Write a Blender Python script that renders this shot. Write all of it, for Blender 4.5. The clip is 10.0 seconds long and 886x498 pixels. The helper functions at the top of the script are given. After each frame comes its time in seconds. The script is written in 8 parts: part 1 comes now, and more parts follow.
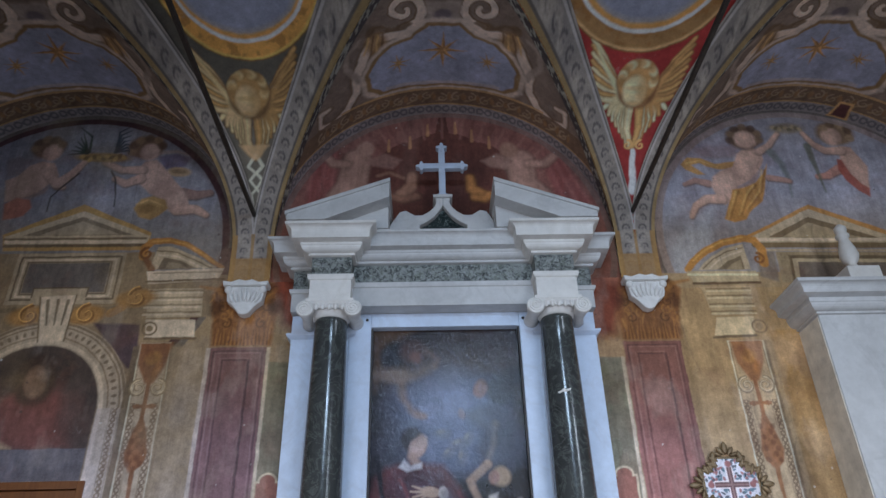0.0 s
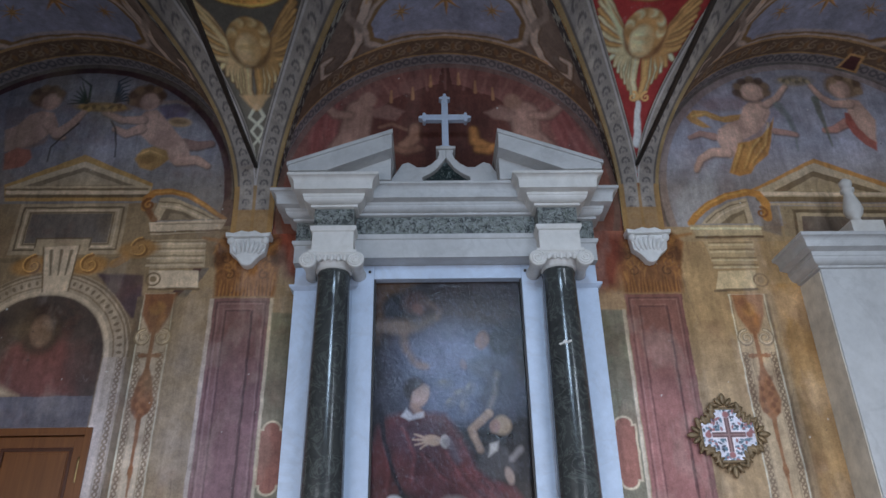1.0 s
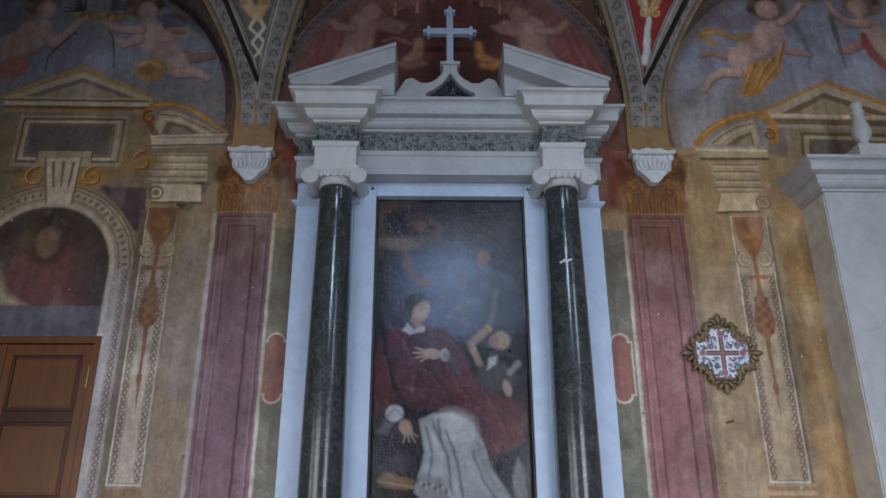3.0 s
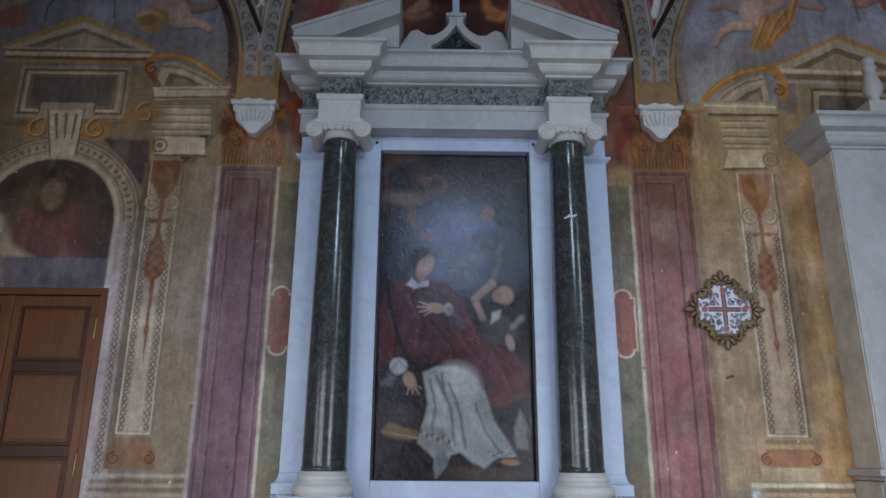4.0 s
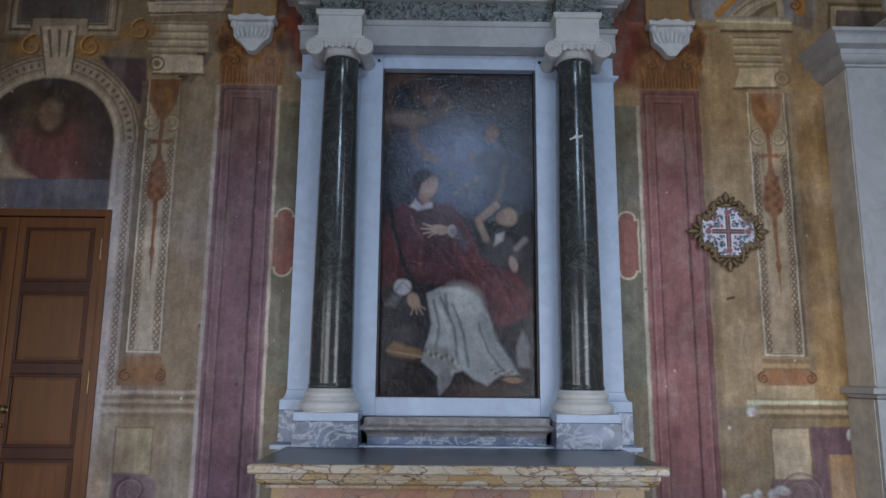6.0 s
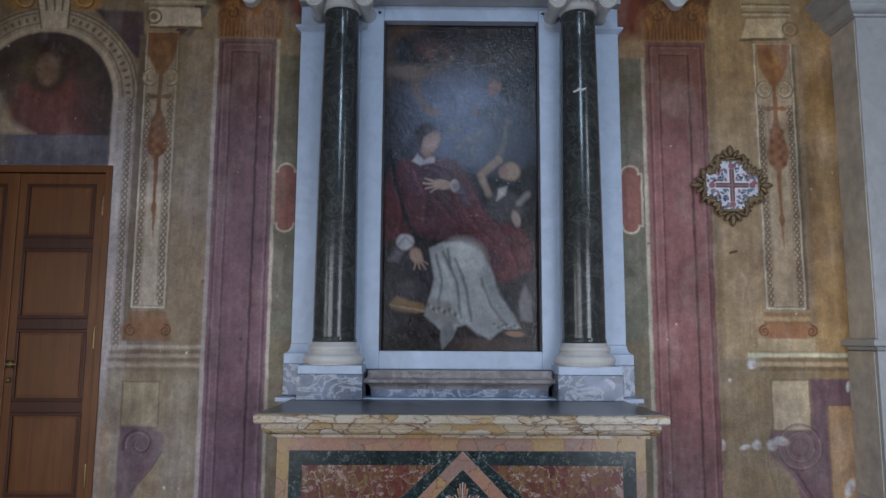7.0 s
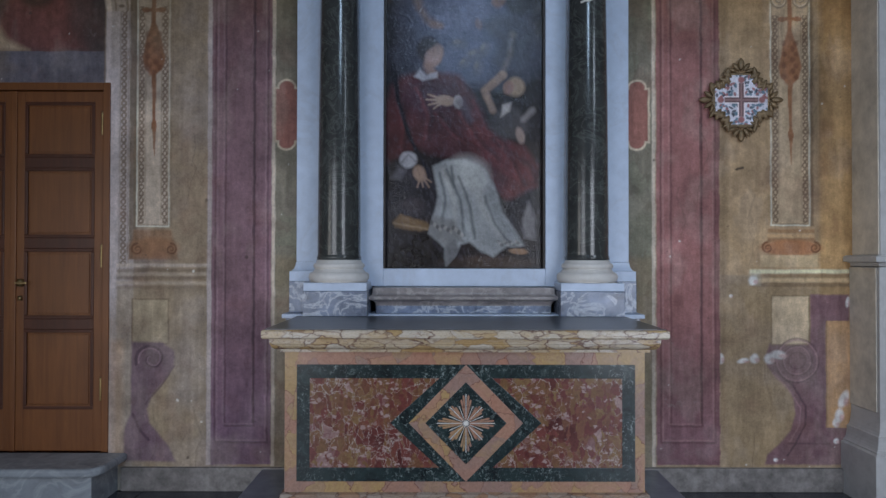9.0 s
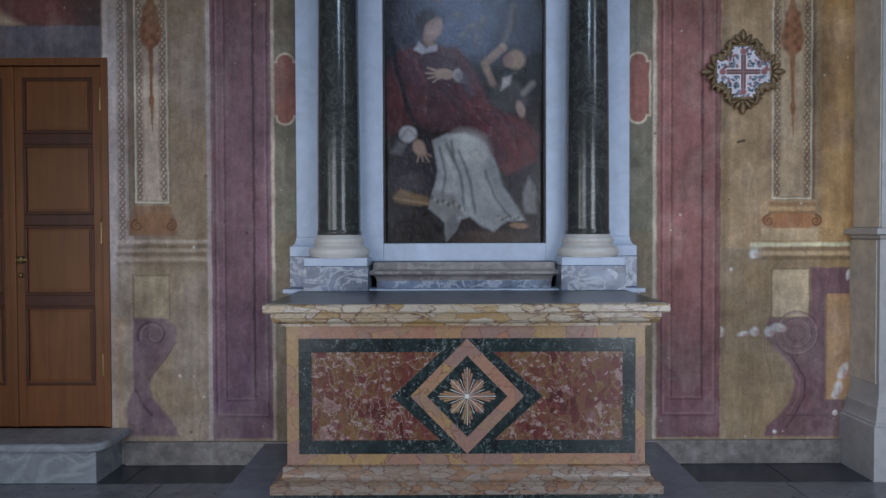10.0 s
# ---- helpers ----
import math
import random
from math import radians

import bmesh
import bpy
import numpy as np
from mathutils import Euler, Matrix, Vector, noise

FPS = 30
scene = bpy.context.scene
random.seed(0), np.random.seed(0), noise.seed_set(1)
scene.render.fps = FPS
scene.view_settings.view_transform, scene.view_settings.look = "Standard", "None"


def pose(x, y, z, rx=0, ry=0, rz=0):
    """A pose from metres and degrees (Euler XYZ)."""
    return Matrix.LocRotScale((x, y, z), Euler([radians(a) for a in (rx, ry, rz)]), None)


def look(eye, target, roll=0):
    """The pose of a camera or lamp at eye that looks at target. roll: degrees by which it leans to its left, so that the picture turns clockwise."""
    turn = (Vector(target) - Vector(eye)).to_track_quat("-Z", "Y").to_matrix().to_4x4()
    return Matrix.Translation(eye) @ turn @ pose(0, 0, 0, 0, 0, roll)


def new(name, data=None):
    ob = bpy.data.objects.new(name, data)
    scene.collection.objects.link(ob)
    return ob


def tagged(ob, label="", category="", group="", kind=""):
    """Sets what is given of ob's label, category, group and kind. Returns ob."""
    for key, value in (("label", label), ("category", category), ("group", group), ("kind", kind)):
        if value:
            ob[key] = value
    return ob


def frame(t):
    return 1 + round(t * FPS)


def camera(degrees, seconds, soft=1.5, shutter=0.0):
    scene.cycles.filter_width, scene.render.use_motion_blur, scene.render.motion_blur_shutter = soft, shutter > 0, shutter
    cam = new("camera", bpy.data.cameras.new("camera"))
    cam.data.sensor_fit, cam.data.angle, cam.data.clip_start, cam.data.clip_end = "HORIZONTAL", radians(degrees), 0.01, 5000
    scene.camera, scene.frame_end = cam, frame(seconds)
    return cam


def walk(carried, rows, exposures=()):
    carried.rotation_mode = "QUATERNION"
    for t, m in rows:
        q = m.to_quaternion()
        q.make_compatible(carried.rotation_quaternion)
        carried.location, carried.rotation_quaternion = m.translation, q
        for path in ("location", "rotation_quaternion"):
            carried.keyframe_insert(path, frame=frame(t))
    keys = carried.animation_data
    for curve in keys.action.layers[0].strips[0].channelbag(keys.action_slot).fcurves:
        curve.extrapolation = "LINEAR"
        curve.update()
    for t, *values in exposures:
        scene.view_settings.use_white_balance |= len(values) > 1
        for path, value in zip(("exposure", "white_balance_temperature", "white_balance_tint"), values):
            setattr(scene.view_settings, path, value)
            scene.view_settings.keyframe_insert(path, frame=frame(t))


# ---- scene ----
cam = camera(64.0, 10.0)
PATH = [
    (0, (-0.073, -0.454, 1.432), (-0.027, 1.278, 2.432), -1.5),
    (0.5, (-0.08, -0.443, 1.417), (-0.037, 1.317, 2.365), -1.4),
    (1, (-0.083, -0.439, 1.417), (-0.042, 1.352, 2.305), -1.1),
    (1.5, (-0.08, -0.437, 1.417), (-0.041, 1.381, 2.251), -0.9),
    (2, (-0.079, -0.443, 1.42), (-0.04, 1.399, 2.198), -0.7),
    (2.5, (-0.078, -0.438, 1.401), (-0.041, 1.421, 2.136), -0.4),
    (4, (-0.086, -0.434, 1.362), (-0.062, 1.482, 1.936), 0.4),
    (4.5, (-0.087, -0.437, 1.378), (-0.066, 1.495, 1.891), 0.6),
    (5, (-0.083, -0.436, 1.387), (-0.066, 1.511, 1.842), 0.7),
    (5.5, (-0.087, -0.433, 1.391), (-0.069, 1.526, 1.795), 0.6),
    (7, (-0.096, -0.414, 1.324), (-0.082, 1.57, 1.575), 0.3),
    (7.5, (-0.095, -0.41, 1.317), (-0.085, 1.581, 1.51), 0.2),
    (8, (-0.092, -0.409, 1.32), (-0.085, 1.587, 1.448), 0.1),
    (8.5, (-0.094, -0.408, 1.318), (-0.088, 1.591, 1.392), 0.1),
    (9, (-0.087, -0.411, 1.316), (-0.086, 1.589, 1.34), 0.1),
    (9.5, (-0.088, -0.409, 1.305), (-0.087, 1.591, 1.295), -0.1),
    (10, (-0.09, -0.406, 1.299), (-0.089, 1.594, 1.259), -0.2),
]
walk(cam, [(t, look(eye, target, roll)) for t, eye, target, roll in PATH],
     [(0.0, 0.42), (1.0, 0.28), (2.5, 0.0), (4.0, -0.22), (5.0, -0.36), (7.5, -0.42), (10.0, -0.42)])

# ---- light ----
WALL = 4.4          # front of the frescoed wall (y)
AX = 0.045          # axis of the altar (x)
FLOOR = -0.26
DAIS = -0.11

world = bpy.data.worlds.new("world")
scene.world = world
world.use_nodes = True
wn = world.node_tree.nodes
sky = wn.new("ShaderNodeTexSky")
sky.sky_type, sky.sun_disc = "NISHITA", False
sky.sun_elevation, sky.sun_rotation = radians(40), radians(200)
world.node_tree.links.new(sky.outputs[0], wn["Background"].inputs[0])
wn["Background"].inputs[1].default_value = 0.1


def window_or_fill_lamp(x0, x1, z0, z1, watts, color, aim, spread):
    lamp = bpy.data.lights.new("window_and_fill_light", "AREA")
    lamp.shape, lamp.size, lamp.size_y, lamp.energy, lamp.color = "RECTANGLE", x1 - x0, z1 - z0, watts, color
    eye = ((x0 + x1) / 2, BACK + 0.03, (z0 + z1) / 2)
    lamp.spread = radians(spread)      # narrowed to keep light off the vault, standing in for reveals and sky direction
    ob = new("window_and_fill_light", lamp)
    ob.matrix_world = look(eye, aim)
    return ob


BACK = -1.62        # the vault is as deep on this side of its crown as on the other
# openings of the wall opposite: x0, x1, z0, z1, watts, colour, aim, spread; the second is the high window, the two tall
# ones and the right one are added fill, unseen
OPENINGS = ((-3.9, -1.5, 0.0, 2.6, 34, (0.80, 0.86, 1.0), (-0.9, 4.4, 0.3), 100),
            (0.10, 0.90, 4.25, 5.35, 50, (0.52, 0.73, 1.0), (0.1, 4.4, -0.8), 120),
            (1.7, 3.55, 0.0, 2.6, 43, (0.80, 0.86, 1.0), (1.2, 4.4, 0.3), 100),
            (3.6, 4.6, 3.6, 4.9, 22, (0.70, 0.83, 1.0), (3.4, 4.4, 1.4), 100))
for opening in OPENINGS:
    window_or_fill_lamp(*opening)
doorway = bpy.data.lights.new("doorway_daylight", "AREA")
doorway.shape, doorway.size, doorway.size_y, doorway.energy, doorway.color = "RECTANGLE", 1.8, 2.5, 15, (0.95, 0.94, 0.95)
doorway.spread = radians(100)
new("doorway_daylight", doorway).matrix_world = look((-4.88, -0.2, 1.25), (2.9, 4.3, 1.5))


# ---- materials ----
FADE = 0.15


def lin(c):
    return tuple((v / 12.92 if v <= 0.04045 else ((v + 0.055) / 1.055) ** 2.4) for v in c)


def rgb(r, g, b, gain=1.0):
    """Pigment, slightly faded towards grey."""
    c = lin((r / 255, g / 255, b / 255))
    grey = 0.3 * c[0] + 0.55 * c[1] + 0.15 * c[2]
    warm = (1.07, 1.0, 1.02)
    return tuple(min((v * (1 - FADE) + grey * FADE) * gain * k, 0.86) for v, k in zip(c, warm))


class Nodes:
    """A short way to write node trees."""

    def __init__(self, name):
        self.mat = bpy.data.materials.new(name)
        self.mat.use_nodes = True
        self.t = self.mat.node_tree
        self.b = self.t.nodes["Principled BSDF"]

    def add(self, kind, **inputs):
        n = self.t.nodes.new("ShaderNode" + kind)
        for k, v in inputs.items():
            self.put(n, k.replace("_", " "), v)
        return n

    def put(self, n, key, v):
        sock = n.inputs[int(key)] if key.strip().isdigit() else n.inputs[key]
        if isinstance(v, bpy.types.NodeSocket):
            self.t.links.new(v, sock)
        else:
            sock.default_value = v

    def coords(self):
        return self.add("NewGeometry").outputs["Position"]

    def objco(self):
        return self.add("TexCoord").outputs["Object"]

    def noise(self, scale, detail=6.0, rough=0.6, distortion=0.0, vec=None):
        n = self.add("TexNoise", Scale=scale, Detail=detail, Roughness=rough, Distortion=distortion)
        self.put(n, "Vector", vec if vec is not None else self.coords())
        return n

    def ramp(self, fac, *stops):
        n = self.add("ValToRGB")
        self.put(n, "Fac", fac)
        e = n.color_ramp.elements
        while len(e) < len(stops):
            e.new(0.5)
        for el, (p, c) in zip(e, stops):
            el.position, el.color = p, (*c, 1) if len(c) == 3 else c
        return n.outputs["Color"]

    def mix(self, fac, a, b, mode="MIX"):
        n = self.t.nodes.new("ShaderNodeMix")
        n.data_type, n.blend_type = "RGBA", mode
        for i, v in ((0, fac), (6, a), (7, b)):
            if isinstance(v, bpy.types.NodeSocket):
                self.t.links.new(v, n.inputs[i])
            else:
                n.inputs[i].default_value = v if i == 0 else (*v, 1)
        return n.outputs[2]

    def math(self, op, a, b=0.0):
        n = self.t.nodes.new("ShaderNodeMath")
        n.operation = op
        self.put(n, "0", a), self.put(n, "1", b)
        return n.outputs[0]

    def bump(self, height, strength=0.3, dist=0.01):
        n = self.add("Bump", Strength=strength, Distance=dist, Height=height)
        self.put(self.b, "Normal", n.outputs[0])

    def out(self, color, rough=0.6, metal=0.0, spec=0.5, coat=0.0):
        self.put(self.b, "Base Color", (*color, 1) if isinstance(color, tuple) else color)
        self.put(self.b, "Roughness", rough)
        self.put(self.b, "Metallic", metal)
        self.put(self.b, "Specular IOR Level", spec)
        self.put(self.b, "Coat Weight", coat)
        return self.mat


def fresco_material(name, rough=0.8, spec=0.3, wear=0.48, bump=0.35):
    """Pigment from the colour attribute, with plaster grain, damp stains and rubbed spots."""
    n = Nodes(name)
    a = n.t.nodes.new("ShaderNodeAttribute")
    a.attribute_name = "pigment"
    stain = n.noise(1.7, 5, 0.65).outputs["Fac"]
    grain = n.noise(38, 7, 0.7).outputs["Fac"]
    fine = n.noise(160, 3, 0.6).outputs["Fac"]
    c = n.mix(wear, a.outputs["Color"], n.ramp(stain, (0.3, (0.5, 0.5, 0.5)), (0.7, (1.4, 1.4, 1.4))), "MULTIPLY")
    mid = n.noise(85, 5, 0.75).outputs["Fac"]
    c = n.mix(wear * 0.8, c, n.ramp(mid, (0.34, (0.62, 0.61, 0.6)), (0.66, (1.36, 1.35, 1.33))), "MULTIPLY")
    c = n.mix(wear * 0.9, c, n.ramp(grain, (0.3, (0.62, 0.62, 0.62)), (0.72, (1.35, 1.33, 1.3))), "MULTIPLY")
    flake = n.ramp(n.noise(5, 10, 0.78).outputs["Fac"], (0.60, (0, 0, 0)), (0.74, (0.42, 0.42, 0.42)))
    c = n.mix(flake, c, (0.50, 0.47, 0.44))
    streak = n.add("Mapping", Vector=n.coords(), Scale=(16, 16, 1.1))
    drip = n.noise(1.0, 6, 0.7, 0.3, streak.outputs[0]).outputs["Fac"]
    c = n.mix(wear * 0.7, c, n.ramp(drip, (0.32, (0.6, 0.58, 0.56)), (0.68, (1.3, 1.3, 1.3))), "MULTIPLY")
    n.bump(n.math("ADD", n.math("MULTIPLY", grain, 0.7), n.math("MULTIPLY", fine, 0.5)), bump, 0.004)
    return n.out(c, rough, 0, spec)


def canvas_material():
    n = Nodes("oil_on_canvas")
    a = n.t.nodes.new("ShaderNodeAttribute")
    a.attribute_name = "pigment"
    fine = n.noise(60, 5, 0.7, 0.6).outputs["Fac"]
    wave = n.noise(9, 5, 0.65, 1.2).outputs["Fac"]
    c = n.mix(0.22, a.outputs["Color"], n.ramp(fine, (0.3, (0.55, 0.55, 0.55)), (0.7, (1.4, 1.4, 1.4))), "MULTIPLY")
    n.bump(n.math("ADD", wave, n.math("MULTIPLY", fine, 0.5)), 0.24, 0.012)
    return n.out(c, 0.19, 0, 0.32)


def marble(name, base, vein, scale=2.0, sharp=0.06, rough=0.35, amount=0.8, mottled=0.25, spec=0.5, coords="position"):
    n = Nodes(name)
    p = n.coords()
    cloud = n.noise(scale * 1.3, 7, 0.62, 0.8).outputs["Fac"]
    line = n.noise(scale, 9, 0.6, 1.6).outputs["Fac"]
    near = n.math("ABSOLUTE", n.math("SUBTRACT", line, 0.5))
    k = n.ramp(near, (0.0, (amount,) * 3), (sharp, (0, 0, 0)))
    c = n.mix(k, n.mix(mottled, base, n.ramp(cloud, (0.3, (0.35, 0.35, 0.36)), (0.72, (1.5, 1.5, 1.5))), "MULTIPLY"), vein)
    soil = n.noise(14, 6, 0.7).outputs["Fac"]
    c = n.mix(0.3, c, n.ramp(soil, (0.3, (0.7, 0.69, 0.67)), (0.65, (1.1, 1.1, 1.1))), "MULTIPLY")
    n.bump(n.noise(70, 4, 0.6).outputs["Fac"], 0.12, 0.003)
    return n.out(c, n.ramp(soil, (0.3, (rough * 1.4,) * 3), (0.7, (rough * 0.8,) * 3)), 0, spec)


def breccia(name, stops, edge, scale, edge_width=0.05, rough=0.25, squash=(1, 1, 1), warp=0.25):
    """Broken stones of several colours in a veined ground."""
    n = Nodes(name)
    p = n.coords()
    m = n.add("Mapping", Vector=p, Scale=squash)
    w = n.noise(scale * 0.5, 4, 0.6, vec=m.outputs[0])
    v = n.mix(warp * 0.35, (0, 0, 0), w.outputs["Color"])
    add = n.t.nodes.new("ShaderNodeVectorMath")
    n.put(add, "0", m.outputs[0]), n.put(add, "1", v)
    cell = n.add("TexVoronoi", Scale=scale)
    n.put(cell, "Vector", add.outputs[0])
    lines = n.t.nodes.new("ShaderNodeTexVoronoi")
    lines.feature = "DISTANCE_TO_EDGE"
    n.put(lines, "Scale", scale), n.put(lines, "Vector", add.outputs[0])
    sep = n.add("SeparateColor")
    n.put(sep, "Color", cell.outputs["Color"])
    c = n.ramp(sep.outputs[0], *stops)
    fine = n.noise(scale * 5, 6, 0.7, 0.5, add.outputs[0]).outputs["Fac"]
    c = n.mix(0.6, c, n.ramp(fine, (0.3, (0.5, 0.5, 0.5)), (0.7, (1.5, 1.5, 1.5))), "MULTIPLY")
    patch = n.ramp(n.noise(scale * 0.5, 4, 0.65).outputs["Fac"], (0.40, (0.1, 0.1, 0.1)), (0.56, (1, 1, 1)))
    k = n.math("MULTIPLY", n.ramp(lines.outputs["Distance"], (0.0, (1, 1, 1)), (edge_width, (0, 0, 0))), patch)
    c = n.mix(k, c, edge)
    return n.out(c, rough, 0, 0.5)


def warped(n, scale, amount, squash=(1, 1, 1)):
    """Places shifted by noise, so that stones and veins run unevenly."""
    m = n.add("Mapping", Vector=n.coords(), Scale=squash)
    w = n.noise(scale, 4, 0.6, vec=m.outputs[0])
    k = n.t.nodes.new("ShaderNodeVectorMath")
    k.operation = "MULTIPLY_ADD"
    n.put(k, "0", w.outputs["Color"]), n.put(k, "1", (amount,) * 3), n.put(k, "2", m.outputs[0])
    return k.outputs[0]


def cells(n, vec, scale):
    """Random value of each broken stone, and how near a place is to its edge."""
    v = n.add("TexVoronoi", Scale=scale, Vector=vec)
    e = n.t.nodes.new("ShaderNodeTexVoronoi")
    e.feature = "DISTANCE_TO_EDGE"
    n.put(e, "Scale", scale), n.put(e, "Vector", vec)
    sep = n.add("SeparateColor", Color=v.outputs["Color"])
    return sep.outputs[0], e.outputs["Distance"]


def veined(name, stops, vein, scale, width, squash):
    """Cloudy coloured blocks cut by thin dark veins, with finer cracks inside."""
    n = Nodes(name)
    vec = warped(n, scale * 0.9, 1.1 / scale, squash)
    pick, edge = cells(n, vec, scale)
    cloud = n.noise(scale * 1.4, 6, 0.65, 0.8, vec).outputs["Fac"]
    blend = n.math("ADD", n.math("MULTIPLY", pick, 0.65), n.math("MULTIPLY", cloud, 0.4))
    c = n.ramp(blend, *stops)
    fine = n.noise(scale * 9, 5, 0.7, 0.4, vec).outputs["Fac"]
    c = n.mix(0.5, c, n.ramp(fine, (0.3, (0.6, 0.58, 0.55)), (0.7, (1.35, 1.35, 1.35))), "MULTIPLY")
    patch = n.ramp(n.noise(scale * 0.45, 4, 0.6).outputs["Fac"], (0.36, (0.15,) * 3), (0.56, (1, 1, 1)))
    k = n.math("MULTIPLY", n.ramp(edge, (0.0, (1, 1, 1)), (width, (0, 0, 0))), patch)
    c = n.mix(k, c, vein)
    pick2, edge2 = cells(n, warped(n, scale * 2.2, 0.7 / scale, squash), scale * 2.4)
    k2 = n.math("MULTIPLY", n.ramp(edge2, (0.0, (0.75,) * 3), (width * 0.8, (0, 0, 0))), n.ramp(n.noise(scale * 0.7, 4, 0.6, 0.5).outputs["Fac"], (0.50, (0, 0, 0)), (0.62, (1, 1, 1))))
    c = n.mix(k2, c, vein)
    return n.out(c, 0.26, 0, 0.5)


def serpentine():
    """Nearly black green stone with pale flecks gathered in patches."""
    n = Nodes("dark_green_serpentine")
    vec = warped(n, 9, 0.08)
    cloud = n.noise(11, 8, 0.7, 0.9, vec).outputs["Fac"]
    c = n.ramp(cloud, (0.35, (0.010, 0.014, 0.015)), (0.58, (0.022, 0.036, 0.036)), (0.75, (0.06, 0.085, 0.08)))
    fleck = n.noise(46, 5, 0.7, 1.2, vec).outputs["Fac"]
    patch = n.ramp(n.noise(3.4, 5, 0.65).outputs["Fac"], (0.42, (0.08,) * 3), (0.58, (1, 1, 1)))
    k = n.math("MULTIPLY", n.ramp(fleck, (0.54, (0, 0, 0)), (0.66, (0.8,) * 3)), patch)
    c = n.mix(k, c, (0.30, 0.36, 0.35))
    return n.out(c, 0.2, 0, 0.5)


def jasper():
    """Angular red, ochre and flesh-coloured shards, webbed in places by white quartz."""
    n = Nodes("red_jasper_breccia")
    vec = warped(n, 10, 0.17)
    pick, edge = cells(n, vec, 8.5)
    pick2, edge2 = cells(n, warped(n, 14, 0.12, (1.5, 1, 0.8)), 19)
    big = n.noise(4.0, 5, 0.6, 0.8, vec).outputs["Fac"]
    f = n.math("ADD", n.math("MULTIPLY", pick, 0.40), n.math("ADD", n.math("MULTIPLY", pick2, 0.36), n.math("MULTIPLY", big, 0.30)))
    c = n.ramp(f, (0.18, (0.075, 0.020, 0.018)), (0.36, (0.15, 0.045, 0.038)), (0.47, (0.16, 0.085, 0.04)), (0.56, (0.12, 0.035, 0.032)), (0.66, (0.20, 0.125, 0.055)), (0.75, (0.14, 0.045, 0.045)), (0.86, (0.30, 0.20, 0.185)), (0.95, (0.10, 0.025, 0.025)))
    fine = n.noise(60, 6, 0.75, 0.6, vec).outputs["Fac"]
    c = n.mix(0.65, c, n.ramp(fine, (0.3, (0.45, 0.42, 0.42)), (0.7, (1.55, 1.5, 1.45))), "MULTIPLY")
    here = n.ramp(n.noise(5.0, 5, 0.7, 0.4).outputs["Fac"], (0.48, (0, 0, 0)), (0.58, (1, 1, 1)))
    k = n.math("MULTIPLY", n.ramp(edge2, (0.0, (0.75,) * 3), (0.035, (0, 0, 0))), here)
    c = n.mix(k, c, (0.52, 0.46, 0.42))
    chip, chip_edge = cells(n, warped(n, 30, 0.05, (1, 1, 1.6)), 34)
    k = n.math("MULTIPLY", n.ramp(chip, (0.82, (0, 0, 0)), (0.86, (0.8,) * 3)), n.ramp(chip_edge, (0.10, (0, 0, 0)), (0.16, (1, 1, 1))))
    c = n.mix(k, c, (0.36, 0.26, 0.24))
    k = n.math("MULTIPLY", n.ramp(edge, (0.0, (1, 1, 1)), (0.02, (0, 0, 0))), n.ramp(big, (0.42, (0, 0, 0)), (0.55, (0.8,) * 3)))
    c = n.mix(k, c, (0.50, 0.43, 0.38))
    return n.out(c, 0.22, 0, 0.5)


def wood_material(name, base, dark, scale=1.0):
    n = Nodes(name)
    m = n.add("Mapping", Vector=n.coords(), Scale=(26 * scale, 26 * scale, 1.6 * scale))
    g = n.noise(1.0, 8, 0.65, 0.8, m.outputs[0]).outputs["Fac"]
    big = n.noise(2.2, 4, 0.5).outputs["Fac"]
    c = n.ramp(g, (0.3, dark), (0.65, base))
    c = n.mix(0.35, c, n.ramp(big, (0.3, (0.6, 0.58, 0.55)), (0.7, (1.3, 1.25, 1.2))), "MULTIPLY")
    n.bump(g, 0.12, 0.002)
    return n.out(c, 0.42, 0, 0.45)


def plain(name, base, rough=0.6, metal=0.0, scale=20, var=0.3, bump=0.15):
    n = Nodes(name)
    g = n.noise(scale, 7, 0.7).outputs["Fac"]
    b = n.noise(scale / 9, 4, 0.6).outputs["Fac"]
    c = n.mix(var, base, n.ramp(g, (0.3, (0.45, 0.45, 0.45)), (0.7, (1.5, 1.5, 1.5))), "MULTIPLY")
    c = n.mix(var, c, n.ramp(b, (0.3, (0.5, 0.5, 0.5)), (0.7, (1.4, 1.4, 1.4))), "MULTIPLY")
    n.bump(g, bump, 0.004)
    return n.out(c, rough, metal)


M_FRESCO = fresco_material("fresco_plaster")
M_VAULT = fresco_material("vault_fresco", wear=0.3)
M_CANVAS = canvas_material()
# One white marble twice: neutral, and with blue skylight put into the colour.
M_WHITE_NEUTRAL = marble("white_marble_neutral", (0.55, 0.55, 0.55), (0.38, 0.38, 0.38), 1.3, 0.035, 0.45, 0.3, 0.2)
M_WHITE_BLUED = marble("white_marble_blue_skylight", (0.54, 0.63, 0.78), (0.44, 0.48, 0.56), 1.3, 0.035, 0.42, 0.28, 0.14)
M_CREAM = marble("cream_marble", (0.70, 0.68, 0.65), (0.60, 0.57, 0.52), 2.0, 0.05, 0.45, 0.35, 0.15)
M_BLUE = marble("blue_grey_marble", (0.18, 0.22, 0.31), (0.56, 0.60, 0.67), 4.5, 0.045, 0.25, 0.8, 0.9)
M_COLUMN = marble("dark_green_marble", (0.049, 0.053, 0.052), (0.15, 0.165, 0.155), 6.0, 0.035, 0.16, 0.4, 0.6, 0.5)
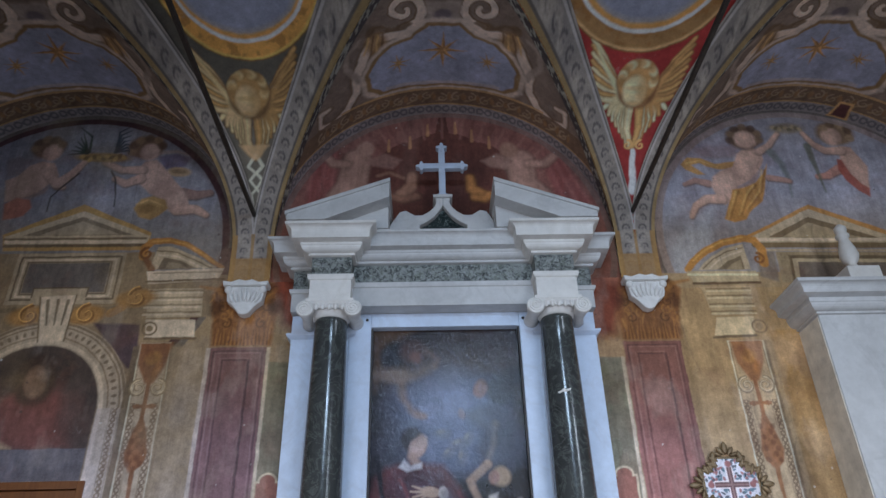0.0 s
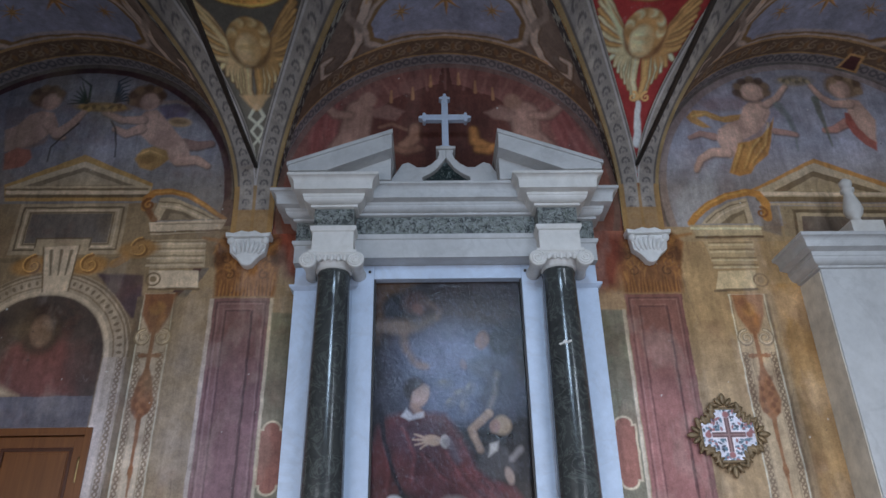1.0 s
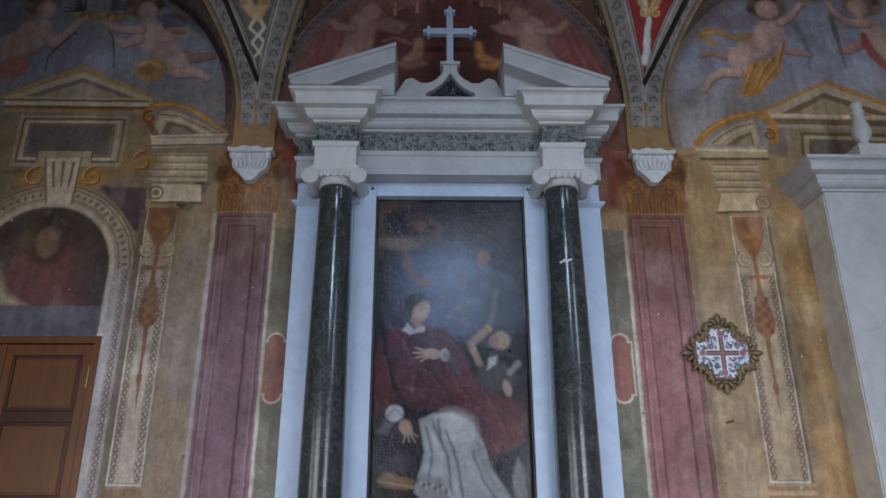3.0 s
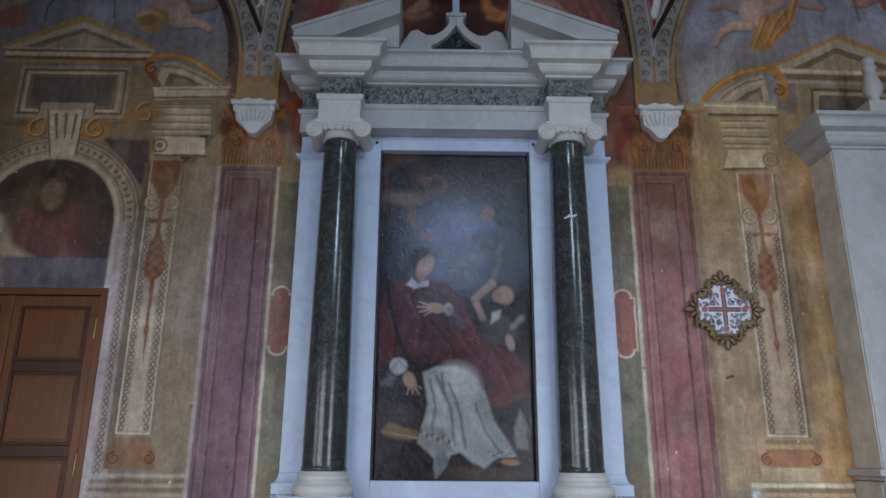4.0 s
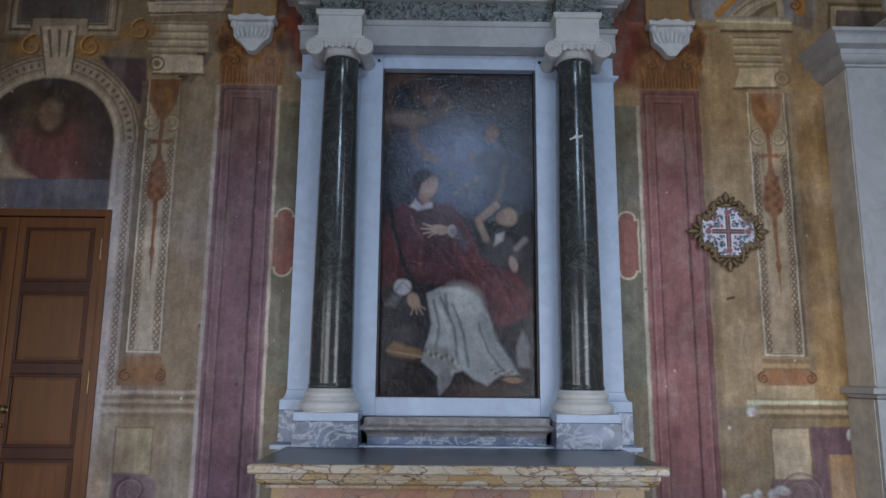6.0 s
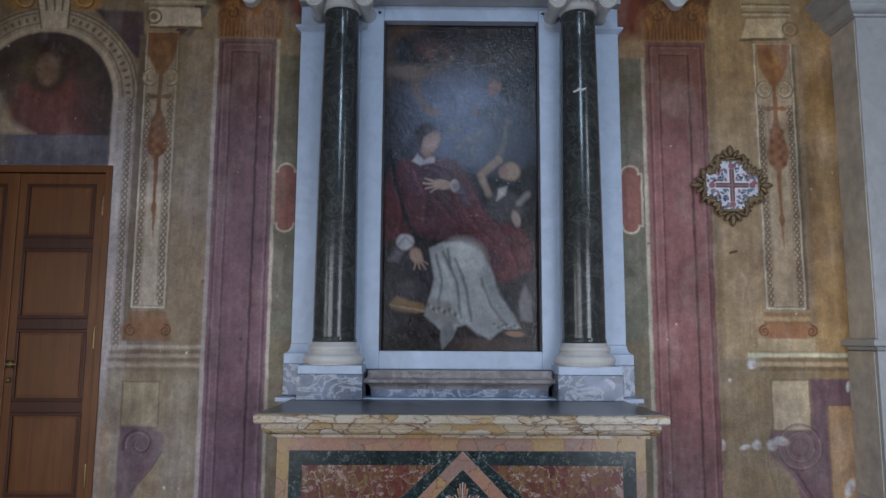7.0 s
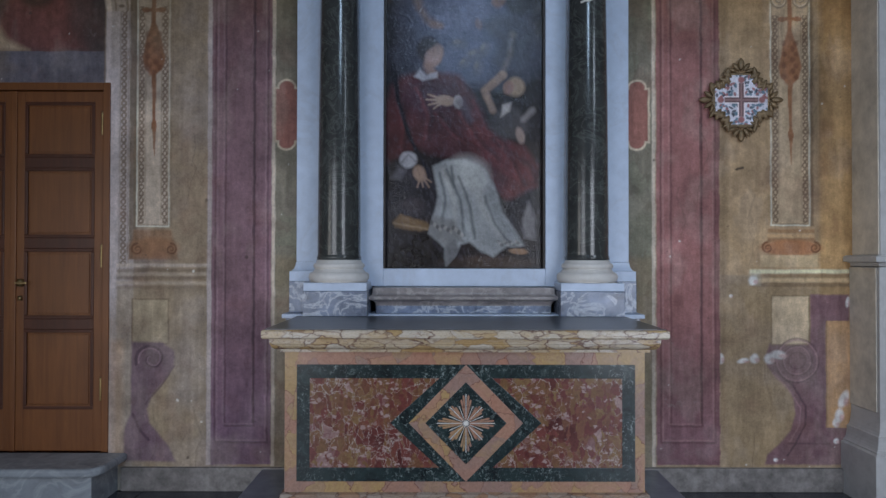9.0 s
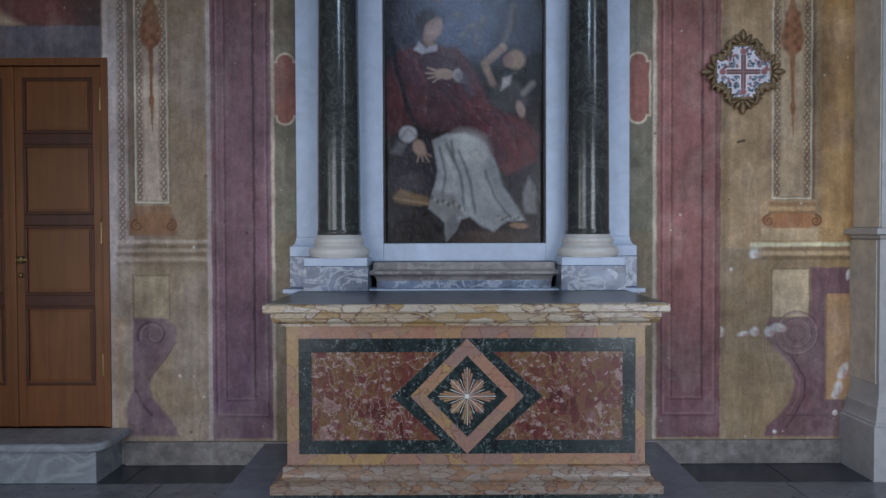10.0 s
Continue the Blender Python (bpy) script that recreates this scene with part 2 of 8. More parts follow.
M_PALE = breccia("green_breccia", ((0.0, (0.015, 0.018, 0.018)), (0.35, (0.09, 0.10, 0.095)), (0.6, (0.27, 0.29, 0.28)), (1.0, (0.11, 0.125, 0.10))), (0.44, 0.46, 0.46), 55, 0.05, 0.35)
M_SIENA = veined("yellow_siena_marble", ((0.0, (0.33, 0.20, 0.08)), (0.28, (0.42, 0.29, 0.14)), (0.5, (0.52, 0.46, 0.38)), (0.72, (0.44, 0.34, 0.21)), (0.85, (0.50, 0.45, 0.38)), (1.0, (0.33, 0.17, 0.11))), (0.11, 0.05, 0.04), 14, 0.055, (0.55, 1, 1.3))
M_PEACH = veined("peach_marble", ((0.0, (0.34, 0.14, 0.09)), (0.3, (0.36, 0.20, 0.14)), (0.5, (0.38, 0.25, 0.11)), (0.7, (0.28, 0.18, 0.15)), (1.0, (0.38, 0.19, 0.12))), (0.15, 0.06, 0.045), 6.5, 0.018, (1, 1, 1))
M_GREEN = serpentine()
M_JASPER = jasper()
M_FOOT = veined("pale_pink_marble", ((0.0, (0.24, 0.12, 0.08)), (0.3, (0.27, 0.20, 0.15)), (0.55, (0.31, 0.26, 0.22)), (0.75, (0.30, 0.18, 0.11)), (1.0, (0.23, 0.11, 0.08))), (0.10, 0.055, 0.045), 20, 0.07, (0.6, 1, 1.6))
M_SLATE = plain("mensa_slab", (0.085, 0.09, 0.10), 0.28, 0, 9, 0.4, 0.05)
M_WOOD = wood_material("door_walnut", (0.22, 0.083, 0.025), (0.15, 0.05, 0.015))
M_WOOD_DARK = wood_material("door_moulding_walnut", (0.09, 0.026, 0.011), (0.055, 0.015, 0.007))
M_BRASS = plain("brass", (0.40, 0.29, 0.14), 0.42, 1.0, 60, 0.4, 0.05)
M_IRON = plain("dark_iron", (0.06, 0.052, 0.048), 0.5, 0.7, 60, 0.4, 0.1)
M_STEP = marble("grey_step_stone", (0.30, 0.33, 0.36), (0.5, 0.53, 0.56), 2.6, 0.05, 0.45, 0.4, 0.5)
M_FLOOR = marble("floor_grey_stone", (0.20, 0.21, 0.24), (0.36, 0.37, 0.4), 2.2, 0.05, 0.3, 0.3, 0.5)
M_FLOOR_DARK = plain("floor_dark_slate", (0.045, 0.052, 0.068), 0.25, 0, 12, 0.5, 0.05)
M_DAIS = plain("dais_slate", (0.20, 0.225, 0.265), 0.33, 0, 10, 0.45, 0.08)
M_PLASTER = plain("old_plaster", (0.44, 0.40, 0.34), 0.85, 0, 8, 0.45, 0.3)
M_BASE = plain("baseboard_plaster", (0.27, 0.245, 0.23), 0.8, 0, 14, 0.85, 0.5)
M_GRADINE = marble("brown_grey_marble", (0.26, 0.235, 0.235), (0.5, 0.46, 0.44), 4.0, 0.05, 0.3, 0.5, 0.7)
M_FLANK = plain("beige_plaster_flank", (0.72, 0.66, 0.56), 0.8, 0, 9, 0.4, 0.25)
M_STUCCO = marble("white_stucco", (0.78, 0.77, 0.75), (0.6, 0.58, 0.56), 4, 0.06, 0.6, 0.3, 0.2)
M_GILT = plain("tarnished_gilt", (0.22, 0.15, 0.08), 0.45, 0.35, 40, 0.6, 0.4)


# ---- mesh helpers ----
def part(name, bm, material, parent=None, label="", smooth=False):
    me = bpy.data.meshes.new(name)
    if smooth:
        for f in bm.faces:
            f.smooth = True
    bm.to_mesh(me)
    bm.free()
    me.materials.append(material)
    ob = new(name, me)
    if parent is not None:
        ob.parent = parent
        ob.matrix_parent_inverse = parent.matrix_world.inverted()
    if label:
        ob["label"] = label
    return ob


def empty(name, x=0.0, y=0.0, z=0.0, label="", category="", group="", kind=""):
    ob = new(name)
    ob.location = (x, y, z)
    ob.empty_display_size = 0.1
    bpy.context.view_layer.update()
    return tagged(ob, label, category, group, kind)


def box(x0, x1, y0, y1, z0, z1, bevel=0.0, bm=None):
    own = bm is None
    bm = bmesh.new() if own else bm
    vs = [bm.verts.new((x, y, z)) for x in (x0, x1) for y in (y0, y1) for z in (z0, z1)]
    fs = [bm.faces.new([vs[i] for i in q]) for q in ((0, 1, 3, 2), (4, 6, 7, 5), (0, 4, 5, 1), (2, 3, 7, 6), (0, 2, 6, 4), (1, 5, 7, 3))]
    if bevel and own:
        bmesh.ops.bevel(bm, geom=list(bm.edges), offset=bevel, segments=2, affect="EDGES", profile=0.6)
    return bm


def prism(points, y0, y1, bevel=0.0):
    """A shape in x and z, drawn out from y0 to y1."""
    bm = bmesh.new()
    a = [bm.verts.new((x, y0, z)) for x, z in points]
    b = [bm.verts.new((x, y1, z)) for x, z in points]
    bm.faces.new(a), bm.faces.new(b[::-1])
    for i in range(len(a)):
        j = (i + 1) % len(a)
        bm.faces.new((a[j], a[i], b[i], b[j]))
    bmesh.ops.recalc_face_normals(bm, faces=bm.faces)
    if bevel:
        bmesh.ops.bevel(bm, geom=list(bm.edges), offset=bevel, segments=2, affect="EDGES", profile=0.6)
    return bm


def moulding(profile, x0, x1, yf, yb, left=True, right=True):
    """A cornice round three sides of a block: profile is (overhang, z) from below; mitred at the front corners, closed above and below."""
    bm = bmesh.new()
    rows = []
    for o, z in profile:
        xl, xr = x0 - (o if left else 0), x1 + (o if right else 0)
        rows.append([bm.verts.new(p) for p in ((xl, yb, z), (xl, yf - o, z), (xr, yf - o, z), (xr, yb, z))])
    for a, b in zip(rows, rows[1:]):
        for i in range(3):
            bm.faces.new((a[i], a[i + 1], b[i + 1], b[i]))
        bm.faces.new((a[3], a[0], b[0], b[3]))
    bm.faces.new(rows[0][::-1]), bm.faces.new(rows[-1])
    bmesh.ops.recalc_face_normals(bm, faces=bm.faces)
    return bm


def lathe(profile, x, y, n=40):
    """A turned piece about an upright axis: profile is (radius, z) from below."""
    bm = bmesh.new()
    rings = [[bm.verts.new((x + r * math.cos(2 * math.pi * i / n), y + r * math.sin(2 * math.pi * i / n), z)) for i in range(n)] for r, z in profile]
    for a, b in zip(rings, rings[1:]):
        for i in range(n):
            f = bm.faces.new((a[i], a[(i + 1) % n], b[(i + 1) % n], b[i]))
            f.smooth = True
    bm.faces.new(rings[0][::-1]), bm.faces.new(rings[-1])
    return bm


def ovolo(o0, z0, o1, z1, n=5, hollow=False):
    """Points of a quarter-round from one overhang and height to another."""
    out = []
    for i in range(n + 1):
        a = math.pi / 2 * i / n
        out.append((o0 + (o1 - o0) * ((1 - math.cos(a)) if hollow else math.sin(a)), z0 + (z1 - z0) * (math.sin(a) if hollow else 1 - math.cos(a))))
    return out


# ---- painting ----
def hash2(i, j, seed):
    h = (i.astype(np.int64) * 374761393 + j.astype(np.int64) * 668265263 + seed * 144665) & 0x7FFFFFFF
    h = ((h ^ (h >> 13)) * 1274126177) & 0x7FFFFFFF
    return ((h ^ (h >> 16)) & 0xFFFF) / 65535.0


def value_noise(u, v, scale, seed=0):
    a, b = u * scale, v * scale
    i, j = np.floor(a), np.floor(b)
    f, g = a - i, b - j
    f, g = f * f * (3 - 2 * f), g * g * (3 - 2 * g)
    return ((hash2(i, j, seed) * (1 - f) + hash2(i + 1, j, seed) * f) * (1 - g)
            + (hash2(i, j + 1, seed) * (1 - f) + hash2(i + 1, j + 1, seed) * f) * g)


def fractal(u, v, scale, seed=0, octaves=4):
    s, k, t = 0, 1.0, 0
    for o in range(octaves):
        s, t = s + k * value_noise(u, v, scale * 2 ** o, seed + o), t + k
        k *= 0.55
    return s / t


class Paint:
    """Pigment laid on a sheet of points with the coordinates u and v in metres."""

    def __init__(self, u, v, ground, wobble=0.004, gain=2.0):
        self.gain, self.crisp = gain, 1.0
        self.u0, self.v0 = u, v
        self.u = u + wobble * (fractal(u, v, 14, 3) - 0.5) * 2
        self.v = v + wobble * (fractal(u, v, 14, 9) - 0.5) * 2
        self.c = np.ones(u.shape + (3,)) * np.array(rgb(*ground, gain))

    def lay(self, mask, colour, alpha=1.0):
        m = (np.clip(mask, 0, 1) * alpha)[..., None]
        self.c = self.c * (1 - m) + np.array(rgb(*colour, self.gain)) * m

    def edge(self, d, soft):
        return np.clip(0.5 - d / max(soft * self.crisp, 1e-4), 0, 1)

    def rect(self, u0, u1, v0, v1, colour, alpha=1.0, soft=0.006):
        d = np.maximum(np.maximum(u0 - self.u, self.u - u1), np.maximum(v0 - self.v, self.v - v1))
        self.lay(self.edge(d, soft), colour, alpha)

    def ring_rect(self, u0, u1, v0, v1, w, colour, alpha=1.0, soft=0.006):
        d = np.maximum(np.maximum(u0 - self.u, self.u - u1), np.maximum(v0 - self.v, self.v - v1))
        self.lay(self.edge(np.abs(d) - w / 2, soft), colour, alpha)

    def oval(self, u, v, ru, rv, colour, turn=0.0, soft=0.15, alpha=1.0):
        a = radians(turn)
        du, dv = self.u - u, self.v - v
        p, q = du * math.cos(a) + dv * math.sin(a), dv * math.cos(a) - du * math.sin(a)
        r = np.sqrt((p / ru) ** 2 + (q / rv) ** 2)
        self.lay(np.clip(0.5 - (r - 1) / soft, 0, 1), colour, alpha)

    def ring(self, u, v, r, w, colour, alpha=1.0, soft=0.006, a0=-180, a1=180, squash=1.0):
        du, dv = self.u - u, (self.v - v) / squash
        d = np.abs(np.hypot(du, dv) - r) - w / 2
        m = self.edge(d, soft)
        if a0 > -180 or a1 < 180:
            ang = np.degrees(np.arctan2(dv, du))
            m = m * ((ang >= a0) & (ang <= a1))
        self.lay(m, colour, alpha)

    def stroke(self, points, w, colour, alpha=1.0, soft=0.006, w1=None):
        """A brush line through points, with a width that may run out to w1."""
        best = np.full(self.u.shape, 9.0)
        n = len(points) - 1
        for k, ((a, b), (c, e)) in enumerate(zip(points, points[1:])):
            du, dv = c - a, e - b
            t = np.clip(((self.u - a) * du + (self.v - b) * dv) / (du * du + dv * dv + 1e-9), 0, 1)
            d = np.hypot(self.u - a - t * du, self.v - b - t * dv)
            width = w if w1 is None else w + (w1 - w) * (k + t) / n
            best = np.minimum(best, d - width / 2)
        self.lay(self.edge(best, soft), colour, alpha)

    def poly(self, points, colour, alpha=1.0, soft=0.006):
        inside = np.zeros(self.u.shape, bool)
        best = np.full(self.u.shape, 9.0)
        for (a, b), (c, e) in zip(points, points[1:] + points[:1]):
            du, dv = c - a, e - b
            t = np.clip(((self.u - a) * du + (self.v - b) * dv) / (du * du + dv * dv + 1e-9), 0, 1)
            best = np.minimum(best, np.hypot(self.u - a - t * du, self.v - b - t * dv))
            cross = ((b > self.v) != (e > self.v)) & (self.u < (c - a) * (self.v - b) / ((e - b) if e != b else 1e-9) + a)
            inside ^= cross
        self.lay(self.edge(np.where(inside, -best, best), soft), colour, alpha)

    def scroll(self, u, v, r, w, colour, flip=1, turns=1.6, alpha=1.0, soft=0.006, start=90):
        pts = []
        for k in range(22):
            f = k / 21
            a = radians(start + flip * 360 * turns * f)
            pts.append((u + r * (1 - 0.85 * f) * math.cos(a), v + r * (1 - 0.85 * f) * math.sin(a)))
        self.stroke(pts, w, colour, alpha, soft, w * 0.5)

    def mottle(self, scale, amount, seed=0, stretch=1.0):
        n = fractal(self.u0 * stretch, self.v0, scale, seed, 5)
        self.c = self.c * (1 + amount * (n - 0.5) * 2)[..., None]

    def tint(self, scale, colour, amount, seed=0, low=0.5, high=0.75):
        n = fractal(self.u0, self.v0, scale, seed, 5)
        self.lay(np.clip((n - low) / (high - low), 0, 1), colour, amount)


def sheet(name, pos, colour, material, parent, label="", keep=None, smooth=True):
    """A painted surface from a grid of places and pigment."""
    h, w = pos.shape[:2]
    idx = np.arange(h * w).reshape(h, w)
    q = np.stack([idx[:-1, :-1], idx[:-1, 1:], idx[1:, 1:], idx[1:, :-1]], -1).reshape(-1, 4)
    if keep is not None:
        k = keep[:-1, :-1] & keep[1:, 1:] & keep[:-1, 1:] & keep[1:, :-1]
        q = q[k.reshape(-1)]
    used = np.zeros(h * w, bool)
    used[q.reshape(-1)] = True
    remap = np.cumsum(used) - 1
    q = remap[q]
    co = pos.reshape(-1, 3)[used]
    col = colour.reshape(-1, 3)[used]
    me = bpy.data.meshes.new(name)
    me.vertices.add(len(co))
    me.vertices.foreach_set("co", co.astype(np.float32).reshape(-1))
    me.loops.add(q.size)
    me.loops.foreach_set("vertex_index", q.astype(np.int32).reshape(-1))
    me.polygons.add(len(q))
    me.polygons.foreach_set("loop_start", np.arange(0, q.size, 4, dtype=np.int32))
    me.polygons.foreach_set("use_smooth", np.full(len(q), smooth))
    me.update(calc_edges=True)
    at = me.color_attributes.new("pigment", "FLOAT_COLOR", "POINT")
    at.data.foreach_set("color", np.concatenate([np.clip(col, 0, 1), np.ones((len(col), 1))], 1).astype(np.float32).reshape(-1))
    me.materials.append(material)
    ob = new(name, me)
    ob.parent = parent
    ob.matrix_parent_inverse = parent.matrix_world.inverted()
    if label:
        ob["label"] = label
    return ob


# ---- the vault's shape ----
BAYS = (-2.955, 0.075, 3.105)
ARCH_R, ARCH_Z, SPRING = 1.36, 4.27, 3.97
VAULT_H, VAULT_D = 1.75, 3.0


def vault_s(z):
    """How far the main vault stands out from the wall at a height."""
    u = np.clip((z - 4.0) / VAULT_H, 0, 0.9995)
    return VAULT_D * (1 - np.sqrt(1 - u ** 2.6))


VZ = 4.0 + VAULT_H * np.concatenate([np.linspace(0, 0.9, 600), 1 - 0.1 * np.linspace(1, 0, 600) ** 2])
VQ = np.concatenate([[0], np.cumsum(np.hypot(np.diff(VZ), np.diff(vault_s(VZ))))])


def arch_top(x, cx):
    d = np.abs(x - cx)
    return np.where(d < ARCH_R, ARCH_Z + np.sqrt(np.maximum(ARCH_R ** 2 - d ** 2, 0)), SPRING)


# ---- structure: the room ----
def wall_piece(name, label, *boxes, material=None):
    bm = bmesh.new()
    for b in boxes:
        box(*b, bm=bm)
    return tagged(part(name, bm, material or M_PLASTER), label, "wall", kind="structure")


DOOR_X0, DOOR_X1, DOOR_TOP = -3.66, -2.346, 2.50
TOP = 6.2
wall_north = wall_piece("wall_north", "frescoed plaster wall with painted columns and niches behind the altar",
                        (-4.9, DOOR_X0, WALL + 0.004, WALL + 0.45, FLOOR, TOP),
                        (DOOR_X0, DOOR_X1, WALL + 0.004, WALL + 0.45, DOOR_TOP, TOP),
                        (DOOR_X1, 5.0, WALL + 0.004, WALL + 0.45, FLOOR, TOP))
WY0, WY1, WZ0, WZ1 = -1.1, 0.7, 0.0, 2.5
wall_piece("wall_west", "plaster side wall of the chapel with an open doorway", (-5.1, -4.9, BACK - 0.3, WY0, FLOOR, TOP), (-5.1, -4.9, WY1, WALL + 0.45, FLOOR, TOP),
           (-5.1, -4.9, WY0, WY1, WZ1, TOP), (-5.1, -4.9, WY0, WY1, FLOOR, WZ0))
wall_piece("wall_east", "plain plaster side wall of the chapel", (5.0, 5.2, BACK - 0.3, WALL + 0.45, FLOOR, TOP))
strips, last = [], -4.9
for x0, x1, z0, z1, *rest in OPENINGS:
    strips += [(last, x0, BACK - 0.3, BACK, FLOOR, TOP), (x0, x1, BACK - 0.3, BACK, FLOOR, z0), (x0, x1, BACK - 0.3, BACK, z1, TOP)]
    last = x1
wall_south = wall_piece("wall_south", "unseen plaster wall opposite the altar with a high window and added fill openings", *strips, (last, 5.0, BACK - 0.3, BACK, FLOOR, TOP))
ceiling = tagged(part("ceiling", box(-4.9, 5.0, BACK - 0.3, 1.42, 5.76, 5.95), M_PLASTER), "flat crown of the painted plaster vault", "ceiling", kind="structure")
part("roof_slab", box(-4.9, 5.0, 1.42, WALL + 0.45, TOP, TOP + 0.2), M_PLASTER, ceiling)

# floor: grey slabs with dark slate bands
floor = tagged(part("floor", box(-5.1, 5.2, BACK - 0.3, WALL + 0.45, FLOOR - 0.2, FLOOR - 0.006), M_FLOOR_DARK), "grey stone floor with dark slate bands", "floor", kind="structure")
for ix in range(-5, 5):
    for iy in range(0, 8):
        x0, y1 = ix * 0.98 + 0.1, 4.02 - iy * 0.78
        part("floor_slab", box(x0 + 0.003, x0 + 0.977, y1 - 0.777, y1 - 0.003, FLOOR - 0.03, FLOOR, 0.003), M_FLOOR, floor)
for ix in range(-4, 5):
    part("dark_floor_slab", box(ix * 1.05 + 0.003, ix * 1.05 + 1.047, 4.023, WALL - 0.03, FLOOR - 0.03, FLOOR, 0.002), M_FLOOR_DARK, floor)
baseboard = empty("baseboard", 0, WALL, FLOOR, "worn grey plaster plinth along the wall", "baseboard", kind="structure")
for x0, x1 in ((-2.25, -1.0), (1.05, 2.62)):
    part("plinth", prism([(x0, FLOOR), (x1, FLOOR), (x1, -0.10), (x0, -0.10)], WALL - 0.03, WALL + 0.003, 0.008), M_BASE, baseboard)

# ---- the wall's painting ----
CELL = 0.0066
CREAM, PALE, SHADE, GOLD, BROWN = (150, 141, 122), (168, 160, 146), (92, 80, 62), (152, 112, 52), (112, 72, 44)
SKIN, SKIN_DARK = (144, 120, 106), (110, 86, 74)


def bead_line(p, x, z0, z1, w=0.03, step=0.042, colour=(92, 78, 62)):
    """A painted chain of beads down a pilaster's edge."""
    t = (p.v - z0) / step
    f = np.abs(t - np.floor(t) - 0.5) * 2
    d = np.abs(p.u - x) / (w / 2)
    p.lay(((p.v > z0) & (p.v < z1) & (d < 1)) * (np.abs(np.hypot(d, f) - 0.72) < 0.3), colour, 0.75)


def arc_beads(p, x, z, r, a0, a1, step, size, colour, alpha=0.8):
    n = max(1, int(radians(a1 - a0) * r / step))
    for k in range(n + 1):
        a = radians(a0 + (a1 - a0) * k / n)
        p.oval(x + r * math.cos(a), z + r * math.sin(a), size, size * 0.6, colour, math.degrees(a), 0.5, alpha)


def limb(p, points, w, colour=SKIN, w1=None):
    shade = tuple(int(c * 0.68) for c in colour)
    p.stroke(points, w + 0.035, shade, 0.75, 0.035, None if w1 is None else w1 + 0.03)
    p.stroke(points, w, colour, 0.95, 0.03, w1)
    p.stroke([(a - 0.012, b + 0.015) for a, b in points], w * 0.45, tuple(min(255, int(c * 1.1)) for c in colour), 0.6, 0.05, None if w1 is None else w1 * 0.45)


def panel_lines(p, x0, x1, z0, z1, dark, light):
    p.ring_rect(x0 + 0.03, x1 - 0.03, z0 + 0.03, z1 - 0.03, 0.010, dark, 0.7, 0.008)
    p.ring_rect(x0 + 0.045, x1 - 0.045, z0 + 0.045, z1 - 0.045, 0.007, light, 0.4, 0.008)
    p.ring_rect(x0 + 0.10, x1 - 0.12, z0 + 0.14, z1 - 0.10, 0.010, dark, 0.7, 0.008)
    p.ring_rect(x0 + 0.085, x1 - 0.135, z0 + 0.155, z1 - 0.085, 0.006, light, 0.35, 0.008)
    p.rect(x1 - 0.135, x1 - 0.118, z0 + 0.16, z1 - 0.1, dark, 0.75)


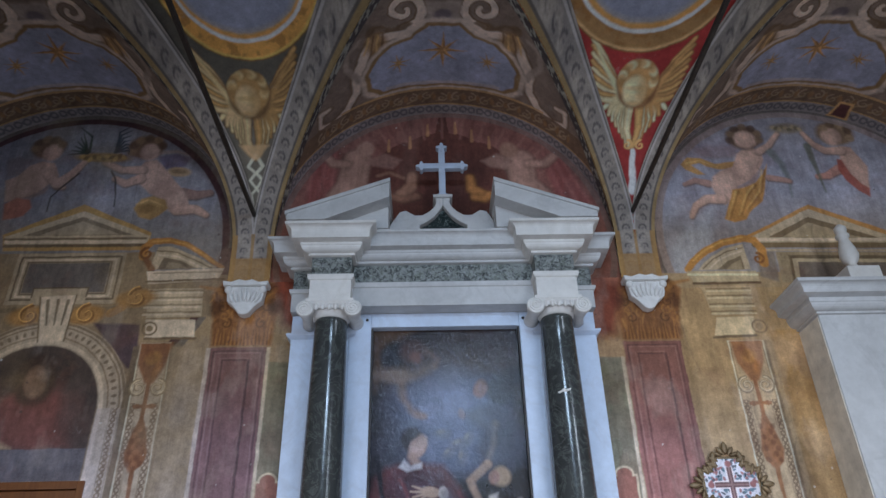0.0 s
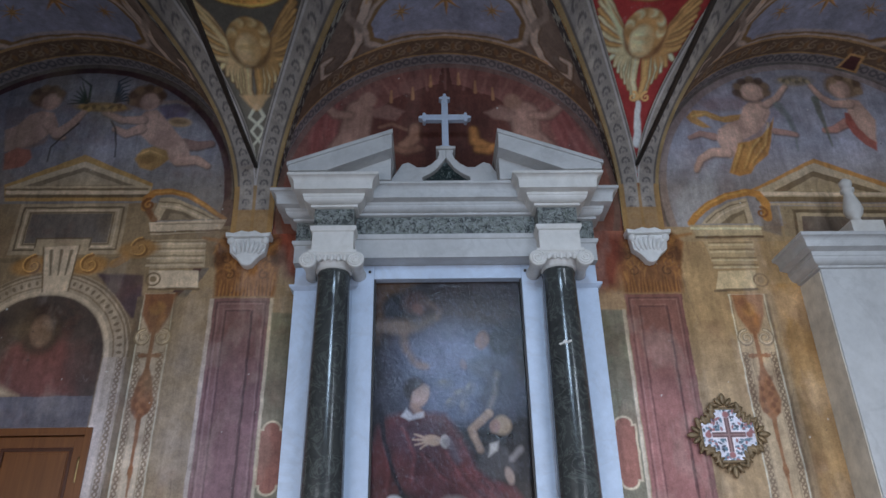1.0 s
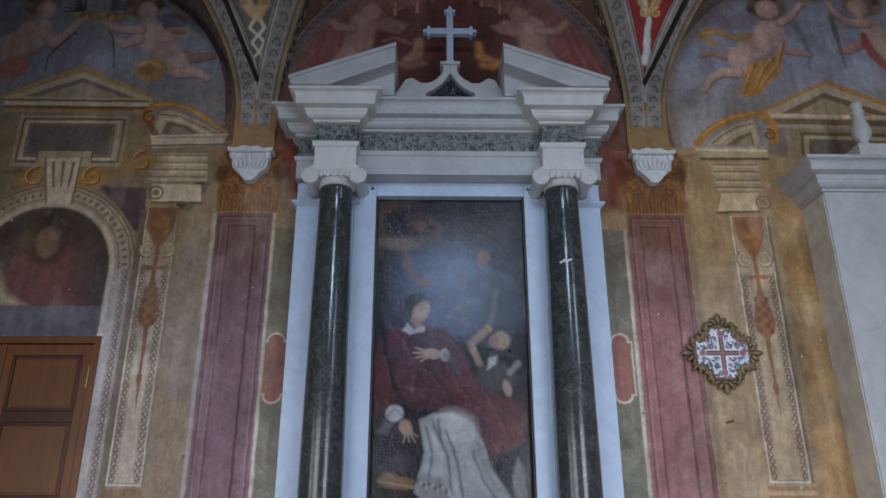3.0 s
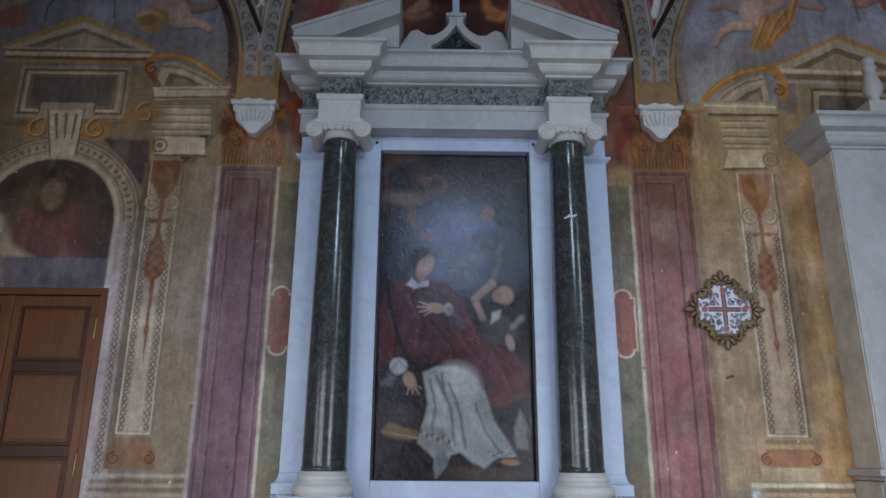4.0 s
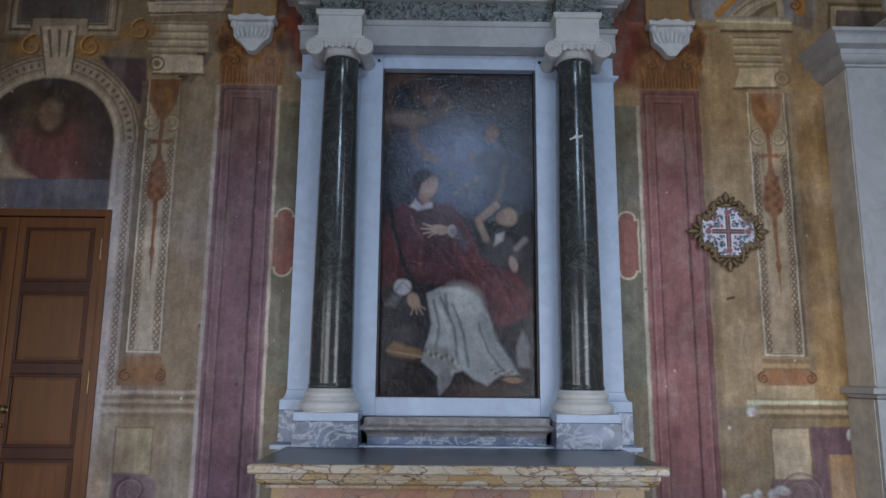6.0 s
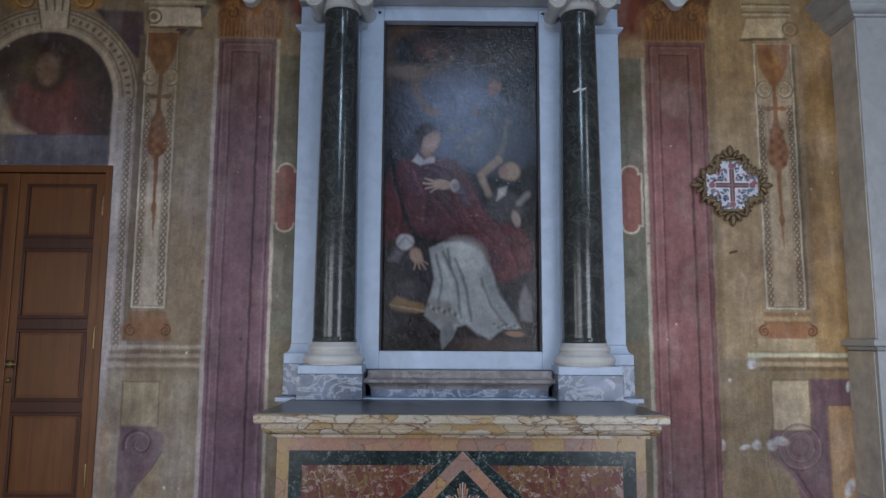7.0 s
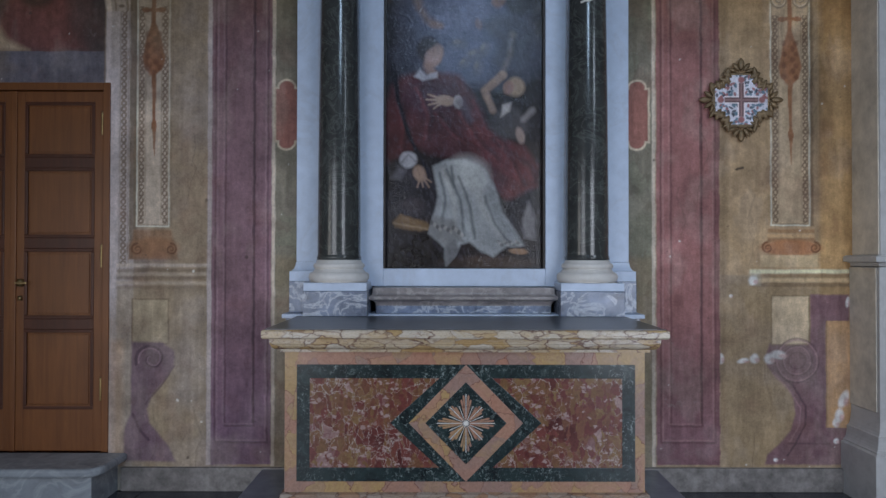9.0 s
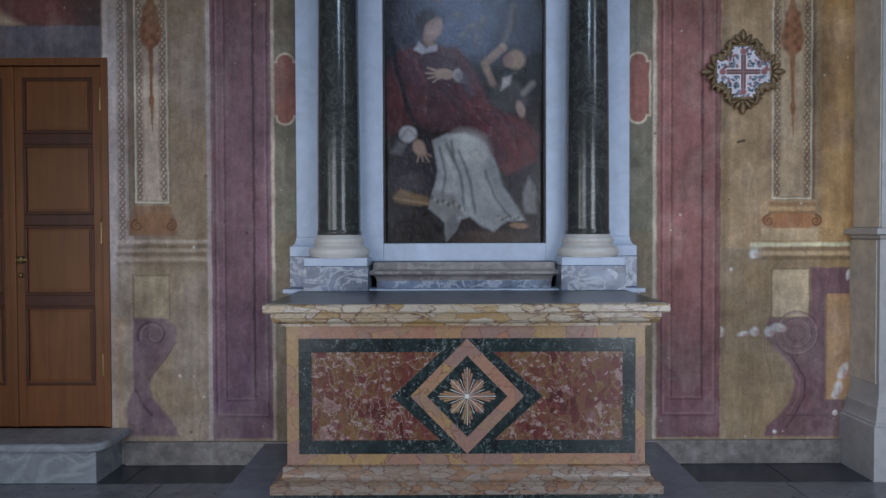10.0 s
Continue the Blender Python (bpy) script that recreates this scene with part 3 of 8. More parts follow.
def candelabrum(p, xc, zt, zb, hw, brown, ground):
    """A painted pilaster with a vase, scrolls, a fruit cone and a long stem."""
    p.rect(xc - hw, xc + hw, zb, zt, ground)
    p.ring_rect(xc - hw + 0.004, xc + hw - 0.004, zb + 0.004, zt - 0.004, 0.009, (190, 180, 158), 0.9)
    p.ring_rect(xc - hw + 0.014, xc + hw - 0.014, zb + 0.014, zt - 0.012, 0.006, (92, 76, 56), 0.8)
    for s in (-1, 1):
        bead_line(p, xc + s * (hw - 0.034), zb + 0.02, zt - 0.45, 0.036, 0.046, (80, 64, 48))
        p.rect(xc + s * (hw - 0.058) - 0.003, xc + s * (hw - 0.058) + 0.003, zb + 0.05, zt - 0.45, (110, 96, 74), 0.7)
    p.rect(xc + hw, xc + hw + 0.022, zb, zt, (74, 62, 46), 0.75, 0.015)
    p.rect(xc + hw + 0.02, xc + hw + 0.075, zb - 0.1, zt, (96, 84, 62), 0.5, 0.06)
    # vase with acanthus
    p.poly([(xc - 0.115, zt), (xc + 0.125, zt), (xc + 0.10, zt - 0.17), (xc + 0.03, zt - 0.31), (xc - 0.03, zt - 0.31), (xc - 0.10, zt - 0.17)], brown, 0.95, 0.02)
    p.oval(xc, zt - 0.12, 0.055, 0.05, GOLD, 0, 0.6, 0.7)
    p.oval(xc - 0.03, zt - 0.09, 0.03, 0.06, (90, 56, 36), 25, 0.7, 0.5)
    p.oval(xc + 0.04, zt - 0.20, 0.025, 0.06, (160, 108, 52), -20, 0.7, 0.5)
    for s in (-1, 1):
        p.scroll(xc + s * 0.068, zt - 0.345, 0.064, 0.026, (108, 98, 78), -s, 1.6, start=90)
        p.scroll(xc + s * 0.066, zt - 0.342, 0.060, 0.010, (172, 162, 138), -s, 1.6, start=90)
    p.stroke([(xc, zt - 0.30), (xc, zt - 0.62)], 0.03, brown)
    p.stroke([(xc - 0.07, zt - 0.475), (xc + 0.07, zt - 0.475)], 0.026, brown)
    p.oval(xc - 0.05, zt - 0.475, 0.024, 0.018, brown), p.oval(xc + 0.05, zt - 0.475, 0.024, 0.018, brown)
    # cone of fruit
    p.poly([(xc, zt - 0.52), (xc + 0.05, zt - 0.66), (xc + 0.078, zt - 0.80), (xc + 0.06, zt - 0.88), (xc, zt - 0.93), (xc - 0.06, zt - 0.88), (xc - 0.078, zt - 0.80), (xc - 0.05, zt - 0.66)], brown, 1, 0.012)
    for k in range(22):
        a = (k % 3 - 1) * 0.042 + (0.02 if (k // 3) % 2 else 0)
        zz = zt - 0.64 - 0.038 * (k // 3)
        if abs(a) < 0.058:
            p.oval(xc + a, zz, 0.017, 0.02, (142, 96, 60) if k % 2 else (84, 52, 34), 0, 0.6, 0.55)
    p.stroke([(xc, zt - 0.90), (xc + 0.005, zt - 1.28)], 0.034, brown, 0.95, 0.006, 0.016)
    p.oval(xc + 0.004, zt - 1.265, 0.018, 0.045, brown)
    p.stroke([(xc + 0.005, zt - 1.27), (xc + 0.008, zt - 1.47)], 0.026, brown, 0.9, 0.006, 0.005)


def left_bay(p):
    cx = BAYS[0]
    # sky of the lunette
    p.rect(-4.4, -1.5, 3.9, 5.75, (104, 106, 112), soft=0.02)
    p.tint(2.2, (122, 124, 136), 0.6, 21)
    p.tint(3.0, (84, 88, 106), 0.5, 27)
    # winged figure reaching from the edge
    p.poly([(-3.601, 5.146), (-3.51, 5.188), (-3.385, 5.148), (-3.347, 5.046), (-3.466, 4.985), (-3.561, 4.964)], (98, 88, 92), 0.7, 0.04)
    p.poly([(-3.556, 4.944), (-3.466, 4.985), (-3.391, 5.097), (-3.299, 5.138), (-3.195, 5.118), (-3.128, 4.987), (-3.187, 4.907), (-3.265, 4.808), (-3.385, 4.758), (-3.509, 4.728)], (138, 114, 102), 1, 0.018)
    p.poly([(-3.42, 4.768), (-3.267, 4.817), (-3.179, 4.907), (-3.2, 4.808), (-3.318, 4.749)], (108, 86, 78), 0.7, 0.03)
    p.poly([(-3.504, 4.709), (-3.42, 4.768), (-3.302, 4.749), (-3.273, 4.671), (-3.318, 4.594), (-3.408, 4.565), (-3.471, 4.555)], (132, 78, 62), 0.95, 0.02)
    p.stroke([(-3.208, 4.997), (-3.11, 4.878), (-3.066, 4.858)], 0.0999, (91, 75, 67), 0.85, 0.02, 0.0557)
    p.stroke([(-3.215, 5.007), (-3.117, 4.887), (-3.073, 4.868)], 0.0883, (138, 114, 102), 1, 0.015, 0.0461)
    p.stroke([(-3.223, 5.021), (-3.125, 4.901), (-3.08, 4.881)], 0.0353, (154, 127, 114), 0.6, 0.03, 0.0184)
    p.stroke([(-3.114, 4.897), (-3.018, 4.998), (-2.928, 5.141)], 0.1037, (91, 75, 67), 0.85, 0.02, 0.0595)
    p.stroke([(-3.121, 4.907), (-3.025, 5.008), (-2.934, 5.151)], 0.0922, (138, 114, 102), 1, 0.015, 0.0499)
    p.stroke([(-3.129, 4.922), (-3.032, 5.022), (-2.942, 5.166)], 0.0369, (154, 127, 114), 0.6, 0.03, 0.02)
    p.oval(-3.286, 5.283, 0.1459, 0.112, (86, 68, 54), 0, 0.3, 1)
    p.oval(-3.238, 5.231, 0.0807, 0.0871, (138, 114, 102), -10, 0.35, 1)
    p.oval(-3.22, 5.242, 0.0461, 0.0539, (154, 130, 116), 0, 0.8, 0.6)
    p.oval(-3.394, 5.272, 0.0422, 0.0373, (106, 86, 66), 0, 0.5, 0.8)
    p.oval(-3.381, 5.335, 0.0422, 0.0373, (70, 54, 44), 30, 0.5, 0.8)
    p.oval(-3.321, 5.373, 0.0422, 0.0373, (106, 86, 66), 60, 0.5, 0.8)
    p.oval(-3.244, 5.367, 0.0422, 0.0373, (70, 54, 44), 90, 0.5, 0.8)
    p.oval(-3.175, 5.315, 0.0422, 0.0373, (106, 86, 66), 120, 0.5, 0.8)
    p.stroke([(-2.967, 5.008), (-3.093, 4.848), (-3.143, 4.769), (-3.141, 4.633)], 0.0154, (40, 38, 34), 0.9, 0.01, 0.0115)
    # winged figure opposite, purple wing, ochre drapery
    p.poly([(-2.335, 5.176), (-2.187, 5.208), (-2.063, 5.157), (-2.086, 5.075), (-2.183, 5.044), (-2.284, 5.053)], (80, 72, 92), 0.85, 0.03)
    p.stroke([(-2.324, 5.217), (-2.19, 5.229), (-2.032, 5.178)], 0.0422, (126, 112, 104), 0.8, 0.02, 0.0192)
    p.oval(-2.142, 5.014, 0.1037, 0.0498, (140, 114, 72), -5, 0.4, 0.8)
    p.oval(-2.142, 5.018, 0.0691, 0.0249, (96, 78, 54), -5, 0.5, 0.7)
    p.stroke([(-2.077, 4.785), (-1.96, 4.766), (-1.848, 4.786)], 0.1191, (71, 56, 51), 0.85, 0.02, 0.0672)
    p.stroke([(-2.084, 4.795), (-1.966, 4.776), (-1.854, 4.796)], 0.1075, (108, 86, 78), 1, 0.015, 0.0576)
    p.stroke([(-2.091, 4.811), (-1.973, 4.792), (-1.86, 4.813)], 0.043, (120, 96, 87), 0.6, 0.03, 0.023)
    p.poly([(-2.484, 5.052), (-2.445, 5.124), (-2.347, 5.145), (-2.248, 5.033), (-2.149, 4.913), (-2.051, 4.795), (-2.003, 4.678), (-2.057, 4.591), (-2.159, 4.619), (-2.223, 4.735), (-2.346, 4.793), (-2.443, 4.891)], (138, 114, 102), 1, 0.018)
    p.oval(-2.374, 4.982, 0.0883, 0.1037, (154, 130, 116), -30, 0.9, 0.6)
    p.oval(-2.131, 4.716, 0.0883, 0.083, (152, 128, 114), -30, 0.9, 0.6)
    p.stroke([(-2.09, 4.629), (-1.944, 4.63), (-1.848, 4.573)], 0.1191, (91, 75, 67), 0.85, 0.02, 0.0557)
    p.stroke([(-2.096, 4.639), (-1.95, 4.64), (-1.854, 4.582)], 0.1075, (138, 114, 102), 1, 0.015, 0.0461)
    p.stroke([(-2.103, 4.655), (-1.957, 4.656), (-1.86, 4.599)], 0.043, (154, 127, 114), 0.6, 0.03, 0.0184)
    p.stroke([(-2.443, 5.032), (-2.609, 5.031), (-2.772, 5.111)], 0.0922, (91, 75, 67), 0.85, 0.02, 0.0557)
    p.stroke([(-2.449, 5.042), (-2.615, 5.041), (-2.779, 5.121)], 0.0807, (138, 114, 102), 1, 0.015, 0.0461)
    p.stroke([(-2.456, 5.055), (-2.622, 5.054), (-2.786, 5.134)], 0.0323, (154, 127, 114), 0.6, 0.03, 0.0184)
    p.stroke([(-2.446, 4.941), (-2.553, 4.891), (-2.652, 4.94)], 0.0999, (91, 75, 67), 0.85, 0.02, 0.0595)
    p.stroke([(-2.452, 4.951), (-2.56, 4.901), (-2.659, 4.95)], 0.0883, (138, 114, 102), 1, 0.015, 0.0499)
    p.stroke([(-2.459, 4.965), (-2.567, 4.914), (-2.666, 4.964)], 0.0353, (154, 127, 114), 0.6, 0.03, 0.02)
    p.poly([(-2.448, 4.656), (-2.404, 4.744), (-2.311, 4.774), (-2.207, 4.735), (-2.171, 4.648), (-2.234, 4.581), (-2.293, 4.538), (-2.395, 4.57)], (132, 104, 54), 0.95, 0.02)
    p.oval(-2.349, 4.647, 0.0691, 0.0456, (92, 70, 38), 10, 0.6, 0.7)
    p.stroke([(-2.43, 4.695), (-2.338, 4.735), (-2.215, 4.677)], 0.0173, (172, 140, 82), 0.6, 0.015, 0.0077)
    p.oval(-2.459, 5.279, 0.1613, 0.1203, (92, 72, 54), 0, 0.3, 1)
    p.oval(-2.418, 5.227, 0.0807, 0.0913, (138, 114, 102), 10, 0.35, 1)
    p.oval(-2.409, 5.248, 0.0499, 0.0539, (156, 132, 118), 0, 0.8, 0.6)
    p.oval(-2.569, 5.226, 0.0422, 0.0373, (112, 90, 66), 0, 0.5, 0.8)
    p.oval(-2.564, 5.299, 0.0422, 0.0373, (74, 56, 44), 30, 0.5, 0.8)
    p.oval(-2.521, 5.352, 0.0422, 0.0373, (112, 90, 66), 60, 0.5, 0.8)
    p.oval(-2.448, 5.373, 0.0422, 0.0373, (74, 56, 44), 90, 0.5, 0.8)
    p.oval(-2.368, 5.353, 0.0422, 0.0373, (112, 90, 66), 120, 0.5, 0.8)
    p.oval(-2.325, 5.29, 0.0422, 0.0373, (74, 56, 44), 150, 0.5, 0.8)
    # crown and palms
    p.oval(-2.804, 5.172, 0.2304, 0.0498, (122, 96, 46), -3, 0.4, 0.9)
    p.oval(-2.982, 5.182, 0.0269, 0.0187, (150, 122, 62), 0, 0.5, 0.8)
    p.oval(-2.944, 5.167, 0.0269, 0.0187, (84, 68, 34), 30, 0.5, 0.8)
    p.oval(-2.906, 5.153, 0.0269, 0.0187, (150, 122, 62), 60, 0.5, 0.8)
    p.oval(-2.876, 5.182, 0.0269, 0.0187, (84, 68, 34), 90, 0.5, 0.8)
    p.oval(-2.839, 5.168, 0.0269, 0.0187, (150, 122, 62), 120, 0.5, 0.8)
    p.oval(-2.801, 5.154, 0.0269, 0.0187, (84, 68, 34), 150, 0.5, 0.8)
    p.oval(-2.771, 5.183, 0.0269, 0.0187, (150, 122, 62), 180, 0.5, 0.8)
    p.oval(-2.733, 5.169, 0.0269, 0.0187, (84, 68, 34), 210, 0.5, 0.8)
    p.oval(-2.696, 5.155, 0.0269, 0.0187, (150, 122, 62), 240, 0.5, 0.8)
    p.oval(-2.665, 5.184, 0.0269, 0.0187, (84, 68, 34), 270, 0.5, 0.8)
    p.oval(-2.628, 5.17, 0.0269, 0.0187, (150, 122, 62), 300, 0.5, 0.8)
    p.stroke([(-2.932, 5.234), (-2.945, 5.401), (-3.056, 5.496)], 0.0288, (42, 54, 44), 0.9, 0.01, 0.0077)
    p.stroke([(-2.712, 5.225), (-2.714, 5.446), (-2.622, 5.511)], 0.025, (42, 52, 60), 0.9, 0.01, 0.0077)
    p.stroke([(-2.947, 5.223), (-3.023, 5.439)], 0.0288, (42, 54, 44), 0.9, 0.01, 0.0077)
    p.stroke([(-2.712, 5.225), (-2.695, 5.412), (-2.617, 5.459)], 0.025, (42, 52, 60), 0.9, 0.01, 0.0077)
    p.stroke([(-2.947, 5.223), (-3.039, 5.392)], 0.0288, (42, 54, 44), 0.9, 0.01, 0.0077)
    p.stroke([(-2.712, 5.225), (-2.676, 5.378), (-2.613, 5.408)], 0.025, (42, 52, 60), 0.9, 0.01, 0.0077)
    p.stroke([(-2.947, 5.223), (-3.054, 5.345)], 0.0288, (42, 54, 44), 0.9, 0.01, 0.0077)
    p.stroke([(-2.712, 5.225), (-2.657, 5.344), (-2.608, 5.357)], 0.025, (42, 52, 60), 0.9, 0.01, 0.0077)
    p.stroke([(-2.947, 5.223), (-3.069, 5.299)], 0.0288, (42, 54, 44), 0.9, 0.01, 0.0077)
    p.stroke([(-2.712, 5.225), (-2.638, 5.311), (-2.604, 5.307)], 0.025, (42, 52, 60), 0.9, 0.01, 0.0077)
    p.stroke([(-2.947, 5.223), (-3.084, 5.253)], 0.0288, (42, 54, 44), 0.9, 0.01, 0.0077)
    p.stroke([(-2.712, 5.225), (-2.619, 5.278), (-2.599, 5.257)], 0.025, (42, 52, 60), 0.9, 0.01, 0.0077)
    p.stroke([(-2.947, 5.223), (-3.099, 5.208)], 0.0288, (42, 54, 44), 0.9, 0.01, 0.0077)
    p.stroke([(-2.712, 5.225), (-2.601, 5.244), (-2.595, 5.207)], 0.025, (42, 52, 60), 0.9, 0.01, 0.0077)
    p.stroke([(-2.705, 5.03), (-2.659, 4.95), (-2.621, 4.792), (-2.612, 4.675)], 0.0173, (38, 38, 38), 0.9, 0.01, 0.0115)
    # border of the lunette
    p.ring(cx, ARCH_Z, 1.30, 0.07, (62, 40, 44), 0.95)
    p.ring(cx, ARCH_Z, 1.345, 0.05, (92, 88, 84), 1)
    p.rect(-1.68, -1.585, 3.9, ARCH_Z, (72, 50, 48))
    # painted architecture under the lunette
    p.rect(-3.9, -1.6, 3.90, 4.03, (122, 112, 94))
    p.poly([(-2.199, 3.998), (-1.619, 4.004), (-1.568, 3.679), (-2.151, 3.666)], (118, 106, 86))
    p.rect(-3.9, -2.2, 3.55, 4.24, (116, 104, 84))
    p.poly([(-3.386, 4.265), (-2.260, 4.259), (-2.263, 4.420), (-2.851, 4.698), (-3.429, 4.416)], (142, 116, 66))
    p.poly([(-3.386, 4.311), (-2.286, 4.305), (-2.266, 4.388), (-2.836, 4.632), (-3.409, 4.395)], CREAM)
    p.poly([(-3.271, 4.403), (-2.406, 4.401), (-2.832, 4.577)], (104, 96, 82))
    p.poly([(-3.139, 4.406), (-2.510, 4.408), (-2.827, 4.534)], (134, 126, 110))
    p.stroke([(-3.403, 4.374), (-2.298, 4.368)], 0.02, (98, 88, 72)), p.stroke([(-3.386, 4.311), (-2.286, 4.305)], 0.028, (86, 76, 60))
    p.stroke([(-3.387, 4.348), (-2.301, 4.337)], 0.03, PALE)
    p.rect(-3.25, -2.415, 3.80, 4.238, (140, 131, 114))
    p.ring_rect(-3.215, -2.45, 3.838, 4.205, 0.016, (84, 76, 64))
    p.ring_rect(-3.185, -2.485, 3.862, 4.18, 0.014, PALE), p.ring_rect(-3.16, -2.515, 3.885, 4.16, 0.012, (84, 76, 64))
    p.rect(-3.15, -2.525, 3.895, 4.152, (84, 82, 84))
    p.rect(-3.06, -2.65, 3.80, 3.935, (140, 131, 114)), p.stroke([(-3.06, 3.86), (-3.06, 3.935), (-2.65, 3.935), (-2.65, 3.86)], 0.014, (84, 76, 64))
    p.rect(-3.32, -2.38, 3.735, 3.775, (98, 88, 70), 0.8)
    # small segmental pediment and its pier
    p.poly([(-2.221, 4.084), (-2.184, 4.285), (-2.10, 4.29), (-2.021, 4.265), (-1.862, 4.19), (-1.70, 4.095)], CREAM)
    p.stroke([(-2.19, 4.25), (-2.021, 4.235), (-1.862, 4.155), (-1.74, 4.09)], 0.012, SHADE, 0.8), p.stroke([(-2.165, 4.21), (-2.02, 4.20), (-1.88, 4.13), (-1.80, 4.09)], 0.014, PALE, 0.9)
    p.poly([(-2.155, 4.086), (-2.124, 4.19), (-1.997, 4.165), (-1.855, 4.091)], (92, 84, 72), 0.95, 0.01), p.poly([(-2.10, 4.09), (-2.085, 4.15), (-1.99, 4.135), (-1.92, 4.09)], (122, 114, 98), 0.9, 0.01)
    p.stroke([(-2.285, 4.20), (-2.29, 4.28), (-2.233, 4.335), (-2.10, 4.345), (-1.97, 4.31), (-1.86, 4.24), (-1.726, 4.138), (-1.655, 4.095)], 0.07, (146, 104, 46), 1, 0.01, 0.03)
    p.stroke([(-2.233, 4.335), (-2.10, 4.345), (-1.97, 4.31), (-1.86, 4.24), (-1.726, 4.138)], 0.016, (180, 136, 66), 0.7, 0.01)
    p.scroll(-2.262, 4.225, 0.055, 0.026, (98, 64, 30), 1, 1.3), p.stroke([(-2.26, 4.17), (-2.20, 4.09)], 0.05, (98, 62, 32), 0.8, 0.015)
    p.poly([(-2.237, 4.07), (-1.639, 4.09), (-1.679, 3.985), (-2.207, 3.96)], PALE)
    p.stroke([(-2.226, 3.979), (-1.626, 3.994)], 0.016, SHADE), p.stroke([(-2.179, 4.052), (-1.652, 4.058)], 0.012, SHADE, 0.6)
    p.poly([(-2.197, 3.915), (-1.779, 3.918), (-1.761, 3.682), (-2.169, 3.675)], CREAM)
    for z in (3.90, 3.84, 3.78, 3.72):
        p.rect(-2.205, -1.775, z - 0.007, z + 0.007, (104, 94, 76), 0.8), p.rect(-2.205, -1.775, z - 0.026, z - 0.014, PALE, 0.8)
    p.poly([(-2.167, 3.661), (-1.799, 3.655), (-1.785, 3.510), (-2.148, 3.516)], PALE)
    p.stroke([(-2.146, 3.507), (-1.781, 3.506)], 0.02, SHADE)
    p.ring(-2.128, 3.588, 0.05, 0.014, (98, 86, 68)), p.oval(-2.128, 3.588, 0.025, 0.025, (110, 98, 78))
    # niche over the door
    p.rect(-3.8, -2.2, 2.5, 3.62, (112, 100, 82))
    p.poly([(-2.548, 3.640), (-2.202, 3.625), (-2.162, 3.247), (-2.243, 3.291)], (62, 50, 62), 0.95, 0.02)
    nx, nz = -2.86, 2.99
    p.rect(nx - 0.67, nx + 0.67, 2.5, nz, (142, 134, 122)), p.oval(nx, nz, 0.67, 0.67, (142, 134, 122), 0, 0.012)
    p.ring(nx, nz, 0.655, 0.02, (96, 86, 70), 0.9, a0=0, a1=180), p.ring(nx, nz, 0.50, 0.03, PALE, 0.9, a0=0, a1=180)
    arc_beads(p, nx, nz, 0.585, -2, 182, 0.055, 0.02, (84, 74, 60))
    p.ring(nx, nz, 0.625, 0.012, (100, 90, 74), 0.9, a0=0, a1=180), p.ring(nx, nz, 0.545, 0.012, (108, 98, 82), 0.9, a0=0, a1=180)
    p.rect(nx - 0.475, nx + 0.475, 2.716, nz, (64, 57, 56)), p.oval(nx, nz, 0.475, 0.475, (64, 57, 56), 0, 0.02)
    p.oval(nx + 0.05, nz + 0.30, 0.30, 0.16, (50, 44, 42), 0, 0.8, 0.7)
    p.poly([(nx - 0.33, 2.72), (nx - 0.20, 3.08), (nx + 0.04, 3.19), (nx + 0.28, 3.04), (nx + 0.36, 2.72)], (92, 58, 54), 0.92, 0.06)
    p.oval(nx + 0.12, 2.93, 0.10, 0.22, (100, 62, 58), -12, 0.9, 0.6)
    p.oval(nx + 0.33, 2.92, 0.10, 0.22, (72, 58, 56), 15, 0.6, 0.7)
    p.oval(nx, 3.20, 0.145, 0.19, (56, 44, 38), 8, 0.3, 0.95), p.oval(nx + 0.005, 3.19, 0.075, 0.115, (112, 90, 76), 8, 0.4, 0.9)
    p.poly([(nx - 0.475, 2.72), (nx - 0.475, 2.95), (nx - 0.33, 3.03), (nx - 0.20, 2.80), (nx - 0.05, 2.72)], (146, 132, 106), 0.95, 0.05)
    p.stroke([(nx - 0.4, 2.72), (nx - 0.27, 2.92)], 0.05, (106, 94, 84), 0.6, 0.04)
    p.rect(nx - 0.475, nx + 0.475, 2.50, 2.716, (80, 80, 88))
    p.rect(nx + 0.475, -2.34, 2.5, 2.99, (160, 154, 150))
    p.stroke([(nx + 0.475, 2.5), (nx + 0.475, 3.0)], 0.012, SHADE, 0.8)
    # keystone with flutes, gilt scrolls
    for q in ((-3.048, 3.704), (-2.625, 3.706), (-2.276, 3.840)):
        p.oval(q[0], q[1], 0.15, 0.075, (138, 104, 52), 6, 0.4, 0.9)
        p.scroll(q[0] + 0.02, q[1], 0.085, 0.022, (104, 74, 38), 1, 1.3), p.scroll(q[0] + 0.01, q[1] + 0.01, 0.09, 0.012, (176, 138, 72), 1, 1.1)
    p.stroke([(-2.440, 3.717), (-2.366, 3.762), (-2.325, 3.832)], 0.07, (138, 104, 52), 0.9)
    p.poly([(-2.990, 3.861), (-2.723, 3.876), (-2.733, 3.500), (-2.919, 3.494)], PALE)
    for k in range(3):
        p.stroke([(-2.925 + 0.075 * k, 3.83), (-2.89 + 0.055 * k, 3.63)], 0.026, (92, 84, 70), 0.9, 0.006, 0.012)
    p.stroke([(-2.990, 3.861), (-2.919, 3.494)], 0.012, SHADE), p.stroke([(-2.723, 3.876), (-2.733, 3.500)], 0.012, SHADE)
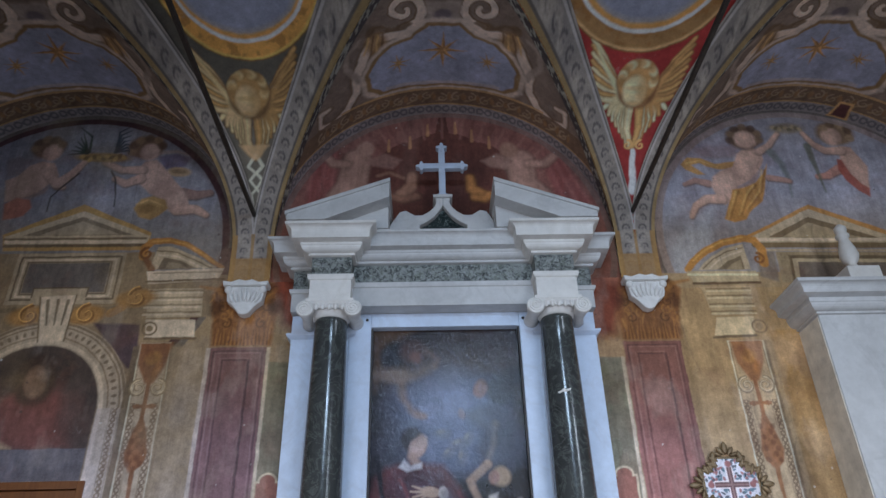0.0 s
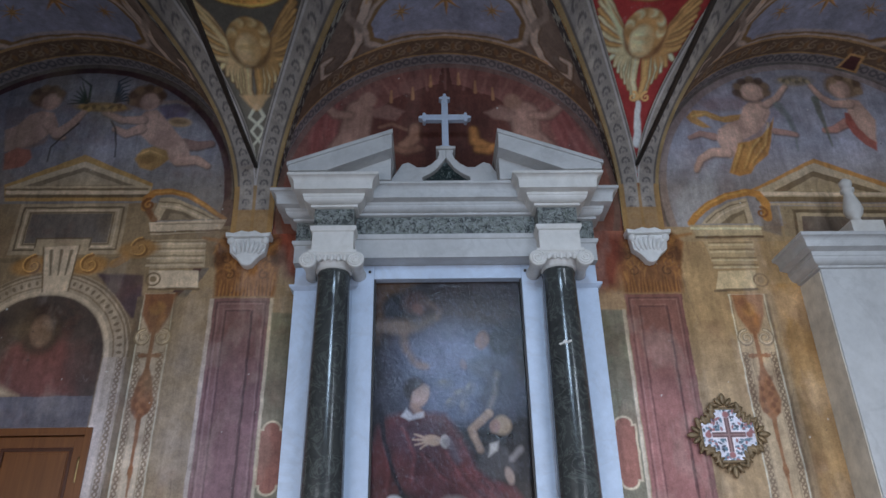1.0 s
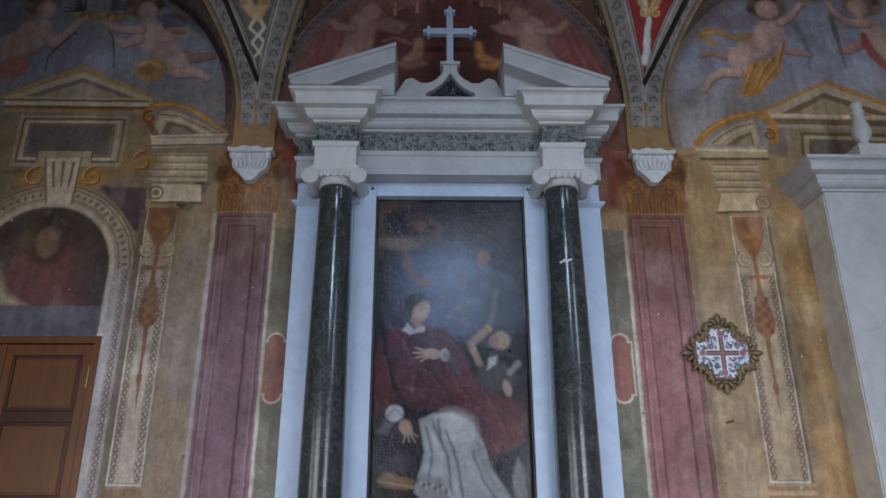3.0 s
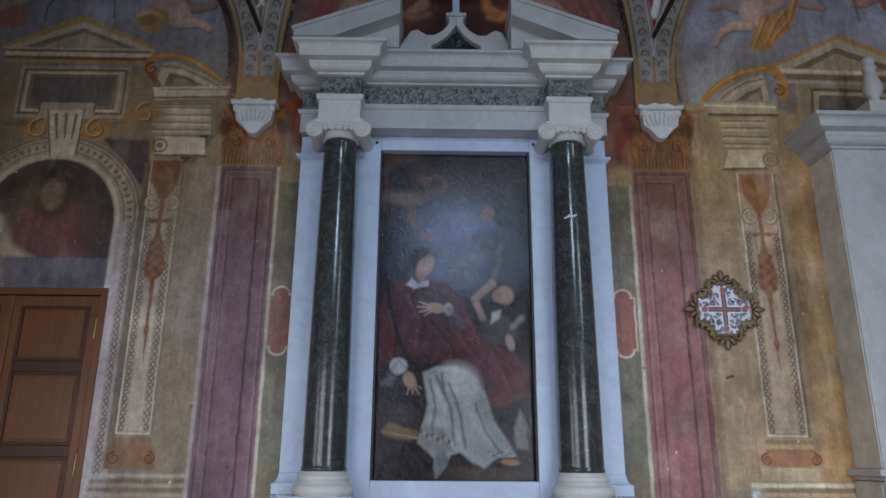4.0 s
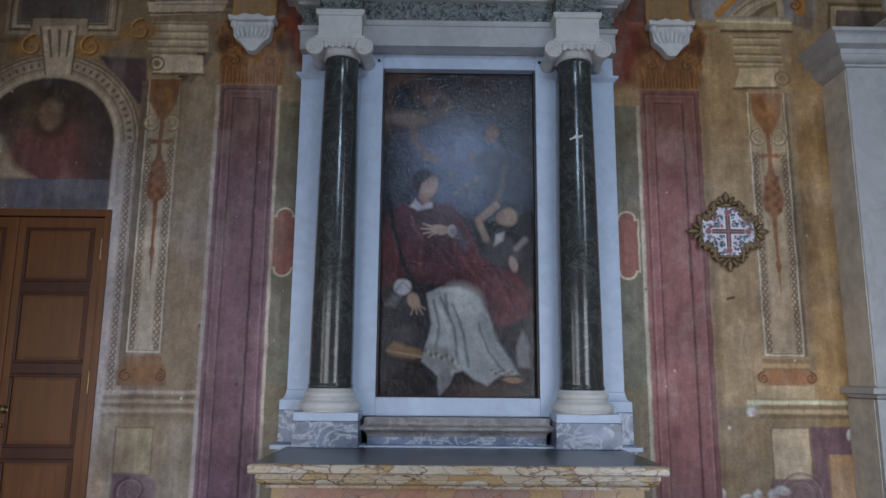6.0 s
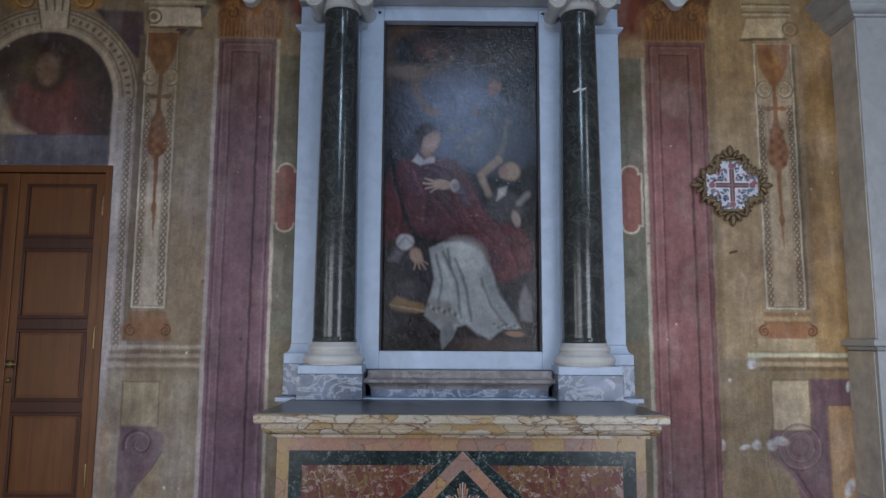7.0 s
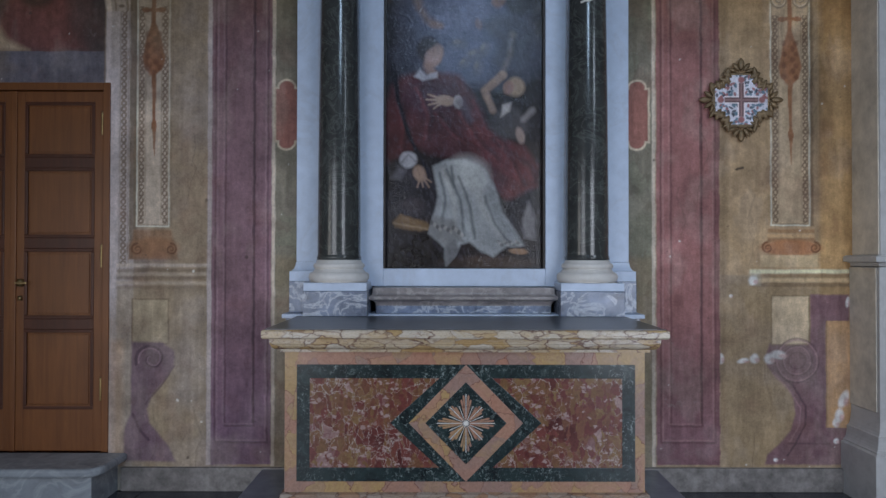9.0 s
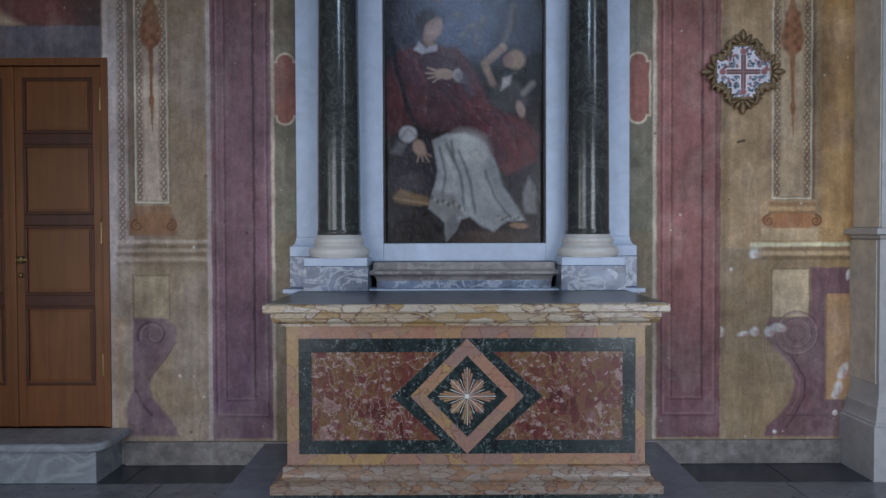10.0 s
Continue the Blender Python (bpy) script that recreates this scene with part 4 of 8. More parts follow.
    # door surround and pilaster
    p.rect(-2.346, -2.185, -0.1, 2.99, (146, 140, 134))
    p.rect(-2.36, -2.29, 0.9, 2.6, (156, 152, 152), 0.6, 0.03)
    bead_line(p, -2.255, 1.25, 2.99, 0.04), p.rect(-2.285, -2.279, 1.2, 2.99, (106, 98, 88), 0.8), p.rect(-2.226, -2.22, 1.2, 2.99, (106, 98, 88), 0.8)
    p.rect(-2.215, -2.165, 1.3, 3.45, (92, 82, 66), 0.85)
    candelabrum(p, -2.055, 3.475, 1.52, 0.113, (108, 70, 42), (150, 141, 124))
    p.rect(-1.94, -1.67, 1.2, 3.45, (124, 112, 90), 0.6, 0.03)
    p.tint(2.5, (104, 92, 70), 0.5, 31, 0.5, 0.8)
    # base of the pilaster, dado
    p.poly([(-2.22, 1.30), (-1.88, 1.30), (-1.93, 1.50), (-2.18, 1.50)], (112, 84, 58), 0.75, 0.02)
    p.oval(-2.05, 1.38, 0.17, 0.07, (122, 88, 56), 0, 0.4, 0.7), p.scroll(-2.16, 1.37, 0.04, 0.014, (88, 62, 42)), p.scroll(-1.93, 1.37, 0.04, 0.014, (88, 62, 42), -1)
    for z, c in ((1.26, PALE), (1.225, (96, 86, 70)), (1.20, CREAM), (1.175, (96, 86, 70)), (1.14, CREAM), (1.11, (98, 88, 70))):
        p.rect(-2.30, -1.665, z - 0.012, z + 0.012, c, 0.6, 0.012)
    p.rect(-2.3, -1.665, -0.1, 1.10, (118, 108, 84), 0.6, 0.02)
    p.rect(-2.19, -1.945, 0.73, 1.03, (132, 122, 96)), p.ring_rect(-2.19, -1.945, 0.73, 1.03, 0.010, (92, 80, 60), 0.8)
    purple = (88, 70, 82)
    p.poly([(-2.192, 0.742), (-1.985, 0.741), (-1.901, 0.676), (-1.902, 0.579), (-1.965, 0.483), (-2.047, 0.387), (-2.083, 0.291), (-2.068, 0.194), (-1.954, 0.058), (-1.886, -0.066), (-2.245, -0.064), (-2.246, 0.137), (-2.198, 0.253), (-2.196, 0.445)], purple, 0.92, 0.02)
    p.scroll(-2.056, 0.626, 0.11, 0.02, (64, 48, 60), -1, 1.3, start=200), p.scroll(-2.056, 0.626, 0.092, 0.010, (120, 98, 108), -1, 1.3, start=200)
    p.stroke([(-2.183, 0.252), (-2.138, 0.156), (-2.077, 0.078)], 0.018, (64, 46, 58), 0.8)
    p.stroke([(-1.902, 0.579), (-1.989, 0.445), (-2.098, 0.322)], 0.012, (64, 48, 60), 0.6)
    p.rect(-2.34, -2.25, -0.1, 0.75, (140, 118, 92), 0.6, 0.05)
    # purple panel
    panel(p, -1.66, -1.243, -0.085, 3.43, (104, 80, 88), (94, 71, 71), (94, 74, 92), (60, 45, 52), (138, 118, 122))
    p.rect(-1.685, -1.655, -0.09, 3.43, (148, 143, 140), 0.85)
    strip(p, -1.236, -1.0, 3.31)
    # gilt foliage round the corbel, red cloth
    p.rect(-1.66, -1.0, 3.435, 3.96, (120, 106, 82), 1.0, 0.02)
    gilt(p, -1.44, -1)
    p.poly([(-1.288, 4.067), (-1.125, 4.309), (-0.998, 4.103), (-1.011, 3.533), (-1.150, 3.603), (-1.203, 3.814)], (92, 42, 32), 0.95, 0.08)
    p.stroke([(-1.182, 3.958), (-1.093, 3.671)], 0.05, (140, 66, 42), 0.6, 0.05)
    p.rect(-1.16, -1.0, 3.31, 3.44, (128, 118, 98), 0.9, 0.02)


def panel(p, x0, x1, z0, z1, mid, top, low, dark, light):
    p.rect(x0, x1, z0, z1, mid)
    n = np.clip((p.v - 2.0) / 1.3, 0, 1) * ((p.u > x0) & (p.u < x1) & (p.v < z1) & (p.v > z0))
    p.lay(n, top, 0.8)
    n = np.clip((1.0 - p.v) / 0.9, 0, 1) * ((p.u > x0) & (p.u < x1) & (p.v < z1) & (p.v > z0))
    p.lay(n, low, 0.8)
    panel_lines(p, x0, x1, z0 + 0.12, z1, dark, light)


def strip(p, x0, x1, ztop):
    """A green marbled strip with a red cartouche edged in cream."""
    p.rect(x0, x1, -0.1, ztop, (92, 90, 76))
    n = (fractal(p.u0, p.v0, 7, 51, 5) > 0.52) * ((p.u > x0) & (p.u < x1) & (p.v < ztop))
    p.lay(n, (98, 102, 84), 0.5)
    p.rect(x0, x1, -0.1, 1.32, (112, 100, 74), 0.5, 0.05)
    edge = x0 if x0 < 0 else x1
    p.rect(edge - 0.012, edge + 0.012, -0.1, 3.43, (150, 144, 128))
    xc, zc = ((x0 + x1) / 2 + (-0.03 if x0 < 0 else 0.03)), 2.285
    for grow, c in ((0.014, (152, 144, 122)), (0.0, (114, 76, 66))):
        p.rect(xc - 0.075 - grow, xc + 0.075 + grow, zc - 0.175 - grow, zc + 0.175 + grow, c)
        for s in (-1, 1):
            p.oval(xc, zc + s * 0.185, 0.052 + grow, 0.045 + grow, c, 0, 0.1)
    p.tint(6, (92, 58, 48), 0.25, 61, 0.55, 0.8)


def gilt(p, x, side):
    """Brown and gold painted leaves beside and below the corbel."""
    gold, dark = (132, 92, 40), (74, 48, 26)
    p.poly([(x - 0.22, 3.44), (x + 0.22, 3.44), (x + 0.24, 3.66), (x + 0.29, 3.86), (x + 0.20, 3.96), (x - 0.20, 3.96), (x - 0.27, 3.86), (x - 0.23, 3.66)], (108, 72, 36), 0.95, 0.03)
    for k in range(30):
        u = x - 0.2 + 0.0138 * k
        p.stroke([(u, 3.45), (u + 0.01 * math.sin(k), 3.58 + 0.04 * math.sin(k * 1.7))], 0.009, gold if k % 2 else dark, 0.7, 0.006, 0.004)
    r = random.Random(int(x * 100))
    for k in range(60):
        a, b = x + 0.5 * (r.random() - 0.5), 3.60 + 0.32 * r.random()
        p.stroke([(a, b), (a + 0.03 * (r.random() - 0.5), b - 0.03), (a + 0.05 * (r.random() - 0.5), b - 0.07)], 0.016, (gold, dark, (150, 110, 56), (88, 58, 30))[k % 4], 0.6, 0.014, 0.006)
    for s in (-1, 1):
        for k in range(5):
            p.scroll(x + s * (0.13 + 0.02 * k), 3.62 + 0.065 * k, 0.045, 0.014, gold if k % 2 else dark, s, 1.2, 0.8)
        p.stroke([(x + s * 0.16, 3.80), (x + s * 0.22, 3.90), (x + s * 0.36, 3.93)], 0.05, gold, 0.8, 0.02, 0.02)
        p.oval(x + s * 0.21, 3.76, 0.05, 0.08, (62, 38, 22), s * 20, 0.6, 0.7)


def right_bay(p):
    cx = BAYS[2]
    p.rect(1.62, 4.7, 3.9, 5.75, (118, 119, 128), soft=0.02)
    m = (p.u > 1.62) & (p.v > 3.9)
    p.lay(m * np.clip((fractal(p.u0, p.v0, 2.4, 71) - 0.45) / 0.25, 0, 1), (132, 138, 152), 0.6)
    p.poly([(1.816, 3.985), (1.880, 4.213), (2.126, 4.529), (2.277, 4.583), (2.188, 4.208), (1.993, 3.982)], (140, 150, 164), 0.5, 0.06)
    p.stroke([(2.108, 5.046), (2.363, 5.213), (2.708, 5.209), (2.870, 5.067)], 0.16, (112, 104, 116), 0.5, 0.08)
    # winged figure in flight, gold drapery
    p.poly([(2.216, 5.193), (2.394, 5.236), (2.613, 5.217), (2.613, 5.114), (2.44, 5.092), (2.307, 5.112)], (112, 100, 104), 0.7, 0.04)
    p.poly([(2.101, 5.039), (2.171, 5.111), (2.288, 5.101), (2.398, 5.041), (2.589, 5.069), (2.542, 4.991), (2.422, 4.981), (2.325, 5.01), (2.264, 5.05), (2.193, 5.03), (2.296, 4.93), (2.229, 4.929), (2.135, 4.979)], (150, 112, 48), 0.95, 0.015)
    p.stroke([(2.154, 5.05), (2.267, 5.075), (2.41, 5.011)], 0.0134, (188, 148, 78), 0.6, 0.015, 0.0058)
    p.stroke([(2.303, 4.831), (2.199, 4.86), (2.101, 4.82)], 0.0807, (87, 68, 60), 0.85, 0.02, 0.0403)
    p.stroke([(2.3, 4.84), (2.195, 4.87), (2.098, 4.829)], 0.0691, (132, 104, 92), 1, 0.015, 0.0307)
    p.stroke([(2.296, 4.851), (2.192, 4.88), (2.094, 4.84)], 0.0277, (147, 116, 103), 0.6, 0.03, 0.0123)
    p.poly([(2.61, 5.144), (2.66, 5.186), (2.766, 5.207), (2.827, 5.166), (2.828, 5.074), (2.767, 4.973), (2.673, 4.872), (2.544, 4.802), (2.473, 4.675), (2.398, 4.617), (2.347, 4.713), (2.32, 4.811), (2.352, 4.91), (2.437, 4.971), (2.554, 5.012)], (156, 128, 112), 1, 0.018)
    p.poly([(2.717, 4.932), (2.635, 4.842), (2.517, 4.792), (2.473, 4.675), (2.442, 4.637), (2.536, 4.753), (2.7, 4.833), (2.796, 4.993)], (132, 104, 92), 0.7, 0.03)
    p.oval(2.671, 5.053, 0.0768, 0.1037, (172, 144, 126), -25, 0.9, 0.6)
    p.oval(2.435, 4.851, 0.0768, 0.083, (172, 144, 126), -20, 0.9, 0.6)
    p.stroke([(2.379, 4.675), (2.263, 4.674), (2.154, 4.606), (2.098, 4.501)], 0.1075, (102, 84, 73), 0.85, 0.02, 0.0442)
    p.stroke([(2.375, 4.684), (2.259, 4.684), (2.15, 4.616), (2.094, 4.511)], 0.096, (156, 128, 112), 1, 0.015, 0.0346)
    p.stroke([(2.373, 4.699), (2.257, 4.698), (2.147, 4.63), (2.091, 4.525)], 0.0384, (174, 143, 125), 0.6, 0.03, 0.0138)
    p.stroke([(2.813, 5.156), (2.911, 5.219), (3.023, 5.356)], 0.0768, (102, 84, 73), 0.85, 0.02, 0.048)
    p.stroke([(2.81, 5.166), (2.907, 5.229), (3.02, 5.366)], 0.0653, (156, 128, 112), 1, 0.015, 0.0384)
    p.stroke([(2.807, 5.177), (2.904, 5.24), (3.016, 5.377)], 0.0261, (174, 143, 125), 0.6, 0.03, 0.0154)
    p.poly([(2.846, 5.034), (2.785, 4.933), (2.702, 4.843), (2.593, 4.793), (2.489, 4.773), (2.46, 4.695), (2.36, 4.484), (2.436, 4.45), (2.538, 4.475), (2.583, 4.542), (2.718, 4.657), (2.773, 4.794)], (150, 108, 46), 1, 0.015)
    p.stroke([(2.809, 4.973), (2.736, 4.754), (2.589, 4.58)], 0.0192, (104, 70, 30), 0.6, 0.015, 0.0096)
    p.stroke([(2.785, 4.973), (2.713, 4.754), (2.566, 4.58)], 0.0154, (186, 146, 76), 0.55, 0.015, 0.0077)
    p.stroke([(2.696, 4.813), (2.612, 4.715), (2.514, 4.522)], 0.0192, (104, 70, 30), 0.6, 0.015, 0.0096)
    p.stroke([(2.673, 4.813), (2.589, 4.715), (2.491, 4.522)], 0.0154, (186, 146, 76), 0.55, 0.015, 0.0077)
    p.stroke([(2.536, 4.753), (2.483, 4.637), (2.409, 4.484)], 0.0192, (104, 70, 30), 0.6, 0.015, 0.0096)
    p.stroke([(2.513, 4.753), (2.46, 4.637), (2.386, 4.484)], 0.0154, (186, 146, 76), 0.55, 0.015, 0.0077)
    p.oval(2.717, 5.322, 0.1575, 0.1327, (84, 66, 52), 10, 0.3, 1)
    p.oval(2.717, 5.301, 0.096, 0.0954, (156, 128, 112), 15, 0.35, 1)
    p.oval(2.71, 5.332, 0.0691, 0.0539, (170, 144, 126), 15, 0.8, 0.6)
    p.oval(2.603, 5.363, 0.0384, 0.0353, (108, 88, 66), 0, 0.5, 0.8)
    p.oval(2.647, 5.416, 0.0384, 0.0353, (70, 54, 42), 30, 0.5, 0.8)
    p.oval(2.721, 5.444, 0.0384, 0.0353, (108, 88, 66), 60, 0.5, 0.8)
    p.oval(2.804, 5.424, 0.0384, 0.0353, (70, 54, 42), 90, 0.5, 0.8)
    p.oval(2.846, 5.365, 0.0384, 0.0353, (108, 88, 66), 120, 0.5, 0.8)
    p.oval(2.583, 5.289, 0.0384, 0.0353, (70, 54, 42), 150, 0.5, 0.8)
    p.oval(2.843, 5.291, 0.0384, 0.0353, (108, 88, 66), 180, 0.5, 0.8)
    # its companion, red drapery
    p.poly([(3.526, 5.223), (3.625, 5.203), (3.71, 4.999), (3.653, 4.76), (3.567, 4.808), (3.53, 4.937), (3.494, 5.079)], (156, 128, 112), 1, 0.02)
    p.stroke([(3.534, 5.161), (3.397, 5.16), (3.309, 5.232), (3.248, 5.357)], 0.096, (102, 84, 73), 0.85, 0.02, 0.0518)
    p.stroke([(3.532, 5.171), (3.394, 5.17), (3.306, 5.242), (3.245, 5.368)], 0.0845, (156, 128, 112), 1, 0.015, 0.0422)
    p.stroke([(3.529, 5.185), (3.392, 5.184), (3.304, 5.256), (3.243, 5.382)], 0.0338, (174, 143, 125), 0.6, 0.03, 0.0169)
    p.stroke([(3.457, 4.967), (3.339, 4.896), (3.253, 4.886)], 0.096, (101, 73, 64), 0.85, 0.02, 0.0518)
    p.stroke([(3.454, 4.977), (3.337, 4.906), (3.25, 4.896)], 0.0845, (154, 112, 98), 1, 0.015, 0.0422)
    p.stroke([(3.452, 4.99), (3.334, 4.919), (3.248, 4.909)], 0.0338, (172, 125, 109), 0.6, 0.03, 0.0169)
    p.poly([(3.468, 5.079), (3.508, 5.069), (3.542, 4.917), (3.603, 4.818), (3.656, 4.769), (3.635, 4.681), (3.554, 4.749), (3.478, 4.857), (3.445, 4.977)], (132, 66, 52), 0.95, 0.015)
    p.oval(3.53, 5.359, 0.1651, 0.1286, (110, 90, 66), 0, 0.3, 1)
    p.oval(3.489, 5.327, 0.0883, 0.0995, (156, 128, 112), -10, 0.35, 1)
    p.oval(3.473, 5.338, 0.0538, 0.0622, (172, 144, 126), 0, 0.8, 0.6)
    p.oval(3.448, 5.422, 0.0422, 0.0373, (134, 112, 82), 0, 0.5, 0.8)
    p.oval(3.518, 5.459, 0.0422, 0.0373, (84, 66, 48), 30, 0.5, 0.8)
    p.oval(3.596, 5.456, 0.0422, 0.0373, (134, 112, 82), 60, 0.5, 0.8)
    p.oval(3.651, 5.392, 0.0422, 0.0373, (84, 66, 48), 90, 0.5, 0.8)
    p.oval(3.649, 5.308, 0.0422, 0.0373, (134, 112, 82), 120, 0.5, 0.8)
    # wreath and palms
    p.oval(3.117, 5.42, 0.1536, 0.0581, (112, 100, 76), 0, 0.6, 0.8)
    p.oval(2.998, 5.434, 0.025, 0.0187, (140, 124, 92), 0, 0.5, 0.8)
    p.oval(3.025, 5.421, 0.025, 0.0187, (86, 80, 58), 40, 0.5, 0.8)
    p.oval(3.052, 5.409, 0.025, 0.0187, (140, 124, 92), 80, 0.5, 0.8)
    p.oval(3.087, 5.434, 0.025, 0.0187, (86, 80, 58), 120, 0.5, 0.8)
    p.oval(3.114, 5.422, 0.025, 0.0187, (140, 124, 92), 160, 0.5, 0.8)
    p.oval(3.141, 5.409, 0.025, 0.0187, (86, 80, 58), 200, 0.5, 0.8)
    p.oval(3.176, 5.435, 0.025, 0.0187, (140, 124, 92), 240, 0.5, 0.8)
    p.oval(3.203, 5.423, 0.025, 0.0187, (86, 80, 58), 280, 0.5, 0.8)
    p.oval(3.23, 5.41, 0.025, 0.0187, (140, 124, 92), 320, 0.5, 0.8)
    p.stroke([(2.911, 5.157), (2.973, 5.035), (2.994, 4.835), (2.978, 4.697)], 0.0768, (86, 98, 92), 0.7, 0.03, 0.0154)
    p.stroke([(3.25, 5.221), (3.254, 5.077), (3.267, 4.936), (3.275, 4.738)], 0.0691, (74, 80, 62), 0.8, 0.02, 0.0154)
    p.stroke([(2.831, 4.883), (2.929, 4.864), (3.001, 4.845)], 0.0691, (92, 72, 64), 0.85, 0.02, 0.0518)
    p.stroke([(2.828, 4.893), (2.926, 4.874), (2.997, 4.854)], 0.0576, (140, 110, 98), 1, 0.015, 0.0422)
    p.stroke([(2.825, 4.902), (2.922, 4.883), (2.994, 4.863)], 0.023, (156, 123, 109), 0.6, 0.03, 0.0169)
    # border
    p.ring(cx, ARCH_Z, 1.31, 0.07, (124, 112, 108), 0.9), p.ring(cx, ARCH_Z, 1.35, 0.03, (88, 84, 80), 1)
    p.rect(1.62, 1.77, 3.9, ARCH_Z, (112, 92, 84), 0.9, 0.02)
    # architecture
    p.rect(1.66, 4.9, 3.66, 3.99, (138, 122, 94))
    p.poly([(2.496, 4.319), (3.086, 4.616), (3.662, 4.355), (3.644, 4.302)], (152, 112, 54))
    p.poly([(2.517, 4.255), (2.530, 4.308), (3.074, 4.572), (3.647, 4.313), (3.622, 4.239)], CREAM)
    p.poly([(2.676, 4.306), (3.052, 4.495), (3.631, 4.265)], (98, 86, 66)), p.poly([(2.791, 4.304), (3.036, 4.440), (3.453, 4.284)], (136, 126, 104))
    p.stroke([(2.534, 4.287), (3.656, 4.270)], 0.03, PALE)
    p.stroke([(2.544, 4.234), (3.638, 4.218)], 0.05, (98, 86, 64)), p.stroke([(2.555, 4.187), (3.622, 4.171)], 0.02, CREAM)
    p.poly([(2.696, 4.169), (3.617, 4.155), (3.523, 3.884), (2.683, 3.897)], (128, 118, 96))
    p.poly([(2.792, 4.137), (3.606, 4.125), (3.523, 3.884), (2.771, 3.895)], (90, 80, 62)), p.poly([(2.815, 4.106), (3.596, 4.094), (3.523, 3.884), (2.793, 3.895)], (150, 142, 120))
    p.poly([(2.852, 4.075), (3.585, 4.063), (3.523, 3.884), (2.829, 3.894)], (90, 84, 80))
    p.poly([(2.553, 4.177), (2.688, 4.175), (2.661, 3.897), (2.519, 3.949)], (104, 98, 92), 0.9, 0.02)
    p.poly([(2.049, 4.015), (2.10, 4.075), (2.182, 4.14), (2.313, 4.21), (2.45, 4.245), (2.465, 4.015)], CREAM)
    p.stroke([(2.09, 4.03), (2.19, 4.115), (2.313, 4.178), (2.44, 4.21)], 0.012, SHADE, 0.8), p.stroke([(2.14, 4.03), (2.23, 4.10), (2.33, 4.15), (2.43, 4.178)], 0.014, PALE, 0.9)
    p.poly([(2.201, 4.015), (2.305, 4.095), (2.414, 4.14), (2.418, 4.015)], (96, 86, 68), 0.95, 0.01), p.poly([(2.27, 4.015), (2.33, 4.07), (2.40, 4.10), (2.40, 4.015)], (126, 116, 94), 0.9, 0.01)
    p.stroke([(1.965, 4.02), (2.027, 4.092), (2.132, 4.18), (2.292, 4.262), (2.46, 4.298), (2.55, 4.28), (2.592, 4.19), (2.58, 4.07)], 0.055, (150, 108, 44), 1, 0.01, 0.075)
    p.stroke([(2.027, 4.10), (2.132, 4.19), (2.292, 4.272), (2.46, 4.308)], 0.016, (184, 140, 66), 0.7, 0.01)
    p.scroll(2.545, 4.11, 0.05, 0.024, (112, 74, 32), -1, 1.3)
    p.poly([(1.953, 4.007), (2.500, 3.999), (2.509, 3.909), (1.991, 3.908)], (152, 142, 116))
    p.stroke([(1.961, 3.977), (2.501, 3.969)], 0.02, (184, 174, 148)), p.stroke([(1.989, 3.898), (2.506, 3.900)], 0.022, (86, 72, 52))
    p.rect(1.793, 2.76, 1.2, 3.86, (140, 120, 86))
    m = (p.u > 1.80) & (p.u < 2.76) & (p.v < 3.86) & (p.v > -0.1)
    p.lay(m * np.clip((fractal(p.u0, p.v0, 2.6, 91) - 0.42) / 0.3, 0, 1), (142, 122, 92), 0.55)
    p.lay(m * np.clip((fractal(p.u0 * 3, p.v0, 2.6, 95) - 0.55) / 0.2, 0, 1), (108, 92, 62), 0.4)
    p.rect(1.793, 1.845, 0, 3.55, (104, 88, 62), 0.6, 0.04)
    p.poly([(2.036, 3.868), (2.433, 3.871), (2.384, 3.633), (2.081, 3.628)], (150, 136, 106))
    for z in (3.85, 3.79, 3.72, 3.66):
        p.rect(2.07, 2.42, z - 0.007, z + 0.007, (104, 90, 66), 0.8), p.rect(2.07, 2.42, z - 0.026, z - 0.014, (178, 166, 138), 0.8)
    p.poly([(2.103, 3.609), (2.388, 3.614), (2.360, 3.467), (2.062, 3.463)], (172, 160, 130)), p.stroke([(2.051, 3.449), (2.367, 3.458)], 0.02, SHADE)
    p.ring(2.410, 3.530, 0.05, 0.014, (110, 94, 68)), p.oval(2.410, 3.530, 0.024, 0.03, (120, 104, 78))
    p.rect(2.47, 2.76, 1.0, 3.50, (138, 110, 62), 0.8, 0.03)
    m = (p.u > 2.47) & (p.u < 2.76) & (p.v < 3.5) & (p.v > 0.9)
    p.lay(m * np.clip((fractal(p.u0 * 2, p.v0, 4, 97) - 0.45) / 0.3, 0, 1), (110, 84, 46), 0.7)
    candelabrum(p, 2.275, 3.42, 1.535, 0.135, (126, 86, 52), (152, 136, 106))
    # base and dado
    for z, c in ((1.50, (120, 92, 58)), (1.465, (150, 124, 84)), (1.44, (112, 84, 54))):
        p.rect(2.12, 2.44, z - 0.014, z + 0.014, c, 0.85, 0.012)
    p.oval(2.28, 1.385, 0.20, 0.055, (132, 88, 50), 0, 0.3, 0.9), p.scroll(2.12, 1.385, 0.04, 0.014, (92, 60, 36)), p.scroll(2.44, 1.385, 0.04, 0.014, (92, 60, 36), -1)
    p.rect(2.07, 2.46, 1.255, 1.335, (150, 134, 98))
    p.rect(1.845, 2.66, -0.1, 1.14, (116, 100, 68), 0.6, 0.04)
